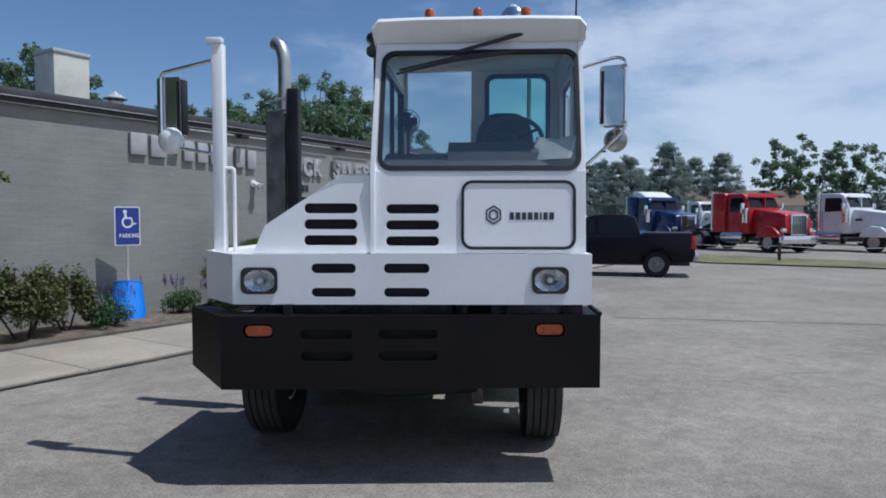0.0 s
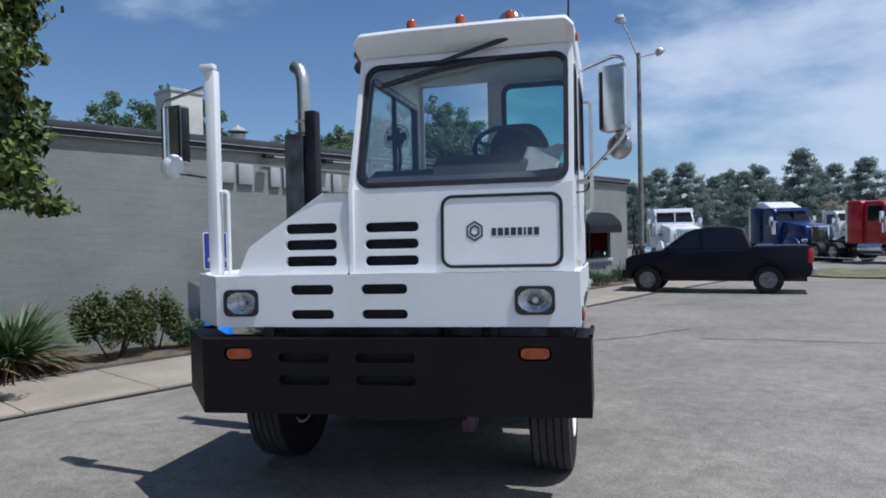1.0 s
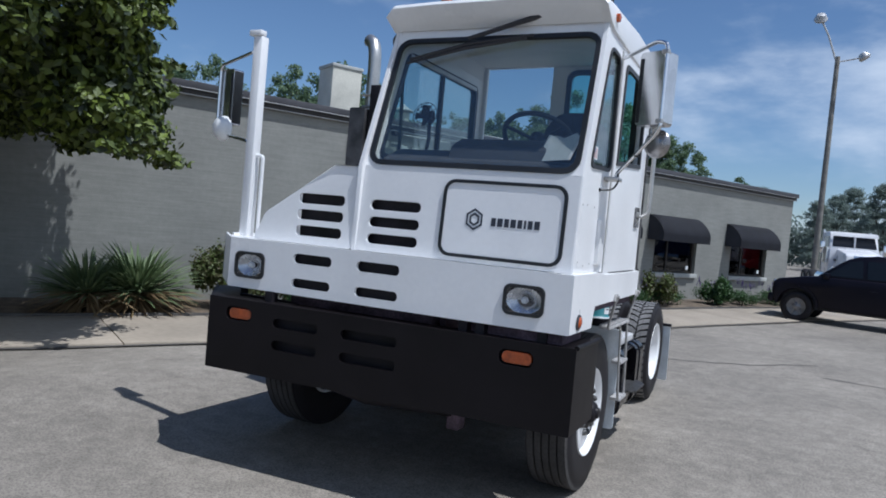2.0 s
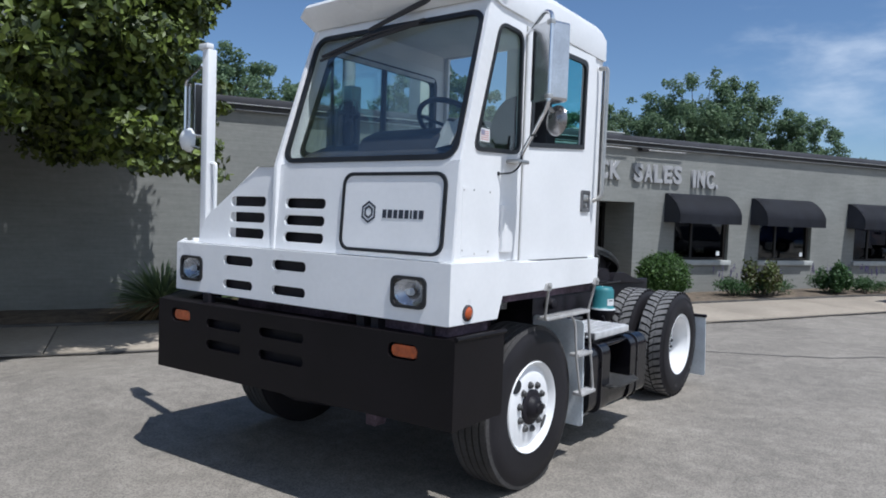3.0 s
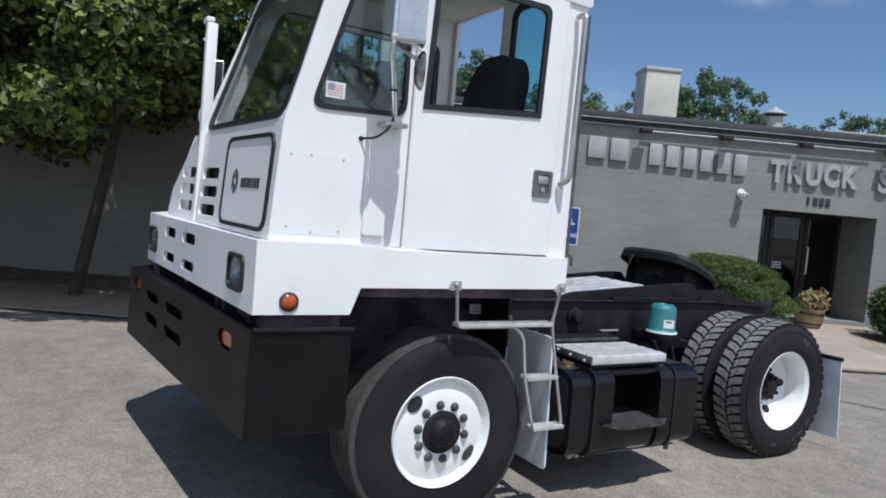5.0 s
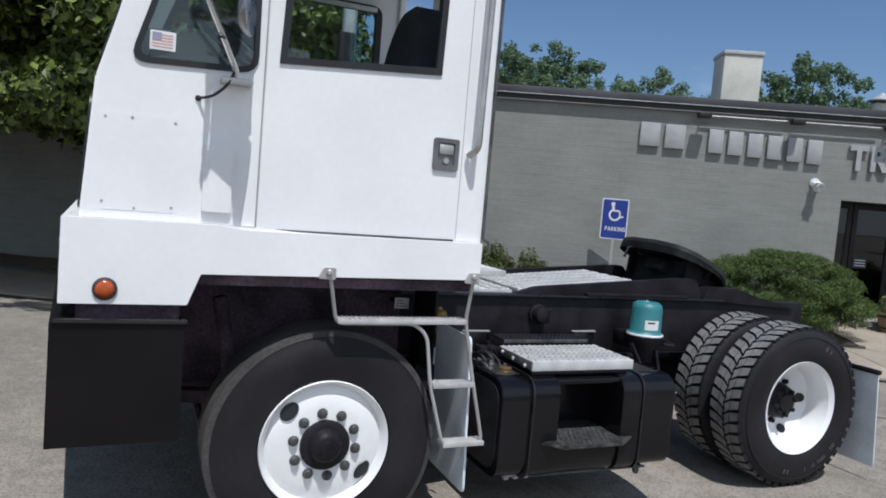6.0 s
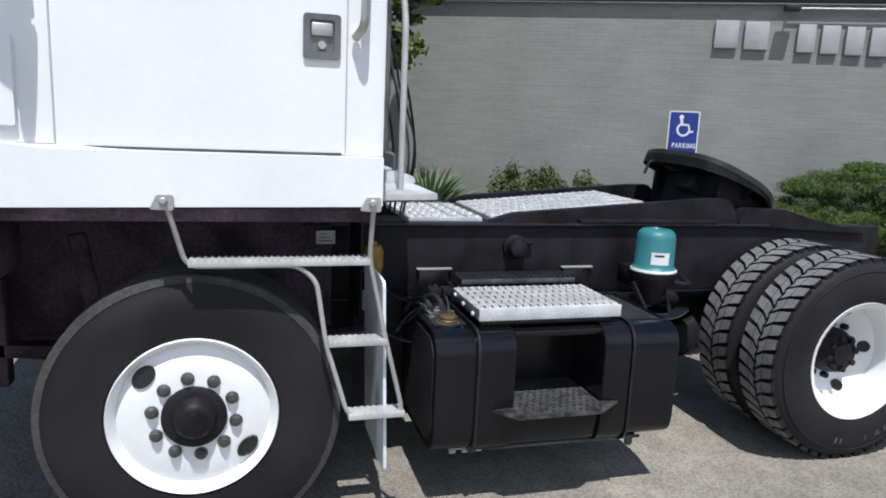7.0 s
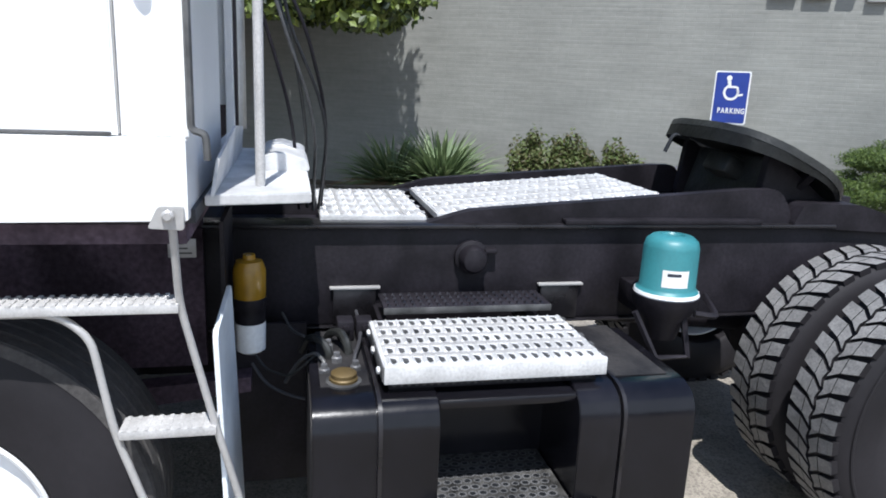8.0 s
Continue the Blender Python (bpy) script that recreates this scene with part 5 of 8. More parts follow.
# dark plate added to hide the fuel filter where the view stays dark
P("splash_plate", box(0.66, 0.97, 6.683, 6.695, 0.72, 1.18), BLACK_FRAME)
P("plate_bracket", box(0.66, 0.797, 6.54, 6.57, 1.05, 1.075), BLACK_FRAME)
sp_ = P("spec_plate", box(0.797, 0.802, 6.515, 6.597, 1.033, 1.092, 0.001), GREYPAINT, "small grey metal data plate")
for k in range(3):
    P("print_bar", box(0.8025, 0.8032, 6.525, 6.585 - 0.012 * k, 1.045 + 0.015 * k, 1.05 + 0.015 * k), WORN, parent=sp_)
P("hose_loop", tube([(1.05, 6.16, 1.24), (1.05, 6.19, 1.19), (1.05, 6.24, 1.17), (1.05, 6.29, 1.19), (1.05, 6.31, 1.24)], 0.007, 7, smooth_r=0.04), WORN)

# filters on the rail
fl = lathe([(0.106, 0), (0.108, 0.012), (0.1, 0.02), (0.096, 0.026), (0.094, 0.165), (0.087, 0.188), (0.07, 0.203), (0.04, 0.207), (0.035, 0.2), (0, 0.2)], 32, Matrix.Translation((0.85, 8.17, 0.905)))
flt = P("air_dryer", fl, TEAL, "teal canister filter with a white label")
P("band", lathe([(0.108, -0.006), (0.113, 0.0), (0.11, 0.011), (0.102, 0.013)], 32, Matrix.Translation((0.85, 8.17, 0.905))), LABEL, parent=flt)
V = [(0.85 + 0.0965 * math.cos(a), 8.17 + 0.0965 * math.sin(a), z) for z in (0.945, 1.005) for a in [radians(-42 + 9 * i) for i in range(7)]]
F = [(i, i + 1, i + 8, i + 7) for i in range(6)]
P("label", (V, [], F), LABEL, parent=flt)
V = [(0.85 + 0.0975 * math.cos(a), 8.17 + 0.0975 * math.sin(a), z) for z in (0.985, 0.995) for a in [radians(-32 + 9 * i) for i in range(4)]]
P("print_bar", (V, [], [(i, i + 1, i + 5, i + 4) for i in range(3)]), INK, parent=flt)
P("base", lathe([(0, -0.16), (0.05, -0.16), (0.07, -0.1), (0.11, -0.04), (0.115, 0.0), (0.1, 0.0)], 24, Matrix.Translation((0.85, 8.17, 0.90))), BLACK_FRAME, parent=flt)
P("bracket", tube([(0.92, 8.02, 0.86), (0.95, 8.10, 0.70), (0.95, 8.22, 0.70), (0.92, 8.20, 0.86)], 0.012, 6), BLACK_FRAME, parent=flt)
P("bracket", box(0.63, 0.80, 8.10, 8.24, 0.8, 0.9, 0.01), BLACK_FRAME, parent=flt)
P("air_line", tube([(0.99, 8.2, 0.87), (1.0, 8.28, 0.86), (0.74, 8.4, 0.85)], 0.012, 6, smooth_r=0.05), BLACK_FRAME, parent=flt)
ff = P("fuel_filter", lathe([(0.045, 0.0), (0.047, 0.05), (0.05, 0.055), (0.05, 0.08), (0.03, 0.08)], 20, Matrix.Translation((0.85, 6.755, 0.84))), BLACK_FRAME, "fuel filter with an amber bowl and white base")
P("bowl", lathe([(0.048, 0.08), (0.05, 0.10), (0.05, 0.17), (0.04, 0.195), (0.02, 0.2), (0.018, 0.215), (0, 0.215)], 20, Matrix.Translation((0.85, 6.755, 0.84))), YELLOW, parent=ff)
P("canister", lathe([(0.0, -0.1), (0.03, -0.1), (0.045, -0.09), (0.047, 0.0)], 20, Matrix.Translation((0.85, 6.755, 0.84))), LABEL, parent=ff)
P("bracket", box(0.63, 0.81, 6.71, 6.79, 0.87, 0.91), BLACK_FRAME, parent=ff)

# rear of the cab: hose shelf, hand bar, hoses
P("hose_shelf", plate([[(0.2, 6.685), (1.30, 6.685), (1.25, 6.93), (0.3, 6.93), (0.2, 6.9)]], lambda u, v, w: (u, v, 1.31 - w), 0.026, 0.003), SHELF, "pale metal landing behind the cab")
P("shelf_back", plate([[(0.3, 1.31), (1.325, 1.31), (1.30, 1.395), (0.85, 1.44), (0.45, 1.41)]], lambda u, v, w: (u, 6.70 + w + 0.15 * (v - 1.31), v), 0.008, 0.002), SHELF)
P("shelf_hump", plate([rounded([(6.78, 1.31), (6.94, 1.31), (6.93, 1.34), (6.85, 1.365), (6.79, 1.35)], 0.02)], lambda u, v, w: (0.35 + w, u, v), 0.5, 0.006), SHELF)
P("hand_bar", tube([(1.15, 6.805, 1.30), (1.15, 6.805, 1.94), (1.12, 6.80, 2.06), (1.07, 6.68, 2.12)], 0.0125, 12, smooth_r=0.08), STEPGREY, "pale upright hand bar behind the cab")
P("latch_rod", tube([(1.455, 6.681, 2.75), (1.455, 6.681, 1.47), (1.462, 6.71, 1.465), (1.462, 6.712, 1.41)], 0.008, 6, smooth_r=0.015), WORN)
for i, (x, y) in enumerate(((0.74, 6.80), (0.71, 6.83), (0.76, 6.85), (0.69, 6.88), (0.73, 6.87))):
    P("air_hose", tube([(x, 6.69, 2.66 - 0.04 * i), (x, y - 0.15, 2.36), (x - 0.01 - 0.02 * (i % 2), y - 0.09 + 0.02 * i, 2.05 - 0.05 * i), (x - 0.03, y + 0.01 + 0.04 * (i % 2), 1.74), (x - 0.12, y + 0.09 + 0.012 * i, 1.45), (x - 0.3, y + 0.11, 1.12)], 0.0058, 7, smooth_r=0.25), (BLACK_FRAME, GREASY, WORN, BLACK_FRAME, GASKET)[i])
# unseen gearbox, drive shaft and off-side box, added to block light under the frame
P("gearbox", box(-0.12, 0.5, 6.32, 7.3, 0.5, 1.0, 0.06), BLACK_FRAME)
P("drive_shaft", tube([(CX, 7.3, 0.72), (CX, 8.95, 0.56)], 0.06, 12), BLACK_FRAME)
P("battery_box", box(-0.98, -0.32, 6.72, 8.25, 0.24, 0.98, 0.02), BLACK_FRAME)
# black sheet added where only deep shade lies ahead of the tank
P("inner_shield", box(0.70, 0.715, 6.70, 6.93, 0.2, 0.78), BLACK_FRAME)
# exhaust behind the engine cover
SHIELD = mat("dull_heat_shield", (0.1, 0.1, 0.105), 0.55, metal=0.5, var=0.35, scale=9, bump=0.2, bscale=60)
ex = P("exhaust_pipe", tube([(-0.93, 6.6, 1.3), (-0.93, 6.6, 2.98), (-0.935, 6.6, 3.10), (-0.97, 6.62, 3.19), (-1.03, 6.64, 3.22)], 0.056, 18, smooth_r=0.1), STEEL, "curved steel exhaust stack")
P("heat_shield", plate([rounded([(-1.06, 1.3), (-0.905, 1.3), (-0.905, 2.6), (-1.06, 2.6)], 0.02)], lambda u, v, w: (u, 6.47 + w, v), 0.1, 0.01), SHIELD, "dull grey heat shield", parent=ex)
P("support_channel", box(-0.885, -0.79, 6.5, 6.62, 1.2, 2.80, 0.008), BLACK_FRAME, parent=ex)
for z in (2.62, 2.72):
    P("clamp", tube([(-0.99, 6.55, z), (-0.86, 6.53, z)], 0.012, 6), STEEL, parent=ex)
P("air_cleaner", tube([(-0.5, 6.25, 1.72), (-0.12, 6.25, 1.72)], 0.16, 20), DARKPLASTIC, "black round air cleaner behind the engine cover")
P("intake_hose", tube([(-0.2, 6.2, 1.85), (-0.05, 6.3, 2.05), (0.06, 6.4, 2.05)], 0.05, 12, smooth_r=0.1), DARKPLASTIC)


# ---- ground ----


def ground_mat():
    m = mat("worn_asphalt", (0.217, 0.195, 0.165), 0.9, var=0.14, scale=0.35, bump=0.5, bscale=45, fine=0.12)
    nt = m.node_tree
    p = nt.nodes["Principled BSDF"]
    tc = nt.nodes["Texture Coordinate"]
    src = p.inputs["Base Color"].links[0].from_socket
    # dark aggregate specks
    sp = nt.nodes.new("ShaderNodeTexVoronoi")
    sp.inputs["Scale"].default_value = 60
    nt.links.new(tc.outputs["Object"], sp.inputs["Vector"])
    s1 = nt.nodes.new("ShaderNodeMapRange")
    s1.inputs["From Min"].default_value, s1.inputs["From Max"].default_value = 0.05, 0.62
    s1.inputs["To Min"].default_value, s1.inputs["To Max"].default_value = 0.64, 1.22
    nt.links.new(sp.outputs["Distance"], s1.inputs["Value"])
    # wandering cracks
    wob = nt.nodes.new("ShaderNodeTexNoise")
    wob.inputs["Scale"].default_value, wob.inputs["Detail"].default_value = 1.3, 6
    nt.links.new(tc.outputs["Object"], wob.inputs["Vector"])
    add = nt.nodes.new("ShaderNodeVectorMath")
    add.operation = "MULTIPLY_ADD"
    add.inputs[1].default_value = (0.9, 0.9, 0.0)
    nt.links.new(wob.outputs["Color"], add.inputs[0])
    nt.links.new(tc.outputs["Object"], add.inputs[2])
    cr = nt.nodes.new("ShaderNodeTexVoronoi")
    cr.feature = "DISTANCE_TO_EDGE"
    cr.inputs["Scale"].default_value = 0.3
    nt.links.new(add.outputs[0], cr.inputs["Vector"])
    c1 = nt.nodes.new("ShaderNodeMapRange")
    c1.inputs["From Min"].default_value, c1.inputs["From Max"].default_value = 0.0, 0.006
    c1.inputs["To Min"].default_value, c1.inputs["To Max"].default_value = 0.82, 1.0
    nt.links.new(cr.outputs["Distance"], c1.inputs["Value"])
    pat = nt.nodes.new("ShaderNodeTexNoise")
    pat.inputs["Scale"].default_value, pat.inputs["Detail"].default_value = 0.12, 3
    nt.links.new(tc.outputs["Object"], pat.inputs["Vector"])
    c2 = nt.nodes.new("ShaderNodeMapRange")
    c2.inputs["From Min"].default_value, c2.inputs["From Max"].default_value = 0.42, 0.58
    nt.links.new(pat.outputs["Fac"], c2.inputs["Value"])
    cm = nt.nodes.new("ShaderNodeMix")
    cm.inputs["A"].default_value = 1.0
    nt.links.new(c2.outputs[0], cm.inputs["Factor"])
    nt.links.new(c1.outputs[0], cm.inputs["B"])
    mul = nt.nodes.new("ShaderNodeMath")
    mul.operation = "MULTIPLY"
    nt.links.new(s1.outputs[0], mul.inputs[0])
    nt.links.new(cm.outputs["Result"], mul.inputs[1])
    # weathered patches and small scuffs
    for sc_, lo, hi, dt in ((1.1, 0.87, 1.11, 8), (9.0, 0.88, 1.12, 4), (170.0, 0.72, 1.28, 2)):
        wn = nt.nodes.new("ShaderNodeTexNoise")
        wn.inputs["Scale"].default_value, wn.inputs["Detail"].default_value = sc_, dt
        wn.inputs["Roughness"].default_value = 0.65
        nt.links.new(tc.outputs["Object"], wn.inputs["Vector"])
        wr = nt.nodes.new("ShaderNodeMapRange")
        wr.inputs["From Min"].default_value, wr.inputs["From Max"].default_value = 0.33, 0.67
        wr.inputs["To Min"].default_value, wr.inputs["To Max"].default_value = lo, hi
        nt.links.new(wn.outputs["Fac"], wr.inputs["Value"])
        m2 = nt.nodes.new("ShaderNodeMath")
        m2.operation = "MULTIPLY"
        nt.links.new(mul.outputs[0], m2.inputs[0])
        nt.links.new(wr.outputs[0], m2.inputs[1])
        mul = m2
    hs = nt.nodes.new("ShaderNodeHueSaturation")
    nt.links.new(src, hs.inputs["Color"])
    nt.links.new(mul.outputs[0], hs.inputs["Value"])
    nt.links.new(hs.outputs[0], p.inputs["Base Color"])
    return m


ASPHALT = ground_mat()
CONCRETE = mat("pale_concrete", (0.32, 0.275, 0.218), 0.9, var=0.12, scale=0.8, bump=0.3, bscale=40, rand=0.05, fine=0.08)
MULCH = mat("dry_mulch", (0.13, 0.10, 0.07), 0.95, var=0.4, scale=6, bump=1.0, bscale=30, fine=0.35)
EDGING = mat("dark_edging", (0.07, 0.065, 0.06), 0.9, var=0.3, scale=4)
GRASS_SOIL = mat("mown_grass", (0.15, 0.14, 0.065), 0.95, var=0.35, scale=0.8, bump=0.8, bscale=14, fine=0.3)
TAR = mat("crack_filler", (0.095, 0.088, 0.078), 0.85, var=0.3, scale=3, bump=0.3)

# ---- the sales building ----
TH, DW = radians(28), 11.3
WALLM = Matrix.Translation((-DW * math.cos(TH), DW * math.sin(TH), 0)) @ Matrix.Rotation(radians(62), 4, "Z")


def W(s, out, z):
    """Places given by metres along the wall, out from it, and up."""
    return Matrix.Translation(WALLM @ Vector((s, -out, z)))


def WR(s, out, z, turn=0):
    return W(s, out, z) @ Matrix.Rotation(radians(62 + turn), 4, "Z")


def sink(s):
    """How far the ground lies lower along the wall than out on the lot."""
    return -0.15 * min(1.0, max(0.0, (20.0 - s) / 11.0))


def sunk(b):
    for v in b.verts:
        v.co.z += sink(v.co.x)
    return b


def WG(s, out, z, turn=0):
    return WR(s, out, z + sink(s), turn)


# one ground sheet, falling gently towards the walk
gs, go = (-1800, -24, -19, 9, 20, 1800), (-1800, -6, -3, 3.9, 5.8, 1800)
V = [tuple(WALLM @ Vector((a, -o, sink(a) if -20 < a and -4 < o < 5 else 0.0))) for o in go for a in gs]
F = [(j * 6 + i, (j + 1) * 6 + i, (j + 1) * 6 + i + 1, j * 6 + i + 1) for j in range(5) for i in range(5)]
tagged(part("ground", (V, [], F), ASPHALT, smooth=False), "worn pale grey asphalt lot with cracks", "ground", kind="structure")


def brick_mat():
    m = mat("painted_brick", (0.228, 0.231, 0.214), 0.75, var=0.08, scale=0.9, fine=0.05)
    nt = m.node_tree
    p = nt.nodes["Principled BSDF"]
    tc = nt.nodes["Texture Coordinate"]
    sep = nt.nodes.new("ShaderNodeSeparateXYZ")
    cmb = nt.nodes.new("ShaderNodeCombineXYZ")
    nt.links.new(tc.outputs["Object"], sep.inputs[0])
    nt.links.new(sep.outputs["X"], cmb.inputs["X"])
    nt.links.new(sep.outputs["Z"], cmb.inputs["Y"])
    br = nt.nodes.new("ShaderNodeTexBrick")
    br.inputs["Scale"].default_value = 1.0
    br.inputs["Brick Width"].default_value = 0.31
    br.inputs["Row Height"].default_value = 0.057
    br.inputs["Mortar Size"].default_value = 0.007
    br.inputs["Mortar Smooth"].default_value = 0.4
    br.inputs["Color1"].default_value = (1, 1, 1, 1)
    br.inputs["Color2"].default_value = (0.8, 0.8, 0.8, 1)
    br.inputs["Mortar"].default_value = (0, 0, 0, 1)
    # courses waver a little
    wv = nt.nodes.new("ShaderNodeTexNoise")
    wv.inputs["Scale"].default_value, wv.inputs["Detail"].default_value = 1.7, 4
    nt.links.new(tc.outputs["Object"], wv.inputs["Vector"])
    wa = nt.nodes.new("ShaderNodeVectorMath")
    wa.operation = "MULTIPLY_ADD"
    wa.inputs[1].default_value = (0.05, 0.028, 0.0)
    nt.links.new(wv.outputs["Color"], wa.inputs[0])
    nt.links.new(cmb.outputs[0], wa.inputs[2])
    nt.links.new(wa.outputs[0], br.inputs["Vector"])
    # long streaks of thicker and thinner paint along the courses
    mp = nt.nodes.new("ShaderNodeMapping")
    mp.inputs["Scale"].default_value = (1.5, 1.0, 16.0)
    nt.links.new(tc.outputs["Object"], mp.inputs["Vector"])
    sn = nt.nodes.new("ShaderNodeTexNoise")
    sn.inputs["Scale"].default_value, sn.inputs["Detail"].default_value, sn.inputs["Roughness"].default_value = 1.0, 6, 0.65
    nt.links.new(mp.outputs[0], sn.inputs["Vector"])
    sr = nt.nodes.new("ShaderNodeMapRange")
    sr.inputs["From Min"].default_value, sr.inputs["From Max"].default_value = 0.3, 0.7
    sr.inputs["To Min"].default_value, sr.inputs["To Max"].default_value = 0.88, 1.12
    nt.links.new(sn.outputs["Fac"], sr.inputs["Value"])
    sh = nt.nodes.new("ShaderNodeHueSaturation")
    nt.links.new(p.inputs["Base Color"].links[0].from_socket, sh.inputs["Color"])
    nt.links.new(sr.outputs[0], sh.inputs["Value"])
    nt.links.new(sh.outputs[0], p.inputs["Base Color"])
    nz = nt.nodes.new("ShaderNodeTexNoise")
    nz.inputs["Scale"].default_value, nz.inputs["Detail"].default_value = 2.2, 5
    nt.links.new(tc.outputs["Object"], nz.inputs["Vector"])
    ad = nt.nodes.new("ShaderNodeMath")
    ad.operation = "MULTIPLY_ADD"
    ad.inputs[1].default_value = 0.7
    nt.links.new(nz.outputs["Fac"], ad.inputs[0])
    nt.links.new(br.outputs["Color"], ad.inputs[2])
    bp = nt.nodes.new("ShaderNodeBump")
    bp.inputs["Strength"].default_value, bp.inputs["Distance"].default_value = 0.24, 0.006
    nt.links.new(ad.outputs[0], bp.inputs["Height"])
    nt.links.new(bp.outputs[0], p.inputs["Normal"])
    return m


BRICK = brick_mat()
ROOF_EDGE = mat("dark_roof_edging", (0.05, 0.05, 0.058), 0.6, var=0.25, scale=1.2)
ROOFING = mat("roof_felt", (0.12, 0.12, 0.12), 0.9, var=0.2, scale=0.8)
# near-black colour stands in for the lack of light indoors
DARK_IN = mat("unlit_interior_dark", (0.03, 0.027, 0.025), 0.9, var=0.3, scale=1.5)
DOORFRAME = mat("dark_bronze_frame", (0.025, 0.022, 0.02), 0.45, metal=0.3, var=0.2)
SILL = mat("painted_sill", (0.42, 0.43, 0.41), 0.7, var=0.08)
AWNING = mat("dark_navy_canvas", (0.026, 0.028, 0.038), 0.75, var=0.25, scale=2, bump=0.2, bscale=20)
LETTER = mat("grey_sign_letter", (0.35, 0.35, 0.355), 0.6, var=0.08)
WIN_GLASS = glass_mat("window_glass", (0.5, 0.5, 0.5), body=0.6)
BUFF = mat("buff_painted_brick", (0.5, 0.49, 0.43), 0.8, var=0.1, scale=1.5)
GALV = mat("galvanised", (0.5, 0.5, 0.5), 0.5, metal=0.5, var=0.15)

TOP = 3.74
wall_at = lambda u, v, w: (u, w, v)
holes = [[(12.46, 0.14), (14.74, 0.14), (14.74, 2.2), (12.46, 2.2)]]
WINS = [(16.02, 17.85), (18.95, 20.95), (22.75, 24.85)]
for a, b in WINS:
    holes.append([(a, 0.82), (b, 0.82), (b, 2.1), (a, 2.1)])
S0, S1 = -14.0, 26.2
tagged(part("wall_front", plate([[(S0, -0.35), (S1, -0.35), (S1, TOP - 0.02), (S0, TOP - 0.02)]] + holes, wall_at, 0.28), BRICK, m=WALLM), "grey painted brick front wall of a low sales building", "wall", kind="structure")
tagged(part("wall_end", box(S1 - 0.28, S1 - 0.002, 0.281, 30, -0.35, TOP - 0.02), BRICK, m=WALLM), "grey painted brick end wall", "wall", kind="structure")
tagged(part("wall_end", box(S0, S0 + 0.28, 0.281, 30, -0.35, TOP - 0.02), BRICK, m=WALLM), "grey painted brick end wall", "wall", kind="structure")
tagged(part("wall_back", box(S0 + 0.281, S1 - 0.281, 29.7, 30, -0.35, TOP - 0.02), BRICK, m=WALLM), "grey painted brick back wall", "wall", kind="structure")
tagged(part("roof", box(S0 + 0.281, S1 - 0.281, 0.282, 29.69, TOP - 0.2, TOP - 0.05), ROOFING, m=WALLM), "flat felt roof", "roof", kind="structure")
tagged(part("floor", box(S0 + 0.281, S1 - 0.281, 0.9, 29.69, 0.02, 0.12), DARK_IN, m=WALLM), "floor inside, coloured dark as if unlit", "floor", kind="structure")
tr = box(S0 - 0.1, S1 + 0.1, -0.13, 0.3, TOP - 0.105, TOP + 0.02, 0.006)
box(S1 - 0.1, S1 + 0.12, 0.301, 30.1, TOP - 0.17, TOP + 0.02, 0.01, tr)
tagged(part("trim", tr, ROOF_EDGE, m=WALLM), "dark grey felt roof edging", "trim", kind="structure")
tagged(part("trim_band", box(S0 - 0.05, S1 + 0.05, -0.085, -0.002, TOP - 0.205, TOP - 0.108, 0.004), DOORFRAME, m=WALLM), "dark recessed band under the roof edge", "trim", kind="structure")
for zz, oo in ((0.118, 0.142), (0.218, 0.095)):
    tagged(part("drip_edge", box(S0 - 0.1, S1 + 0.1, -oo, -0.003, TOP - zz, TOP - zz + 0.012, 0.002), GALV, m=WALLM), "thin pale metal drip edge", "trim", kind="structure")
# inside walls seen through the glass, coloured dark as if unlit
tagged(part("partition", box(15.2, 25.8, 3.2, 3.3, 0.12, 3.5), DARK_IN, m=WALLM), "wall inside the office, coloured dark as if unlit", "wall", kind="structure")

# doorway
for a, b, y0, y1 in ((12.36, 12.458, 0.282, 1.3), (14.742, 14.84, 0.282, 1.3)):
    tagged(part("door_reveal", box(a, b, y0, y1, 0.0, 2.3), BRICK, m=WALLM), "painted brick reveal of the entrance", "wall", kind="structure")
tagged(part("porch_ceiling", box(12.36, 14.84, 0.282, 1.3, 2.202, 2.3), DARK_IN, m=WALLM), "entrance soffit, coloured dark for shade", "ceiling", kind="structure")
tagged(part("porch_back", box(12.36, 14.84, 2.6, 2.7, 0.0, 2.3), DARK_IN, m=WALLM), "lobby wall, coloured dark as if unlit", "wall", kind="structure")
dd = tagged(thing("door_1", "dark glazed entrance doors deep in the porch", "door", WALLM), kind="structure")
for a, b in ((12.47, 13.2), (13.22, 13.95), (13.97, 14.73)):
    part("door_frame", plate([[(a, 0.13), (b, 0.13), (b, 2.19), (a, 2.19)], [(a + 0.08, 0.3), (b - 0.08, 0.3), (b - 0.08, 2.1), (a + 0.08, 2.1)]], lambda u, v, w: (u, 1.1 + w, v), 0.05), DOORFRAME, dd)
    part("pane", plate([[(a + 0.07, 0.29), (b - 0.07, 0.29), (b - 0.07, 2.11), (a + 0.07, 2.11)]], lambda u, v, w: (u, 1.12 + w, v), 0.008), WIN_GLASS, dd)
part("door_handle", tube([(14.05, 1.09, 0.95), (14.05, 1.04, 0.97), (14.05, 1.04, 1.5), (14.05, 1.09, 1.52)], 0.016, 8), LABEL, dd, "white upright pull handle")
part("notice", box(13.3, 13.55, 1.085, 1.095, 1.0, 1.2), INK, dd, "dark notice with pale bars")
for k in range(3):
    part("print_bar", box(13.33, 13.52, 1.078, 1.084, 1.04 + 0.05 * k, 1.06 + 0.05 * k), LABEL, dd)

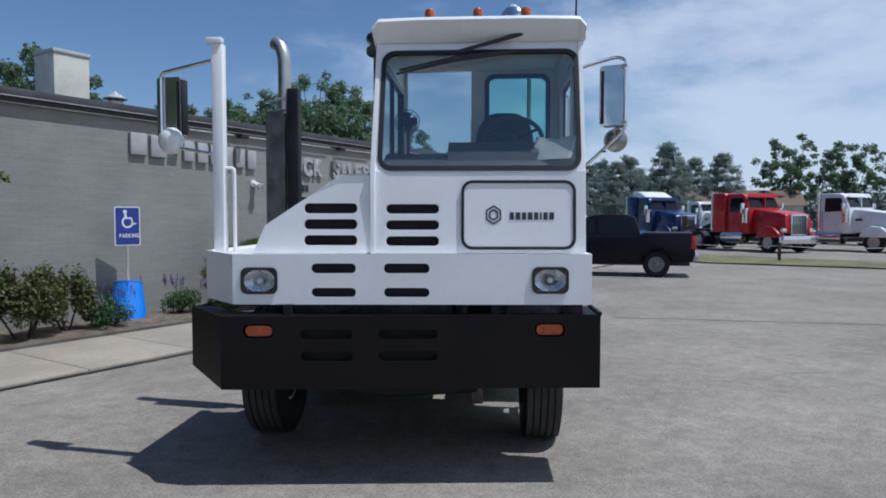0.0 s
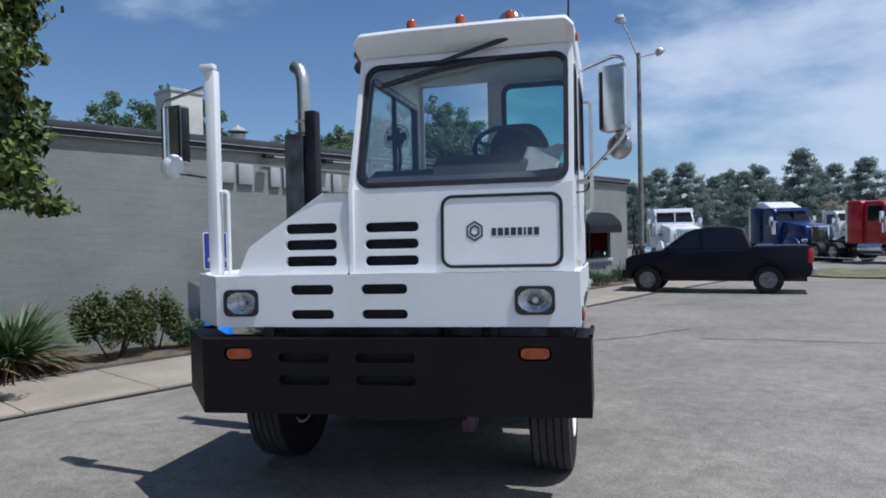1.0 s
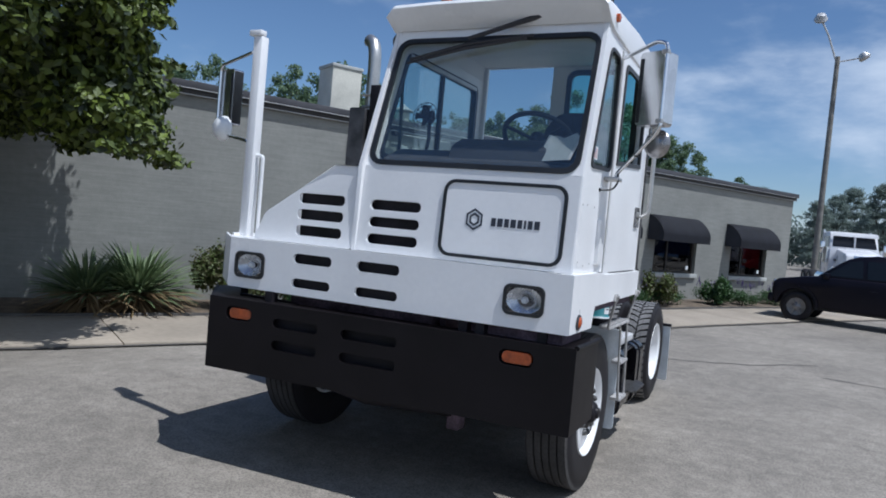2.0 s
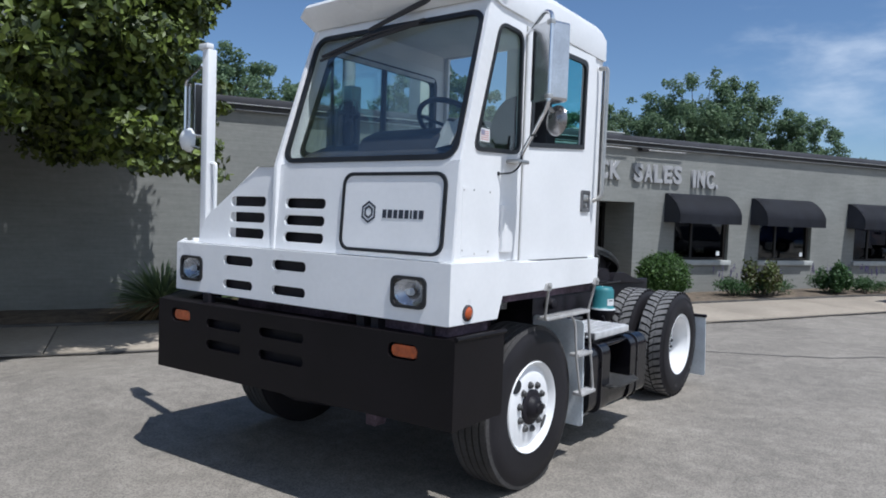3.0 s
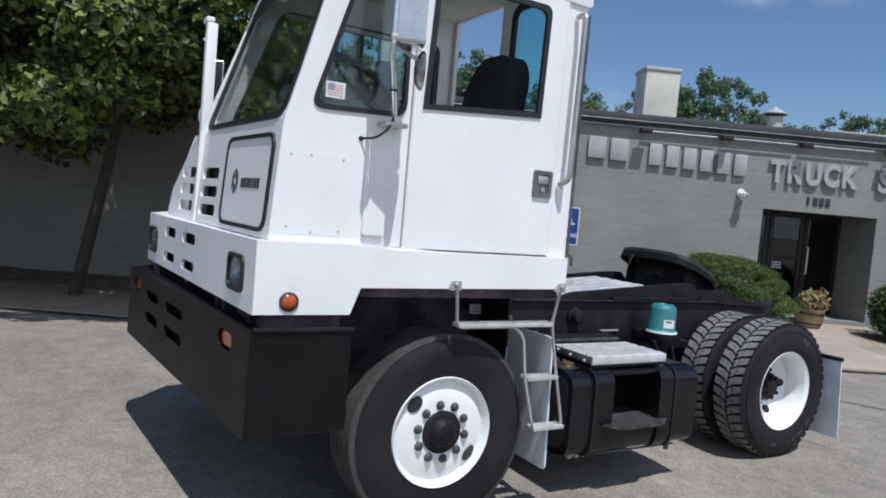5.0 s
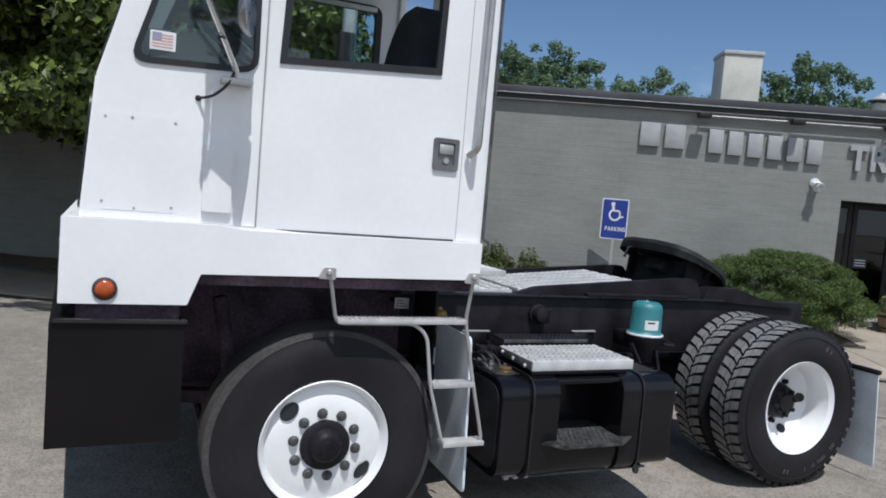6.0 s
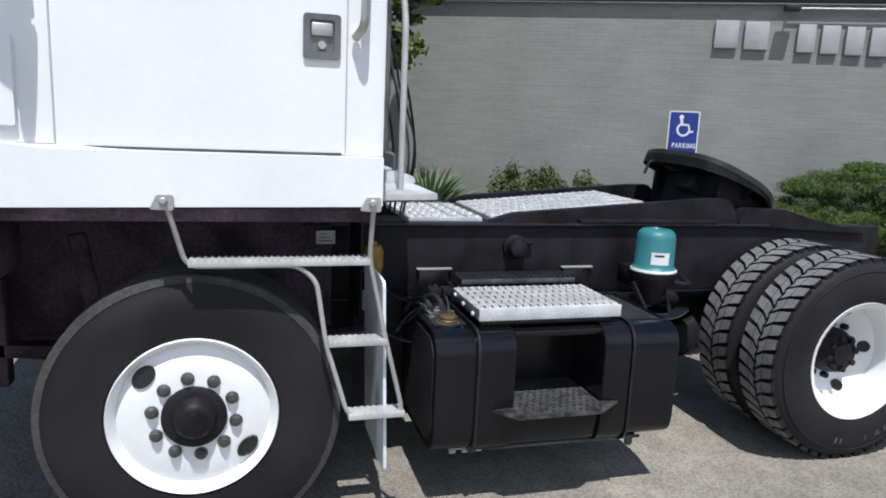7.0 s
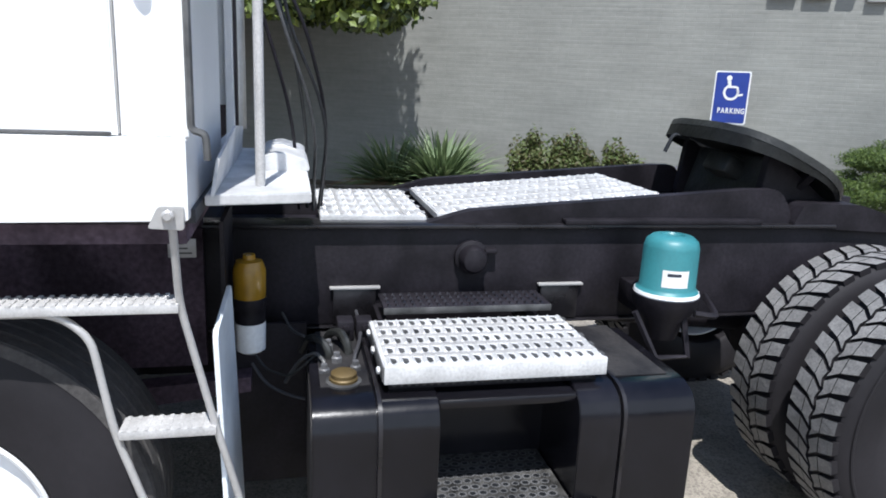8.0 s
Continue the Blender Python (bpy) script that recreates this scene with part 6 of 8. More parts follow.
# windows with sills and rounded awnings
for i, (a, b) in enumerate(WINS):
    wn_ = tagged(thing("window_%d" % (i + 1), "dark office window with a painted sill", "window", WALLM), kind="structure")
    mid = a + (b - a) * 0.36
    part("window_frame", plate([[(a + 0.002, 0.822), (b - 0.002, 0.822), (b - 0.002, 2.098), (a + 0.002, 2.098)], [(a + 0.07, 0.88), (mid - 0.03, 0.88), (mid - 0.03, 2.04), (a + 0.07, 2.04)], [(mid + 0.03, 0.88), (b - 0.07, 0.88), (b - 0.07, 2.04), (mid + 0.03, 2.04)]], lambda u, v, w: (u, 0.10 + w, v), 0.06), DOORFRAME, wn_)
    for c, d in ((a + 0.06, mid - 0.02), (mid + 0.02, b - 0.06)):
        part("pane", plate([[(c, 0.87), (d, 0.87), (d, 2.05), (c, 2.05)]], lambda u, v, w: (u, 0.125 + w, v), 0.006), WIN_GLASS, wn_)
    part("window_sill", box(a - 0.06, b + 0.06, -0.07, 0.098, 0.69, 0.815, 0.01), SILL, wn_)
    part("blind", box(a + 0.1, b - 0.1, 0.5, 0.52, 1.75 if i else 1.3, 2.05), SILL if i == 2 else DARK_IN, wn_)
    part("sticker", box(b - 0.28, b - 0.17, 0.117, 0.122, 0.93, 1.04), LABEL, wn_)
    aw = thing("awning", "dark canvas awning with a rounded front over a window", "awning", WALLM, group="window awnings")
    x0, x1 = a - 0.35, b - 0.16
    prof = [(0.0, 2.47), (0.1, 2.45), (0.24, 2.37), (0.38, 2.25), (0.49, 2.11), (0.545, 1.99), (0.55, 1.93), (0.55, 1.74)]
    ab = bmesh.new()
    rws = [[ab.verts.new((x, -o - 0.005, z)) for o, z in prof] for x in [x0 + (x1 - x0) * k / 6 for k in range(7)]]
    for r0, r1 in zip(rws, rws[1:]):
        for k in range(len(prof) - 1):
            ab.faces.new((r0[k], r0[k + 1], r1[k + 1], r1[k]))
    bmesh.ops.solidify(ab, geom=ab.faces[:], thickness=0.012)
    part("canopy", ab, AWNING, aw)
    for x in (x0, x1 - 0.012):
        part("end_panel", plate([[(u - 0.012, v - 0.012) if u > 0 else (u, v - 0.015) for u, v in prof[:-1]] + [(0.535, 1.75), (0.0, 1.75)]], lambda u, v, w: (x + w, -u - 0.005, v), 0.012), AWNING, aw)
    part("frame_bar", tube([(x0 + 0.02, -0.52, 1.76), (x1 - 0.02, -0.52, 1.76)], 0.014, 6), GALV, aw)

# raised letters; the owner's name is left as plain blocks
sign = thing("wall_lettering", "large raised grey letters along the top of the wall", "sign", WALLM)


def letter(ch, s, z, h, depth, parent, material, bold=0.012, m=None, wide=1.0, name="letter"):
    cu = bpy.data.curves.new("glyph", "FONT")
    cu.body, cu.size, cu.extrude, cu.offset, cu.resolution_u = ch, h / 0.70, depth / 2, bold, 4
    tmp = new("glyph", cu)
    me = bpy.data.meshes.new_from_object(tmp.evaluated_get(bpy.context.evaluated_depsgraph_get()))
    bpy.data.objects.remove(tmp)
    me.materials.clear()
    me.materials.append(material)
    ob = new(name, me)
    ob.parent = parent
    xs = [v.co.x for v in me.vertices]
    x0, x1 = min(xs), max(xs)
    ob.matrix_basis = (m or Matrix.Translation((s, -depth / 2 - 0.002, z))) @ Matrix.Rotation(radians(90), 4, "X") @ Matrix.Diagonal((wide, 1, 1, 1)) @ Matrix.Translation((-x0, 0, 0))
    return (x1 - x0) * wide


def word(txt, s0, s1, z, h, depth, parent, material, bold):
    gap = 0.16
    n = len(txt)
    first = []
    rel = {"I": 0.35, "C": 1.0, "K": 1.0, ".": 0.3}
    ws_ = [rel.get(c, 0.95) for c in txt]
    unit = (s1 - s0) / (sum(ws_) + gap * (n - 1))
    s = s0
    for c, wd in zip(txt, ws_):
        real = letter(c, -50, -50, h, depth, parent, material, bold)
        ob = bpy.context.scene.collection.objects[-1]
        f = wd * unit / max(real, 1e-3)
        f = min(f, 1.5)
        ob.matrix_basis = Matrix.Translation((s, -depth / 2 - 0.002, z)) @ Matrix.Rotation(radians(90), 4, "X") @ Matrix.Diagonal((f, 1, 1, 1)) @ Matrix.Translation((-min(v.co.x for v in ob.data.vertices), 0, 0))
        s += (wd + gap) * unit


word("TRUCK", 12.48, 14.24, 2.74, 0.40, 0.07, sign, LETTER, 0.022)
word("SALES", 14.64, 16.12, 2.72, 0.40, 0.07, sign, LETTER, 0.022)
word("INC.", 16.48, 17.33, 2.66, 0.40, 0.07, sign, LETTER, 0.022)
for s0, s1, n in ((8.9, 9.76, 2), (10.08, 12.08, 6)):
    st_ = (s1 - s0) / n
    for k in range(n):
        z0 = 2.87 - 0.035 * (s0 + k * st_ - 9)
        part("letter_block", box(s0 + k * st_ + 0.03, s0 + (k + 1) * st_ - 0.055, -0.07, -0.003, z0, z0 + 0.41, 0.012), LETTER, sign)
nb = thing("number_bars", "small dark bars over the entrance", "sign", WALLM)
for k in range(4):
    part("print_bar", box(13.3 + 0.125 * k, 13.3 + 0.125 * k + (0.05 if k == 0 else 0.09), -0.025, -0.003, 2.34, 2.50, 0.01), INK, nb)

# sign lights on a conduit
sl = None
for k, s in enumerate((9.95, 11.5, 13.05, 14.75, 16.5)):
    m = W(s, 0, 3.46) @ Matrix.Rotation(radians(62), 4, "Z")
    if sl is None:
        sl = thing("sign_light", "small dark floodlight on a pale conduit under the roof edge", "lamp", m, group="sign lights")
        part("conduit", tube([(0.02, -0.1, 0.0), (1.42, -0.1, 0.0)], 0.016, 8), GREYPAINT, sl)
        part("arm", tube([(0, -0.01, 0.02), (0, -0.16, 0.03), (0, -0.22, 0.0)], 0.015, 6), DOORFRAME, sl)
        part("lamp_head", box(-0.11, 0.11, -0.30, -0.14, -0.06, 0.03, 0.02), DOORFRAME, sl)
    elif k < 4:
        copy_thing(sl, m)
wl_ = thing("wall_lamp", "pale twin spotlight with a bulb on each arm", "lamp", WR(11.98, 0, 2.46))
part("base", lathe([(0.08, 0), (0.08, 0.03), (0, 0.04)], 14, Matrix.Rotation(radians(90), 4, "X")), LABEL, wl_)
for sx_ in (-1, 1):
    part("spot", lathe([(0.03, 0.0), (0.045, 0.07), (0.085, 0.2), (0.07, 0.2), (0, 0.14)], 16, Matrix.Translation((sx_ * 0.05, -0.06, 0)) @ Matrix.Rotation(radians(sx_ * 40), 4, "Y") @ Matrix.Rotation(radians(125), 4, "X")), LABEL, wl_)

# chimney, vents and curbs on the roof
ch = thing("chimney", "square buff brick chimney on the flat roof", "chimney", WALLM)
part("shaft", box(12.9, 14.02, 9.37, 10.45, TOP - 0.05, 6.72, 0.01), BUFF, ch)
part("cap", box(12.86, 14.06, 9.33, 10.49, 6.721, 6.84, 0.02), SILL, ch)
for s, o, z0, z1, r in ((25.4, 25.2, TOP - 0.05, 8.8, 0.5),):
    vt = thing("roof_vent", "pale roof vent with a conical cap", "vent", W(s, -o, 0))
    part("duct", lathe([(r * 0.85, z0), (r * 0.85, z1 - 0.45), (r * 0.7, z1 - 0.45)], 24), BUFF, vt)
    part("cap", lathe([(r * 1.0, z1 - 0.32), (r * 1.28, z1 - 0.33), (r * 1.3, z1 - 0.27), (r * 0.3, z1 + 0.02), (r * 0.12, z1 + 0.12), (0, z1 + 0.13)], 24), GALV, vt)
    for k in range(4):
        part("strut", box(r * 0.6 * math.cos(k * 1.57) - 0.02, r * 0.6 * math.cos(k * 1.57) + 0.02, r * 0.6 * math.sin(k * 1.57) - 0.02, r * 0.6 * math.sin(k * 1.57) + 0.02, z1 - 0.46, z1 - 0.28), GALV, vt)
for s, o, w_, h in ((17.05, 6.0, 2.05, 1.0), (22.5, 5.0, 1.0, 0.4), (25.0, 7.0, 1.2, 0.4)):
    rb = thing("roof_unit", "pale low box unit on the roof", "roof unit", WALLM)
    part("housing", box(s, s + w_, o, o + 1.2, TOP - 0.05, TOP + h, 0.03), SILL, rb)
    part("lid", box(s - 0.04, s + w_ + 0.04, o - 0.04, o + 1.24, TOP + h + 0.002, TOP + h + 0.05, 0.01), SILL, rb)

# pavement slabs, planting beds
pv = thing("pavement", "pale concrete walk along the building", "pavement", WALLM, kind="structure")
rng = random.Random(4)
s = -14.0
while s < 29:
    L = 1.52
    b = bmesh.new()
    e = rng.uniform(-0.01, 0.01)
    q = [(s + 0.006, -3.78 + e), (s + L - 0.006, -3.78 + e), (s + L - 0.006, -1.92), (s + 0.006, -1.92)]
    lo = [b.verts.new((x, y, -0.05 + sink(x))) for x, y in q]
    hi = [b.verts.new((x, y, (0.03 if y < -3 else 0.06) + sink(x))) for x, y in q]
    b.faces.new(hi)
    for i in range(4):
        b.faces.new((lo[i], lo[(i + 1) % 4], hi[(i + 1) % 4], hi[i]))
    sharp(b, 0.012, 2)
    part("slab", b, CONCRETE, pv)
    s += L
b = bmesh.new()
q = [(12.2, -1.915), (14.1, -1.915), (14.1, -0.3), (14.8, -0.3), (14.8, 1.3), (12.2, 1.3)]
hi = [b.verts.new((x, y, -0.045 + 0.18 * (y + 1.915) / 3.215)) for x, y in q]
lo = [b.verts.new((x, y, -0.3)) for x, y in q]
b.faces.new(hi)
for i in range(6):
    b.faces.new((lo[i], lo[(i + 1) % 6], hi[(i + 1) % 6], hi[i]))
part("porch_slab", b, CONCRETE, pv)
for a, c in ((-14, 12.19), (14.11, 26)):
    n = int((c - a) / 0.25)
    V = []
    for j in range(6):
        for i in range(n + 1):
            o = 0.0 + 1.84 * j / 5
            V.append((a + (c - a) * i / n, -o, sink(a + (c - a) * i / n) + 0.04 + 0.05 * math.sin(j * 0.63) + 0.03 * noise.noise((i * 0.4, j * 0.7, a))))
    F = [(j * (n + 1) + i, j * (n + 1) + i + 1, (j + 1) * (n + 1) + i + 1, (j + 1) * (n + 1) + i) for j in range(5) for i in range(n)]
    tagged(part("planting_bed", (V, [], F), MULCH, m=WALLM), "dry mulch planting bed against the wall", "bed", kind="structure")
    turn = 9 if a < 0 else 20
    for x0, x1 in ((a, turn), (turn, c)):
        tagged(part("bed_edging", sunk(box(x0, x1, -1.912, -1.842, -0.02, 0.095, 0.012)), EDGING, m=WALLM), "dark low edging of the bed", "edging", kind="structure")
# seam between walk and asphalt
rng = random.Random(9)
V, F = [], []
for i in range(120):
    s = -14 + i * 0.36
    c = -3.86 + 0.04 * noise.noise((s * 0.7, 0, 0)) + 0.03 * noise.noise((s * 3, 1, 0))
    wd = 0.08 + 0.06 * noise.noise((s * 1.3, 5, 0))
    V += [(s, c - wd, sink(s) + 0.022), (s, c + wd, sink(s) + 0.007)]
    if i:
        k = len(V)
        F.append((k - 4, k - 3, k - 1, k - 2))
tagged(part("pavement_seam", (V, [], F), TAR, m=WALLM), "dark dirt-filled seam beside the walk", "seam", kind="structure")
# filled cracks in the asphalt
for k, (x0, y0, x1, y1, wd) in enumerate(((-0.45, 10.75, 3.0, 13.6, 0.03), (3.0, 12.5, 11.0, 11.4, 0.025), (-4.0, 3.65, -2.2, 3.0, 0.03), (-1.2, 2.4, 1.6, 3.4, 0.012))):
    V, F = [], []
    n = 36
    for i in range(n + 1):
        t = i / n
        dx_, dy_ = x1 - x0, y1 - y0
        L = math.hypot(dx_, dy_)
        off = 0.25 * noise.noise((t * L * 0.5, k * 7.0, 0)) + 0.06 * noise.noise((t * L * 3, k * 3.0, 2))
        ww = wd * (0.6 + 0.6 * abs(noise.noise((t * L * 2.2, k, 4))))
        px, py = x0 + dx_ * t - dy_ / L * off, y0 + dy_ * t + dx_ / L * off
        V += [(px - dy_ / L * ww, py + dx_ / L * ww, 0.004), (px + dy_ / L * ww, py - dx_ / L * ww, 0.004)]
        if i:
            q = len(V)
            F.append((q - 4, q - 3, q - 1, q - 2))
    tagged(part("asphalt_crack", (V, [], F), TAR), "dark filled crack in the asphalt", "crack", kind="structure")

# accessible parking sign in a blue tub
ps = thing("parking_sign", "blue accessible parking sign on a pale post in a blue tub", "sign", WR(8.58, 0.42, 0.0, -13))
TUB = Matrix.Translation((0, 0, 0.525)) @ Matrix.Rotation(radians(8), 4, "Y") @ Matrix.Rotation(radians(-14), 4, "X") @ Matrix.Translation((0, 0, -0.62)) @ Matrix.Diagonal((1.12, 1.12, 1, 1))
part("tub", lathe([(0.0, -0.1), (0.292, -0.1), (0.298, -0.09), (0.294, -0.05), (0.215, 0.6), (0.222, 0.605), (0.22, 0.625), (0.2, 0.62)], 32, TUB), BLUE_BUCKET, ps)
part("fill", lathe([(0.212, 0.6), (0.2, 0.63), (0.1, 0.645), (0, 0.648)], 24, TUB), LABEL, ps)
part("post", box(-0.022, 0.022, -0.012, 0.012, 0.5, 1.78, 0.004), GREYPAINT, ps)
sgp = lambda u, v, w: (u * 1.36, w, 1.2 + (v - 1.03) * 1.42)
part("panel", plate([rrect(-0.165, 0.165, 1.03, 1.52, 0.02)], lambda u, v, w: sgp(u, v, -0.02 + w), 0.005), LABEL, ps)
part("field", plate([rrect(-0.152, 0.152, 1.043, 1.507, 0.015)], lambda u, v, w: sgp(u, v, -0.0235 + w), 0.003), BLUE_SIGN, ps)
ic = bmesh.new()
ia = lambda u, v, w: sgp(u, v, -0.0265 + w)
plate([disc(-0.03, 1.455, 0.025, 16)], ia, 0.003, bm=ic)
plate([[(-0.045, 1.43), (-0.012, 1.43), (-0.005, 1.385), (0.045, 1.385), (0.045, 1.365), (-0.03, 1.365)]], ia, 0.003, bm=ic)
plate([[(0.04, 1.385), (0.062, 1.375), (0.075, 1.31), (0.105, 1.318), (0.11, 1.298), (0.06, 1.288)]], ia, 0.003, bm=ic)
arc = [(math.cos(radians(q)), math.sin(radians(q))) for q in range(120, 385, 12)]
plate([[(0.0 + 0.075 * c, 1.325 + 0.075 * s_) for c, s_ in arc] + [(0.0 + 0.052 * c, 1.325 + 0.052 * s_) for c, s_ in reversed(arc)]], ia, 0.003, bm=ic)
part("wheelchair_symbol", ic, LABEL, ps)
x = -0.145
for c in "PARKING":
    wdt = letter(c, 0, 0, 0.068, 0.003, ps, LABEL, 0.003, Matrix.Translation((x, -0.0275, 1.345)), wide=0.72)
    x += wdt + 0.009

# ---- planting ----
# bright and near-black leaf colours imitate sunlit leaves and dark gaps in the crown
LEAF_A = leaf_mat("maple_leaf_sun_shade", (0.138, 0.183, 0.023), (0.006, 0.016, 0.0035), 0.06)
# leaf colour paled, with the haze of distance put into it
LEAF_B = leaf_mat("hazed_far_leaf", (0.18, 0.26, 0.135), (0.1, 0.16, 0.09), 0.45)
LEAF_C = leaf_mat("juniper_needle", (0.14, 0.2, 0.04), (0.025, 0.055, 0.013), 0.25)
LEAF_D = leaf_mat("box_leaf", (0.08, 0.155, 0.03), (0.03, 0.07, 0.015), 0.3)
LEAF_ROSE = leaf_mat("rose_leaf", (0.11, 0.16, 0.045), (0.075, 0.06, 0.026), 0.3)
LEAF_LOW = leaf_mat("perennial_leaf", (0.06, 0.13, 0.04), (0.03, 0.07, 0.02), 0.3)
BLADE = leaf_mat("yucca_blade", (0.2, 0.26, 0.13), (0.08, 0.13, 0.055), 0.2)
DRY = leaf_mat("dry_blade", (0.25, 0.18, 0.09), (0.14, 0.09, 0.05), 0.2)
VIOLET = leaf_mat("violet_flower", (0.16, 0.12, 0.3), (0.08, 0.06, 0.16), 0.3)
BLOOM = leaf_mat("mixed_bloom", (0.45, 0.3, 0.16), (0.15, 0.16, 0.05), 0.3)
BARK = mat("grey_bark", (0.05, 0.04, 0.032), 0.9, var=0.3, scale=5, bump=0.8, bscale=25)
# needles coloured pale blue-grey to imitate haze over distance
PINE = leaf_mat("hazed_pine_needle", (0.27, 0.33, 0.29), (0.17, 0.22, 0.2), 0.6)


def tree(name, label, m, h, crown, count, size, leaf, seed, trunk_r, base_z=0.0, lean=0.0, group="", shell=0.5, aspect=0.6, face=(0.25, -0.1, 0.5)):
    """Tapered trunk, limbs to each clump, and a crown of single leaves."""
    rg = np.random.default_rng(seed)
    t = thing(name, label, "tree", m, group)
    cz = np.mean([c[0][2] for c in crown])
    tb = bmesh.new()
    top = (float(rg.normal(0, 0.1)), float(rg.normal(0, 0.1)), cz)
    tube([(lean, 0, base_z - 0.1), (lean * 0.6 + 0.05, 0.03, cz * 0.45), top], [trunk_r, trunk_r * 0.75, trunk_r * 0.4], 10, tb)
    for c, r in crown[:18]:
        s = rg.uniform(0.5, 0.9)
        st_ = Vector((lean * (1 - s), 0.03, cz * s))
        mid = st_.lerp(Vector(c), 0.55) + Vector((0, 0, 0.15 * r[2]))
        tube([st_, mid, Vector(c) + Vector((0, 0, r[2] * 0.3))], [trunk_r * 0.28, trunk_r * 0.14, trunk_r * 0.04], 6, tb)
    part("trunk", tb, BARK, t)
    part("crown", leaf_cloud(crown, count, size, rg, shell=shell, aspect=aspect, face=face), leaf, t, smooth=False)
    return t


def clumps(n, R, Hz, z0, seed, spread=0.62, cl=0.42):
    rg = np.random.default_rng(seed)
    out = []
    for i in range(n):
        d = rg.normal(size=3)
        d /= np.linalg.norm(d)
        k = rg.random() ** 0.4
        c = (d[0] * R * spread * k, d[1] * R * spread * k, z0 + d[2] * Hz * spread * k)
        q = cl * (0.7 + 0.6 * rg.random())
        out.append((c, (R * q, R * q, Hz * q * 0.8)))
    return out


def dome(n, R, zlo, ztop, seed, cl):
    """Clumps for a broad crown that stays wide down to its drooping edge."""
    rg = np.random.default_rng(seed)
    out = []
    for i in range(n):
        a, k = rg.random() * 6.283, rg.random() ** 0.45
        hi = zlo + (ztop - zlo) * (1 - 0.65 * k ** 3)
        lo = zlo + 1.0 * (1 - k)
        z = lo + (hi - lo) * (rg.random() if k > 0.75 else rg.choice([rg.random() * 0.25, 0.75 + 0.25 * rg.random()]))
        q = cl * (0.7 + 0.6 * rg.random())
        out.append(((R * k * math.cos(a), R * k * math.sin(a), z), (q, q, q * 0.6)))
    for i in range(n // 3):
        a, h = rg.random() * 6.283, rg.random()
        k = (1 - 0.45 * h ** 3) * rg.uniform(1.0, 1.18)
        q = cl * rg.uniform(0.25, 0.5)
        out.append(((R * k * math.cos(a), R * k * math.sin(a), zlo - 0.2 + (ztop - zlo) * h), (q * 1.3, q * 1.3, q * 0.5)))
    return out


def by_wall(crown, out):
    """Keeps the clumps of a crown that clear the wall or hang over the roof."""
    return [(c, r) for c, r in crown if out - c[1] - r[1] > 0.15 or c[2] - r[2] > 4.0]


for s, o, R_, seed, n, cnt, size in ((1.75, 2.6, 3.1, 3, 260, 200000, 0.118), (-3.2, 2.7, 3.6, 13, 300, 150000, 0.17), (-9.6, 3.0, 3.9, 23, 160, 50000, 0.25)):
    tree("shade_tree", "leafy shade tree with low drooping branches beside the wall", WR(s, o, 0), 8.5, by_wall(dome(n, R_ - 0.35, 2.25, 8.3, seed, 0.5 if s > 0 else 0.75), o), cnt, size, LEAF_A, seed + 2, 0.1, base_z=-0.15, lean=-1.0, shell=0.1, group="trees along the wall", face=(0.1, -0.15, 0.25))

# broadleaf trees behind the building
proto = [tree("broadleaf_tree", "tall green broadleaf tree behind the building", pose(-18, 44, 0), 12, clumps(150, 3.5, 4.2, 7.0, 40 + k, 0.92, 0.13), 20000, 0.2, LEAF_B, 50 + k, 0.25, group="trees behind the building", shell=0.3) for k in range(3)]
rng = random.Random(21)
spots = [(8, 48, 0.8), (11.5, 47, 0.94), (15, 45, 1.03), (18.5, 47, 0.97), (22, 45, 0.78), (26, 48, 0.86), (30, 46, 0.86), (34, 46, 1.04), (37.5, 47, 0.98), (41.5, 52, 0.9), (45.5, 48, 0.95), (49, 50, 0.98), (52.5, 45, 1.2), (56, 45, 1.1), (61, 46, 1.1), (67, 45, 1.05), (75, 44, 1.05)]
for i, (a, d, sc) in enumerate(spots):
    x_, y_ = 1.5 - d * math.sin(radians(a)), 1.0 + d * math.cos(radians(a))
    m = pose(x_, y_, 0, 0, 0, rng.uniform(0, 360))
    if i < 3:
        proto[i].matrix_basis = m
        proto[i].scale = (sc, sc, sc)
    else:
        src = proto[i % 3]
        o = copy_thing(src, m)
        o.scale = (sc, sc, sc * rng.uniform(0.92, 1.08))


def shrub(name, label, m, crown, count, size, leaf, seed, category="shrub", aspect=0.6, shell=0.55, stems=4):
    rg = np.random.default_rng(seed)
    t = thing(name, label, category, m)
    sb = bmesh.new()
    for c, r in crown[:stems]:
        tube([(c[0] * 0.2, c[1] * 0.2, -0.05), (c[0] * 0.6, c[1] * 0.6, c[2] * 0.5), c], [0.02, 0.014, 0.006], 6, sb)
    part("stems", sb, BARK, t)
    part("foliage", leaf_cloud(crown, count, size, rg, shell=shell, aspect=aspect), leaf, t, smooth=False)
    return t


def mound(n, rx, ry, rz, z0, seed, cl=0.4):
    rg = np.random.default_rng(seed)
    out = []
    for i in range(n):
        a, k = rg.random() * 6.283, rg.random() ** 0.5
        c = (math.cos(a) * rx * 0.7 * k, math.sin(a) * ry * 0.7 * k, z0 + rz * (0.25 + 0.5 * rg.random() * (1 - k * k * 0.6)))
        q = cl * (0.7 + 0.6 * rg.random())
        out.append((c, (rx * q, ry * q, rz * q)))
    return out


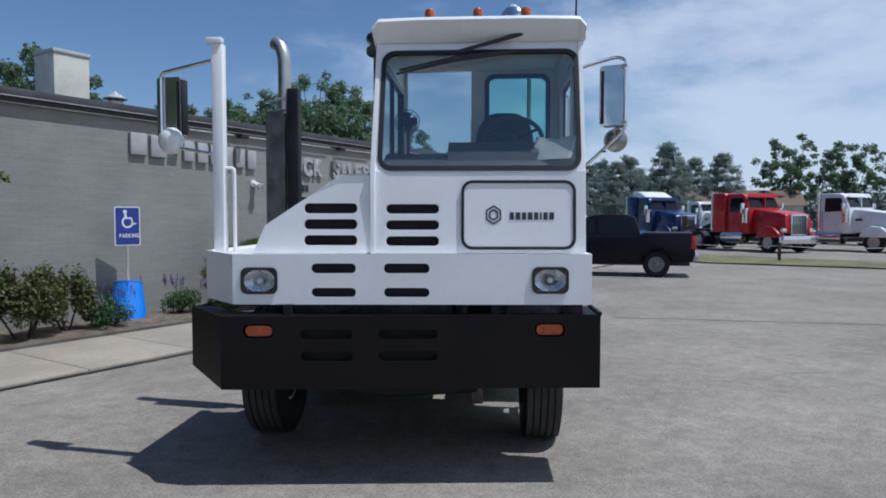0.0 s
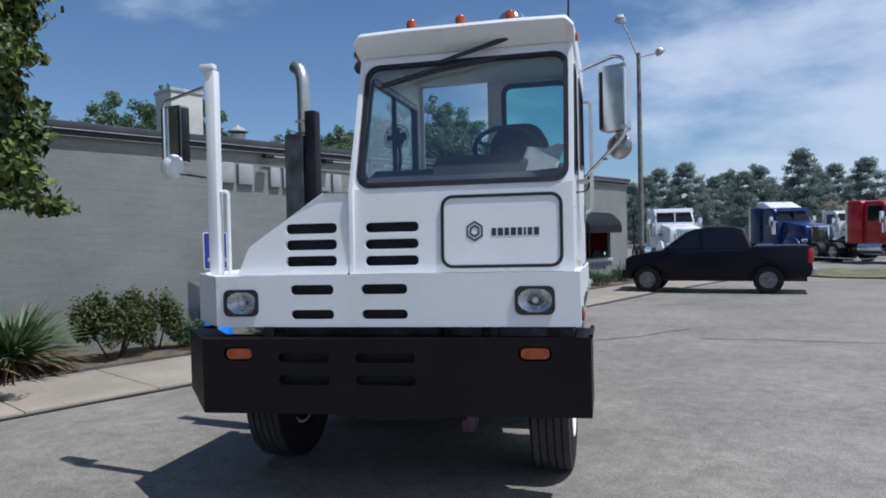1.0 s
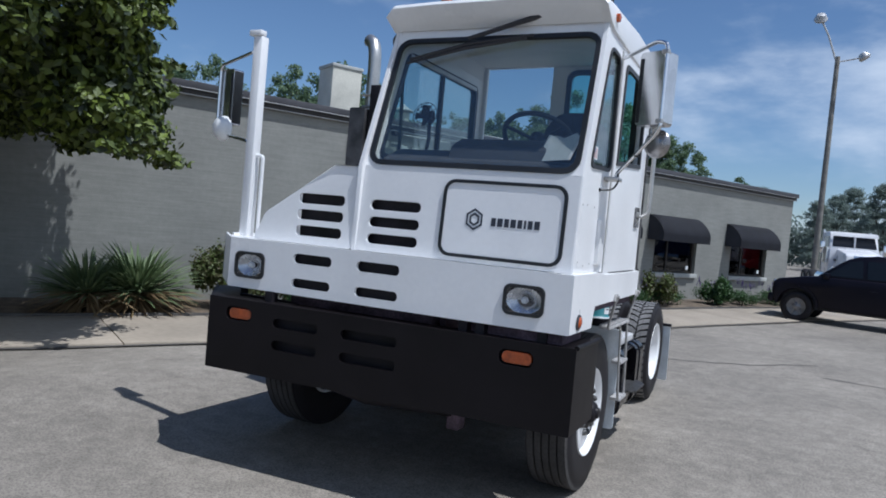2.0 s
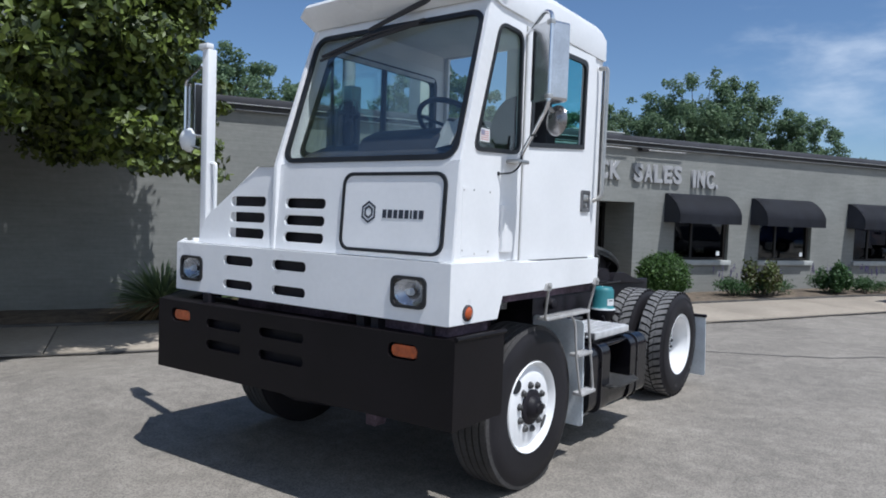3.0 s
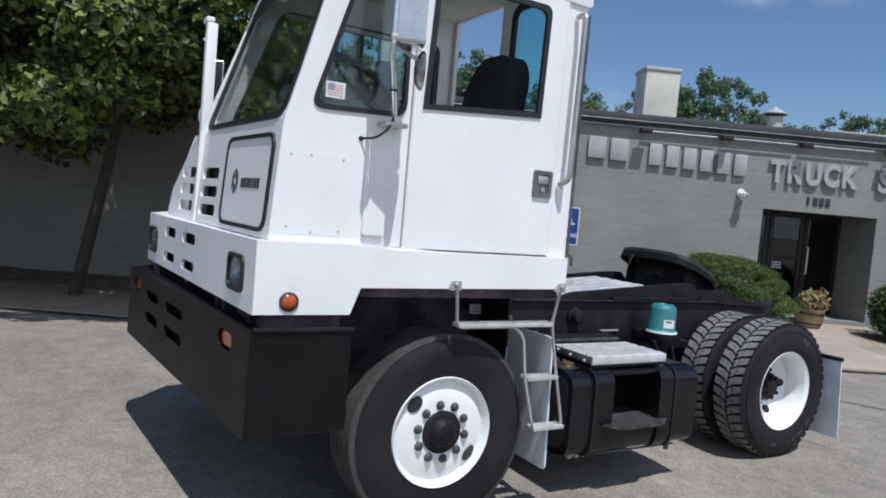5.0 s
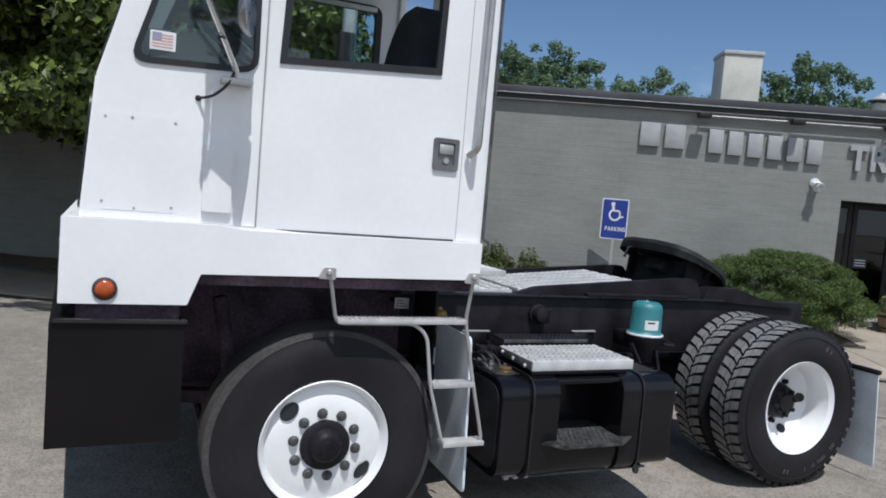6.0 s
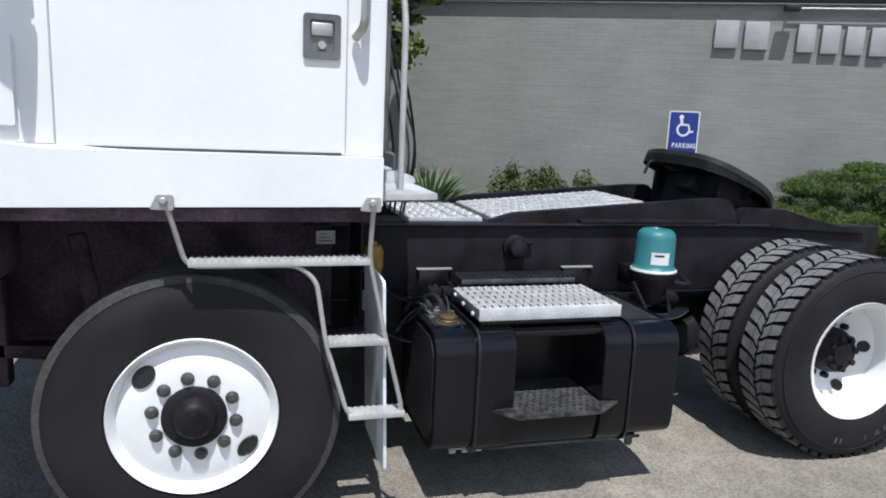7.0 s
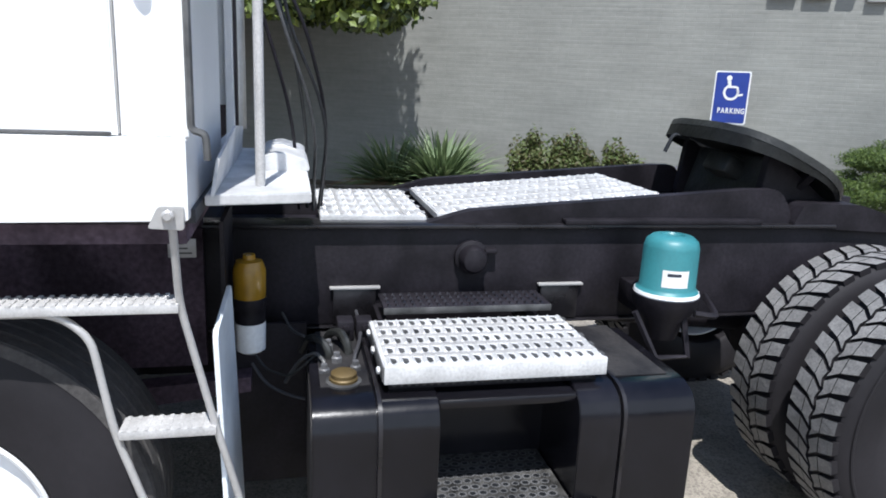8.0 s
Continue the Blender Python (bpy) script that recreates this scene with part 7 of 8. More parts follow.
def pads(n, rx, ry, rz, seed):
    """Flattened sprays over a dome, undercut at the foot."""
    rg = np.random.default_rng(seed)
    out = []
    for i in range(n):
        a, h = rg.random() * 6.283, rg.random() ** 0.8
        w = math.sqrt(max(0.02, 1 - (0.25 + 0.75 * h) ** 2.4)) * (0.55 + 0.45 * rg.random() ** 0.4)
        w = max(w, 0.05) * (0.7 + 0.3 * min(1, h * 3.5))
        q = rg.uniform(0.14, 0.26)
        out.append(((math.cos(a) * rx * w, math.sin(a) * ry * w, 0.25 + (rz - 0.3) * h), (q * 1.15, q, q * 0.42)))
    return out


shrub("juniper", "broad spreading yellow-green juniper by the entrance", WG(11.1, 1.3, 0.05), pads(150, 1.5, 1.02, 1.36, 2) + [((0, 0, 0.62), (1.05, 0.7, 0.5)), ((0.35, 0, 0.5), (0.8, 0.6, 0.42))], 150000, 0.042, LEAF_C, 3, aspect=0.24, shell=0.5)
ball = [((0, 0, 0.55), (0.55, 0.55, 0.49)), ((0.08, 0.04, 0.43), (0.54, 0.52, 0.42)), ((-0.08, -0.04, 0.57), (0.52, 0.54, 0.45))]
shrub("box_ball", "clipped round green bush beside the entrance", WG(14.65, 1.2, 0.08), ball, 12000, 0.06, LEAF_D, 4, shell=0.8)
shrub("rose_bush", "loose reddish-green rose bush in the bed", WG(6.35, 1.2, 0.1), mound(34, 0.72, 0.55, 1.16, 0.14, 5, 0.24), 9800, 0.06, LEAF_ROSE, 6, shell=0.2)
shrub("rose_bush", "loose reddish-green rose bush in the bed", WG(7.1, 1.0, 0.1), mound(26, 0.55, 0.5, 1.06, 0.08, 7, 0.24), 6400, 0.058, LEAF_ROSE, 8, shell=0.2)
shrub("dark_shrub", "thin dark shrub under the windows", WG(17.5, 1.4, 0.1), mound(12, 0.5, 0.45, 0.85, 0.08, 9, 0.36), 2600, 0.09, LEAF_ROSE, 10, shell=0.2)
shrub("dark_shrub", "thin dark shrub under the windows", WG(20.1, 1.4, 0.1), mound(12, 0.6, 0.45, 0.8, 0.08, 11, 0.36), 2600, 0.09, LEAF_LOW, 12, shell=0.2)
for i, (s, o, l) in enumerate(((7.7, 1.2, 0.45), (9.35, 0.8, 0.5), (10.0, 1.2, 0.45), (16.9, 1.2, 0.8), (18.0, 1.3, 0.7), (20.2, 1.2, 0.9), (21.4, 1.35, 0.7), (23.4, 1.2, 0.9), (24.8, 1.2, 0.8))):
    shrub("perennial_clump", "low green perennials with faded violet spikes", WG(s, o, 0.08), mound(10, l, 0.45, 0.42, 0.05, 30 + i, 0.4), 2200, 0.06, LEAF_LOW, 60 + i, "plant", 0.4, 0.2)
    rg = np.random.default_rng(90 + i)
    tops = [((float(rg.normal(0, l * 0.5)), float(rg.normal(0.1, 0.2)), 0.45 + 0.2 * float(rg.random())), (0.02, 0.02, 0.12)) for _ in range(16)]
    fl_ = tagged(part("flower_spikes", leaf_cloud(tops, 700, 0.025, rg, shell=0.1), VIOLET, m=WG(s, o, 0.1), smooth=False), "faded violet flower spikes", "plant", kind="stuff")


def yucca(m, R, n, seed):
    """Rosette of stiff blades over a skirt of dry ones."""
    rg = random.Random(seed)
    t = thing("yucca", "spiky green yucca with dry brown lower leaves", "plant", m)
    for nm, k, matl, lo, hi, base in (("leaf_rosette", n, BLADE, 6, 66, 0.22), ("dry_skirt", n // 2, DRY, -40, 12, 0.28)):
        V, F = [], []
        for _ in range(k):
            a, el, L = rg.uniform(0, 6.283), radians(rg.uniform(lo, hi)), R * rg.uniform(0.7, 1.1)
            d = Vector((math.cos(a) * math.cos(el), math.sin(a) * math.cos(el), math.sin(el)))
            sd = Vector((-math.sin(a), math.cos(a), 0)) * rg.uniform(0.017, 0.027)
            up = sd.cross(d).normalized() * 0.008
            o = Vector((0, 0, base))
            q = len(V)
            for tt, ww in ((0.06, 0.7), (0.4, 1.0), (0.75, 0.75)):
                p = o + d * L * tt - Vector((0, 0, 0.12 * L * tt * tt))
                V += [tuple(p - sd * ww), tuple(p - up), tuple(p + sd * ww)]
            p = o + d * L - Vector((0, 0, 0.16 * L))
            V.append(tuple(p))
            for r in (0, 3):
                F += [(q + r, q + r + 1, q + r + 4, q + r + 3), (q + r + 1, q + r + 2, q + r + 5, q + r + 4)]
            F += [(q + 6, q + 7, q + 9), (q + 7, q + 8, q + 9)]
        tagged(part(nm, (V, [], F), matl, t), kind="stuff")
    part("stem", tube([(0, 0, -0.05), (0, 0, 0.3)], 0.06, 8), BARK, t)
    return t


yucca(WG(4.85, 1.4, 0.05), 1.08, 420, 1)
yucca(WG(4.15, 1.45, 0.05), 0.95, 240, 2)

# half-barrel planter in the porch
WOODB = mat("weathered_barrel", (0.22, 0.16, 0.1), 0.85, var=0.25, scale=6, bump=0.4, bscale=40)
bp_ = thing("barrel_planter", "half-barrel planter with mixed pale flowers", "planter", W(13.35, 0.45, 0.04))
part("barrel", lathe([(0, 0.0), (0.2, 0.0), (0.245, 0.16), (0.26, 0.34), (0.245, 0.345), (0.23, 0.3), (0, 0.3)], 20), WOODB, bp_)
for z, r in ((0.06, 0.222), (0.25, 0.258)):
    part("hoop", lathe([(r, z), (r + 0.006, z), (r + 0.01, z + 0.03), (r + 0.004, z + 0.03)], 20, closed=True), DOORFRAME, bp_)
tagged(part("flower_mass", leaf_cloud(mound(10, 0.36, 0.36, 0.4, 0.3, 77, 0.4), 1500, 0.07, np.random.default_rng(5), shell=0.2), BLOOM, bp_, smooth=False), kind="stuff")
part("greenery", leaf_cloud(mound(10, 0.33, 0.33, 0.34, 0.28, 78, 0.4), 1200, 0.07, np.random.default_rng(6), shell=0.2), LEAF_LOW, bp_, smooth=False)

# ---- vehicles ----
def paint(name, col, rough=0.3):
    return mat(name, col, rough, var=0.06, scale=1.5, coat=0.15, fine=0.02, spec=0.35)


PK_BLACK = mat("black_car_paint", (0.006, 0.005, 0.011), 0.4, var=0.06, scale=1.5, fine=0.02, spec=0.22)
RED_PAINT = paint("red_truck_paint", (0.42, 0.012, 0.02))
BLUE_PAINT = paint("blue_truck_paint", (0.012, 0.03, 0.12))
TRUCK_WHITE = paint("white_truck_paint", (0.75, 0.75, 0.76))
DARK_RIM = mat("worn_alloy_rim", (0.2, 0.2, 0.21), 0.35, metal=0.8, var=0.15)
DARK_GLASS = mat("dark_vehicle_glass", (0.012, 0.014, 0.018), 0.08, var=0.1, spec=0.3)


def road_wheel(parent, x, y, r, w, side, rimmat=None):
    M = Matrix.Translation((x, y, r)) @ Matrix.Rotation(radians(-90 * side), 4, "X")
    wh = part("wheel", lathe(tyre_profile(w, r, r * 0.6), 28, M, closed=True), RUBBER, parent)
    b = lathe([(r * 0.62, w * 0.44), (r * 0.6, w * 0.3), (r * 0.3, w * 0.24), (r * 0.16, w * 0.42), (0, w * 0.44)], 20, M)
    for k in range(6):
        q = box(r * 0.12, r * 0.6, -r * 0.07, r * 0.07, w * 0.3, w * 0.42)
        join(b, q, M @ Matrix.Rotation(radians(60 * k), 4, "Z"))
    part("rim", b, rimmat or STEEL, wh)
    return wh


def body_shell(profile, half, tumble, seg_z, bev=0.04):
    """Side outline extruded across the car, drawn in towards the roof."""
    b = bmesh.new()
    rows = []
    for yy in (-1, 1):
        rows.append([b.verts.new((x, yy * (half - max(0, z - seg_z) * tumble), z)) for x, z in profile])
    n = len(profile)
    b.faces.new(rows[0])
    b.faces.new(list(reversed(rows[1])))
    for i in range(n):
        j = (i + 1) % n
        b.faces.new((rows[0][i], rows[0][j], rows[1][j], rows[1][i]))
    sharp(b, bev, 2, 30)
    return b


def arch(cx, r, z0, n=6):
    return [(cx - r * math.cos(math.pi * k / n), z0 + r * math.sin(math.pi * k / n)) for k in range(n + 1)]


def pickup(m):
    t = thing("pickup_truck", "black crew-cab pickup parked across the lot", "car", m)
    prof = [(2.2, 0.5), (2.27, 0.75), (2.25, 0.98), (2.14, 1.10), (1.5, 1.22), (1.2, 1.25), (-1.15, 1.25), (-1.25, 1.33), (-2.68, 1.34), (-2.73, 0.7), (-2.66, 0.48)]
    prof += [(x, z) for x, z in arch(-1.63, 0.47, 0.42)] + [(0, 0.40)] + [(x, z) for x, z in arch(1.63, 0.47, 0.42)]
    part("body", body_shell(prof, 0.93, 0.05, 1.0), PK_BLACK, t)
    cab = [(1.25, 1.22), (0.55, 1.76), (0.32, 1.85), (-0.1, 1.91), (-0.75, 1.89), (-1.0, 1.82), (-1.2, 1.22)]
    part("cab", body_shell(cab, 0.86, 0.16, 1.2, 0.05), PK_BLACK, t)
    for s in (-1, 1):
        for gl in ([(1.02, 1.3), (0.48, 1.71), (0.2, 1.76), (0.16, 1.3)], [(0.06, 1.3), (0.1, 1.76), (-0.8, 1.74), (-1.0, 1.3)]):
            part("side_window", plate([rounded(gl, 0.04)], lambda u, v, w: (u, s * (0.868 - (v - 1.2) * 0.16 - w), v), 0.01), DARK_GLASS, t)
        for xc in (1.63, -1.63):
            part("wheel_flare", plate([arch(xc, 0.53, 0.42, 12) + arch(xc, 0.47, 0.42, 12)[::-1]], lambda u, v, w: (u, s * (0.955 - w), v), 0.04), PK_BLACK, t)
        part("mirror", box(0.9, 1.05, s * 0.9 - 0.08, s * 0.9 + 0.08, 1.2, 1.36, 0.03), PK_BLACK, t)
        part("tail_lamp", box(-2.75, -2.61, s * 0.80 - 0.1, s * 0.80 + 0.14, 0.86, 1.24, 0.02), RED_LENS, t)
        part("headlamp", box(2.1, 2.27, s * 0.72 - 0.16, s * 0.72 + 0.16, 0.88, 1.06, 0.03), REFLECTOR, t)
        for x in (1.63, -1.63):
            road_wheel(t, x, s * 0.8, 0.39, 0.26, s, DARK_RIM)
        part("door_handle", box(-0.2, -0.04, s * 0.925 - 0.02, s * 0.925 + 0.02, 0.98, 1.01, 0.008), PK_BLACK, t)
    part("windscreen", plate([[(-0.72, 0.06), (0.72, 0.06), (0.64, 0.78), (-0.64, 0.78)]], lambda u, v, w: (1.23 - v * 0.8 + 0.012, u, 1.235 + v * 0.62 + w), 0.01), DARK_GLASS, t)
    part("bed_well", box(-2.58, -1.3, -0.78, 0.78, 1.25, 1.345), DARKPLASTIC, t)
    part("underbody", box(-2.6, 2.1, -0.62, 0.62, 0.34, 1.05), DARKPLASTIC, t)
    part("rear_bumper", box(-2.84, -2.68, -0.9, 0.9, 0.52, 0.7, 0.04), STEEL, t)
    part("front_bumper", box(2.2, 2.37, -0.9, 0.9, 0.45, 0.68, 0.05), PK_BLACK, t)
    return t


fr_w, rr_w = Vector((2.85, 22.2, 0)), Vector((5.88, 21.55, 0))
mid_ = (fr_w + rr_w) / 2
pickup(Matrix.Translation(mid_) @ Matrix.Rotation(math.atan2((fr_w - rr_w).y, (fr_w - rr_w).x), 4, "Z") @ Matrix.Scale(0.95, 4))


def dark_car(m, label, material):
    t = thing("parked_car", label, "car", m)
    prof = [(2.3, 0.4), (2.36, 0.6), (2.2, 0.82), (1.1, 0.98), (-1.7, 1.0), (-2.25, 0.95), (-2.34, 0.6), (-2.26, 0.35)]
    prof += arch(-1.38, 0.38, 0.34) + arch(1.38, 0.38, 0.34)
    part("body", body_shell(prof, 0.9, 0.05, 0.9), material, t)
    part("cabin", body_shell([(1.2, 0.97), (0.5, 1.42), (-0.9, 1.45), (-1.9, 0.99)], 0.8, 0.2, 0.97, 0.06), DARK_GLASS, t)
    part("roof", body_shell([(0.45, 1.41), (0.4, 1.46), (-0.85, 1.48), (-0.9, 1.43)], 0.72, 0.2, 1.4, 0.02), material, t)
    for s in (-1, 1):
        for x in (1.38, -1.38):
            road_wheel(t, x, s * 0.78, 0.33, 0.22, s)
        part("headlamp", box(2.1, 2.3, s * 0.66 - 0.15, s * 0.66 + 0.15, 0.62, 0.75, 0.03), REFLECTOR, t)
        part("tail_lamp", box(-2.33, -2.2, s * 0.68 - 0.14, s * 0.68 + 0.14, 0.7, 0.86, 0.03), RED_LENS, t)
    return t


dark_car(pose(11.0, 12.9, 0, 0, 0, 172), "dark car parked at the edge of the lot", PK_BLACK)


def semi(m, material, label, sleeper=True, roof_mat=None, flatbed=False):
    """Conventional tractor unit with a long hood."""
    t = thing("semi_truck", label, "truck", m, group="parked tractor units")
    hood = [(1.2, 0.95), (3.25, 0.95), (3.3, 1.25), (3.2, 1.85), (2.9, 1.95), (1.2, 2.15)]
    part("hood", body_shell(hood, 0.86, 0.12, 1.2, 0.08), material, t)
    part("cab", body_shell([(1.2, 0.9), (1.2, 2.15), (0.85, 2.85), (0.6, 2.95), (-0.35, 2.95), (-0.35, 0.9)], 1.05, 0.06, 1.8, 0.06), material, t)
    if sleeper:
        part("sleeper", body_shell([(-0.37, 0.95), (-0.37, 2.9), (-0.5, 3.0), (-1.2, 3.02), (-1.3, 2.94), (-1.3, 0.95)], 1.12, 0.03, 2.2, 0.08), material, t)
    if roof_mat:
        part("roof_fairing", body_shell([(0.7, 2.9), (-0.2, 3.3), (-0.9, 3.35), (-0.9, 2.96)], 0.98, 0.1, 2.9, 0.08), roof_mat or material, t)
    part("windscreen", plate([[(-0.92, 0.08), (0.92, 0.08), (0.86, 0.66), (-0.86, 0.66)]], lambda u, v, w: (1.205 - v * 0.45 + 0.015, u, 2.17 + v * 0.88 + w), 0.02), DARK_GLASS, t)
    for s in (-1, 1):
        part("side_window", plate([rounded([(0.95, 2.05), (0.75, 2.72), (-0.1, 2.72), (-0.1, 2.0)], 0.06)], lambda u, v, w: (u, s * (1.06 - max(0, v - 1.8) * 0.06 - w), v), 0.02), DARK_GLASS, t)
        part("fender", body_shell([(1.75, 0.75), (1.95, 1.15), (2.35, 1.3), (2.8, 1.25), (3.2, 0.95), (3.2, 0.75)], 0.2, 0.1, 1.0, 0.05), material, t, m=Matrix.Translation((0, s * 0.98, 0)))
        road_wheel(t, 2.45, s * 0.98, 0.5, 0.28, s, STEEL)
        for x in (-2.3, -3.6):
            road_wheel(t, x, s * 0.92, 0.5, 0.5, s, STEEL)
        part("exhaust_pipe", tube([(-0.45 if not sleeper else -1.42, s * 1.0, 1.0), (-0.45 if not sleeper else -1.42, s * 1.0, 3.05)], 0.08, 12), CHROME, t)
        part("fuel_tank", tube([(-0.6, s * 0.88, 0.72), (0.85, s * 0.88, 0.72)], 0.32, 18), CHROME, t)
        part("headlamp", box(3.12, 3.3, s * 0.86 - 0.16, s * 0.86 + 0.12, 1.0, 1.2, 0.04), REFLECTOR, t)
        part("mirror", box(1.0, 1.1, s * 1.32 - 0.1, s * 1.32 + 0.1, 1.9, 2.45, 0.03), CHROME, t)
    part("sun_visor", plate([[(-0.98, 0), (0.98, 0), (0.94, 0.2), (-0.94, 0.2)]], lambda u, v, w: (1.12 - v * 0.5, u, 2.74 + v * 0.9 + w), 0.02), material, t)
    part("screen_post", box(1.0, 1.2, -0.025, 0.025, 2.2, 2.72), material, t)
    for s in (-1, 1):
        part("door_line", box(-0.2, -0.185, s * 1.052 - 0.006, s * 1.052 + 0.006, 1.0, 2.05), DARKPLASTIC, t)
        part("step_box", box(-0.3, 0.7, s * 1.0 - 0.06, s * 1.0 + 0.06, 0.42, 0.5), GALV, t)
        part("hood_vent", box(1.4, 1.75, s * 0.86 - 0.01, s * 0.86 + 0.01, 1.55, 1.66), DARKPLASTIC, t)
        part("air_cleaner", tube([(1.05, s * 1.12, 1.45), (1.05, s * 1.12, 2.2)], 0.16, 14), CHROME, t)
    gr = box(3.27, 3.34, -0.52, 0.52, 0.86, 1.86, 0.03)
    part("grille", gr, CHROME, t)
    for k in range(9):
        part("grille_slat", box(3.342, 3.355, -0.45 + 0.1 * k, -0.40 + 0.1 * k, 0.92, 1.8), DARKPLASTIC, t)
    part("bumper", box(3.2, 3.5, -1.15, 1.15, 0.45, 0.85, 0.05), CHROME, t)
    part("chassis", box(-4.2, 3.0, -0.43, 0.43, 0.72, 0.95, 0.02), BLACK_FRAME, t)
    part("fifth_wheel", box(-3.4, -2.5, -0.45, 0.45, 0.96, 1.1, 0.04), BLACK_FRAME, t)
    return t


semi(pose(14.55, 38.0, 0, 0, 0, -66), RED_PAINT, "red long-nosed tractor unit parked in a row")
semi(pose(19.3, 38.2, 0, 0, 0, -58), TRUCK_WHITE, "white long-nosed tractor unit parked in a row", sleeper=False)
semi(pose(11.3, 44.5, 0, 0, 0, -68), BLUE_PAINT, "dark blue tractor unit with a pale roof fairing", roof_mat=TRUCK_WHITE)
semi(pose(4.8, 40.2, 0, 0, 0, -80), TRUCK_WHITE, "white tractor unit beside the building", sleeper=False)
semi(pose(17.8, 56.0, 0, 0, 0, -70), TRUCK_WHITE, "white tractor unit in the far row", sleeper=False)
semi(pose(27.0, 36.5, 0, 0, 0, -45), BLUE_PAINT, "dark blue tractor unit in the row", sleeper=True)
rng = random.Random(3)
for i, (x, y, mt_, lab) in enumerate(((14.2, 50, TRUCK_WHITE, "white car parked far off"), (17.5, 49, PK_BLACK, "dark car parked far off"), (9.0, 52, TRUCK_WHITE, "white car parked far off"), (20.5, 48, TRUCK_WHITE, "white car parked far off"), (6.5, 52, PK_BLACK, "dark car parked far off"), (24.0, 46, RED_PAINT, "red car parked far off"))):
    dark_car(pose(x, y, 0, 0, 0, rng.uniform(-70, -40)), lab, mt_)

# grass strip with a low cable fence, light pole
b = plate([[(7.0, 31.0), (9.0, 27.0), (13.9, 24.2), (60.0, 16.0), (60.0, 20.5), (16.0, 27.2), (10.8, 32.4)]], lambda u, v, w: (u, v, 0.06 - w), 0.1)
tagged(part("grass_strip", b, GRASS_SOIL), "thin mown grass strip at the edge of the lot", "grass", kind="structure")
fence = thing("cable_fence", "low posts with a slack cable along the grass strip", "fence")
fp = [(9.2, 30.5), (12.2, 28.2), (15.4, 26.4), (20.0, 24.9), (26.0, 23.4), (33.0, 21.8)]
for x, y in fp:
    part("post", box(x - 0.05, x + 0.05, y - 0.05, y + 0.05, 0, 0.75, 0.01), BARK, fence)
for (x0, y0), (x1, y1) in zip(fp, fp[1:]):
    part("cable", tube([(x0, y0, 0.62), ((x0 + x1) / 2, (y0 + y1) / 2, 0.54), (x1, y1, 0.62)], 0.015, 5), GALV, fence)
lp = thing("light_pole", "tall wooden light pole with two floodlights", "street lamp", pose(3.6, 46, 0))
part("pole", tube([(0, 0, 0), (0.03, 0, 6), (0.05, 0, 12.9)], [0.17, 0.15, 0.12], 12), mat("grey_pole_wood", (0.2, 0.19, 0.17), 0.9, var=0.25, scale=3, bump=0.3, bscale=20), lp)
part("arm", tube([(0, 0, 12.6), (-0.5, -0.2, 14.0), (-0.9, -0.3, 14.8)], 0.05, 8), GALV, lp)
part("lamp_head", lathe([(0.0, 0.35), (0.22, 0.3), (0.36, 0.0), (0.3, -0.1), (0, -0.12)], 18, Matrix.Translation((-1.0, -0.4, 14.9)) @ Matrix.Rotation(radians(40), 4, "X")), GALV, lp)
part("arm", tube([(0, 0, 12.6), (0.6, 0, 12.7), (1.1, 0, 12.8)], 0.04, 8), GALV, lp)
part("lamp_head", lathe([(0.0, 0.3), (0.2, 0.26), (0.32, 0.0), (0.26, -0.1), (0, -0.12)], 18, Matrix.Translation((1.35, -0.1, 12.8)) @ Matrix.Rotation(radians(-35), 4, "Y")), GALV, lp)
up_ = thing("utility_pole", "thin dark wooden pole far off", "pole", pose(31, 52, 0))
part("pole", tube([(0, 0, 0), (0, 0, 8.6)], [0.14, 0.1], 8), BARK, up_)

# far trees
def ragged(seed):
    rg = np.random.default_rng(seed)
    out = []
    for k in range(150):
        z = 1.0 + 10.5 * rg.random() ** 0.9
        w = 3.7 * (1 - (z / 12.6) ** 2.6) * rg.uniform(0.2, 1.0)
        a = rg.random() * 6.283
        out.append(((w * math.cos(a), w * math.sin(a), z), (0.4 + 0.6 * rg.random(), 0.4 + 0.6 * rg.random(), 0.3 + 0.25 * rg.random())))
    return out


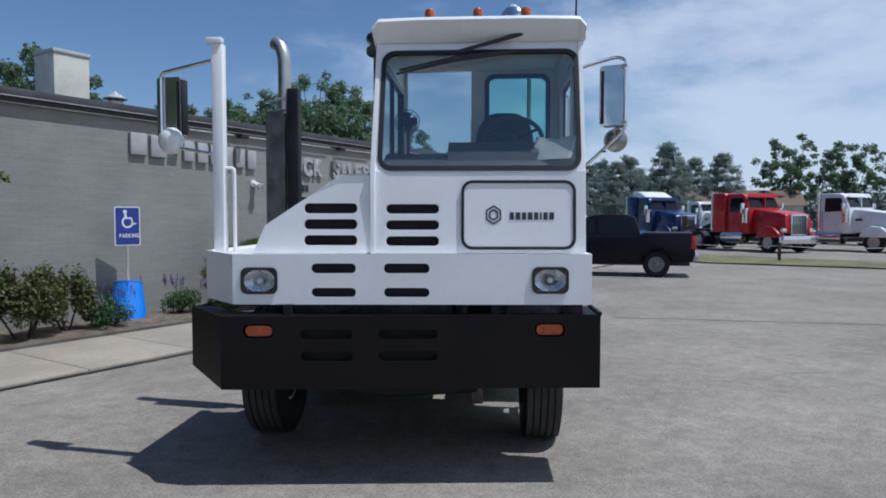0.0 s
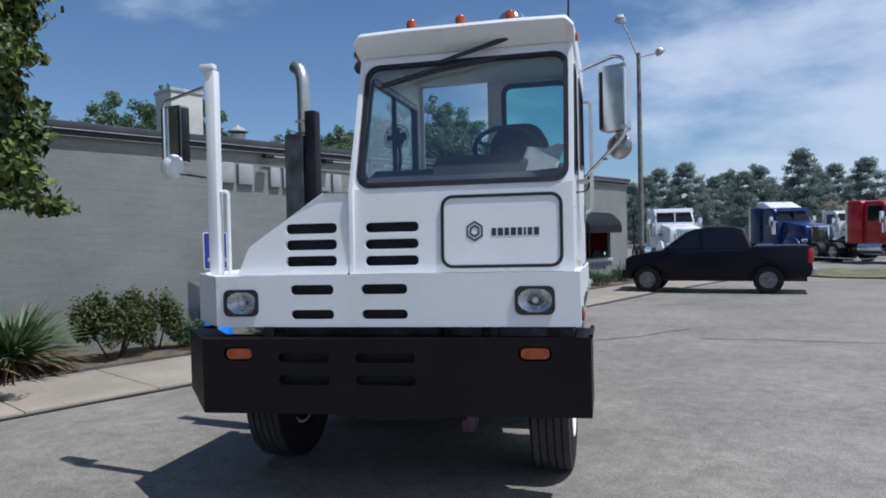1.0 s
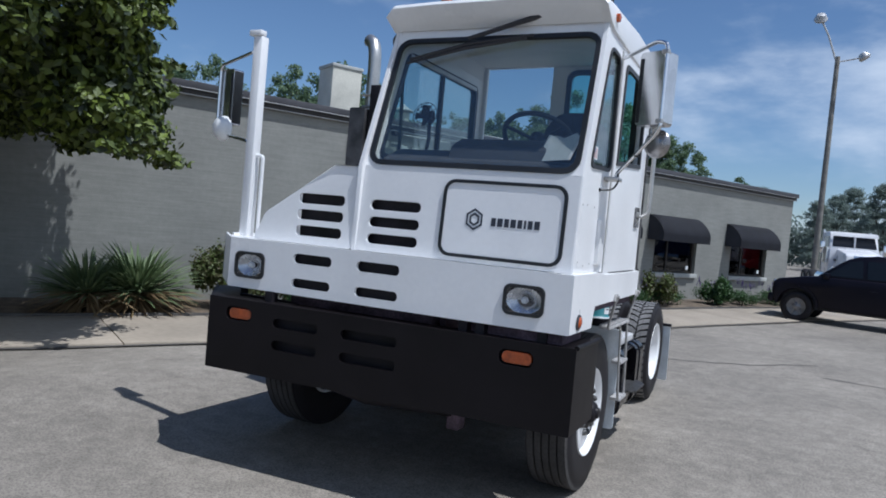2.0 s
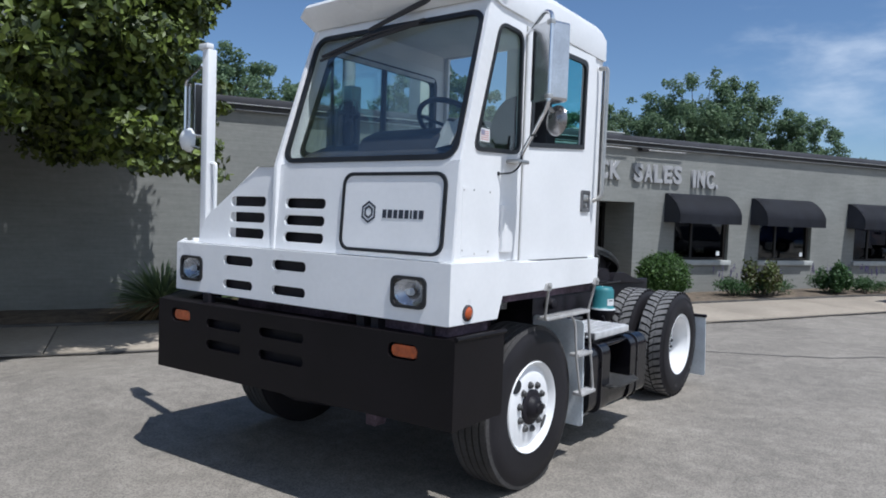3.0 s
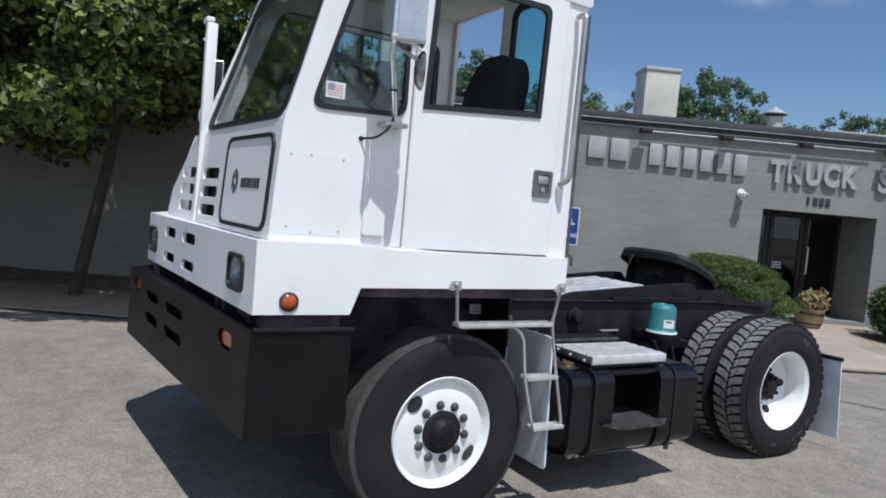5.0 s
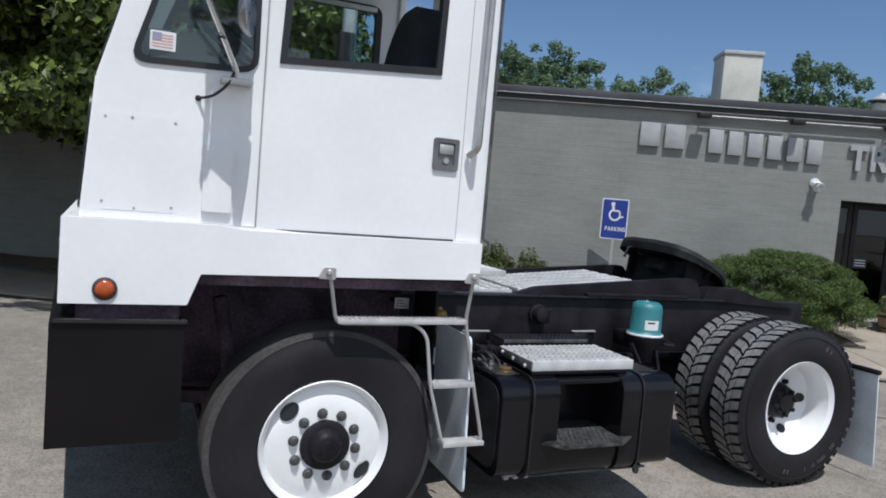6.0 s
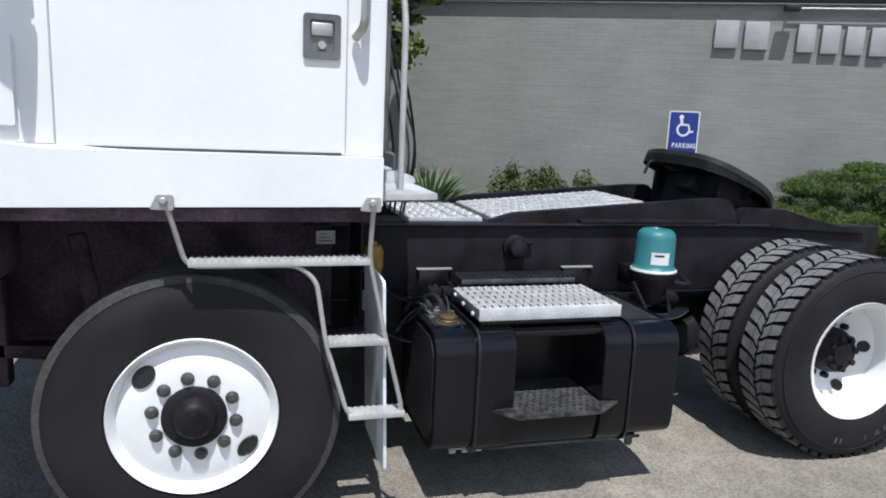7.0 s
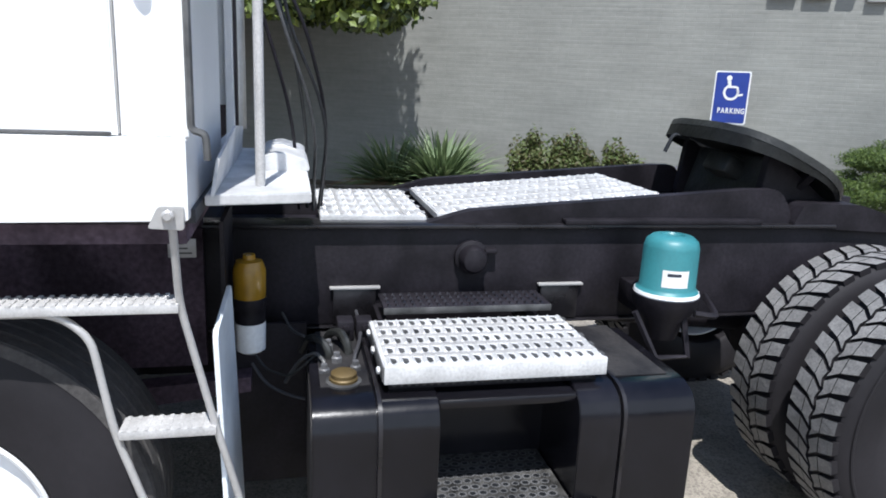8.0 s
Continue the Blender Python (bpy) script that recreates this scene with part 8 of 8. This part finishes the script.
pines = [tree("pine_tree", "ragged pine far behind the parked trucks, coloured pale for haze", pose(0, 100, 0), 12, ragged(170 + j), 15000, 0.3, PINE, 70 + j, 0.2, group="far trees", shell=0.2, aspect=0.35) for j in range(2)]
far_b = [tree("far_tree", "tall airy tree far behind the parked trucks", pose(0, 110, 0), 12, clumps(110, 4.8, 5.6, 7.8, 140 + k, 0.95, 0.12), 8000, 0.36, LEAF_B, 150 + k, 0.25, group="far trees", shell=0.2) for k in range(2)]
rng = random.Random(8)
used = {}
for a, d, kind, sc in [(-2.5 - 1.0 * k, 86 + 7 * (k % 4), "p", 0.66 + 0.24 * ((k * 7) % 5) / 4) for k in range(17)] + [(-18.6, 112, "b", 0.5), (-23.0, 100, "b", 0.95), (-27.0, 98, "b", 0.86), (-30.8, 96, "b", 0.9), (-33, 97, "b", 0.95), (-36.5, 98, "b", 0.9), (-40, 96, "p", 0.9), (-44, 99, "b", 0.95), (1.5, 92, "p", 0.8), (3.5, 86, "b", 0.75), (-19.5, 105, "p", 0.55)]:
    m = pose(0.8 - d * math.sin(radians(a)), 0.6 + d * math.cos(radians(a)), 0, 0, 0, rng.uniform(0, 360))
    pool = pines if kind == "p" else far_b
    k = used.get(kind, 0)
    used[kind] = k + 1
    if k < 2:
        o = pool[k]
        o.matrix_basis = m
    else:
        o = copy_thing(pool[k % 2], m)
    o.scale = (sc, sc, sc)
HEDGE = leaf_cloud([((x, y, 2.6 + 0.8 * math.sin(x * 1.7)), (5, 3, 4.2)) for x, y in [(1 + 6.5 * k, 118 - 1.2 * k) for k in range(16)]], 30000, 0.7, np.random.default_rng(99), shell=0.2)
tagged(part("far_woods", HEDGE, PINE, smooth=False), "low line of distant woods, coloured pale for haze", "woods", kind="stuff")
hs_ = thing("far_house", "low tan building far behind the trucks", "house", pose(33, 92, 0, 0, 0, -12))
part("wall", box(-7, 7, -4, 4, 0, 3.2), BUFF, hs_)
rb = bmesh.new()
vs = [rb.verts.new(p) for p in ((-7.4, -4.4, 3.2), (7.4, -4.4, 3.2), (7.4, 4.4, 3.2), (-7.4, 4.4, 3.2), (-7.4, 0, 5.2), (7.4, 0, 5.2))]
for f in ((0, 1, 5, 4), (2, 3, 4, 5), (0, 4, 3), (1, 2, 5), (0, 3, 2, 1)):
    rb.faces.new([vs[i] for i in f])
part("roof", rb, mat("brown_shingle", (0.16, 0.11, 0.08), 0.9, var=0.2), hs_)


# ---- clouds: thin sheets on a far shell, well below the sun ----
def cloud_mat():
    m = bpy.data.materials.new("cloud_veil")
    m.use_nodes = True
    nt = m.node_tree
    nt.nodes.clear()
    o = nt.nodes.new("ShaderNodeOutputMaterial")
    tc = nt.nodes.new("ShaderNodeTexCoord")
    mp = nt.nodes.new("ShaderNodeMapping")
    mp.inputs["Scale"].default_value = (0.0016, 0.0016, 0.0042)
    nt.links.new(tc.outputs["Object"], mp.inputs["Vector"])
    n1 = nt.nodes.new("ShaderNodeTexNoise")
    n1.inputs["Scale"].default_value, n1.inputs["Detail"].default_value, n1.inputs["Roughness"].default_value = 1.0, 9, 0.58
    nt.links.new(mp.outputs[0], n1.inputs["Vector"])
    # more veil towards the right-hand side of the lot
    sp = nt.nodes.new("ShaderNodeSeparateXYZ")
    nt.links.new(tc.outputs["Object"], sp.inputs[0])
    side = nt.nodes.new("ShaderNodeMapRange")
    side.inputs["From Min"].default_value, side.inputs["From Max"].default_value = -600, 1400
    side.inputs["To Min"].default_value, side.inputs["To Max"].default_value = -0.08, 0.42
    nt.links.new(sp.outputs["X"], side.inputs["Value"])
    low = nt.nodes.new("ShaderNodeMapRange")
    low.inputs["From Min"].default_value, low.inputs["From Max"].default_value = 0, 700
    low.inputs["To Min"].default_value, low.inputs["To Max"].default_value = 0.08, -0.03
    nt.links.new(sp.outputs["Z"], low.inputs["Value"])
    s1 = nt.nodes.new("ShaderNodeMath")
    nt.links.new(n1.outputs["Fac"], s1.inputs[0])
    nt.links.new(side.outputs[0], s1.inputs[1])
    s2 = nt.nodes.new("ShaderNodeMath")
    nt.links.new(s1.outputs[0], s2.inputs[0])
    nt.links.new(low.outputs[0], s2.inputs[1])
    al = nt.nodes.new("ShaderNodeMapRange")
    al.interpolation_type = "SMOOTHSTEP"
    al.inputs["From Min"].default_value, al.inputs["From Max"].default_value = 0.5, 0.78
    al.inputs["To Max"].default_value = 0.85
    nt.links.new(s2.outputs[0], al.inputs["Value"])
    em = nt.nodes.new("ShaderNodeEmission")
    em.inputs["Color"].default_value, em.inputs["Strength"].default_value = (0.79, 0.87, 0.97, 1), 0.84
    tr_ = nt.nodes.new("ShaderNodeBsdfTransparent")
    mx = nt.nodes.new("ShaderNodeMixShader")
    nt.links.new(al.outputs[0], mx.inputs[0])
    nt.links.new(tr_.outputs[0], mx.inputs[1])
    nt.links.new(em.outputs[0], mx.inputs[2])
    nt.links.new(mx.outputs[0], o.inputs[0])
    return m


R = 1700
V, F = [], []
NA, NE = 64, 10
for j in range(NE + 1):
    e = radians(-0.5 + 44 * j / NE)
    for i in range(NA):
        a = 2 * math.pi * i / NA
        V.append((R * math.cos(e) * math.cos(a), R * math.cos(e) * math.sin(a), R * math.sin(e)))
for j in range(NE):
    for i in range(NA):
        F.append((j * NA + i, j * NA + (i + 1) % NA, (j + 1) * NA + (i + 1) % NA, (j + 1) * NA + i))
tagged(part("backdrop", (V, [], F), cloud_mat()), "thin white clouds in a blue sky", "sky", kind="structure")
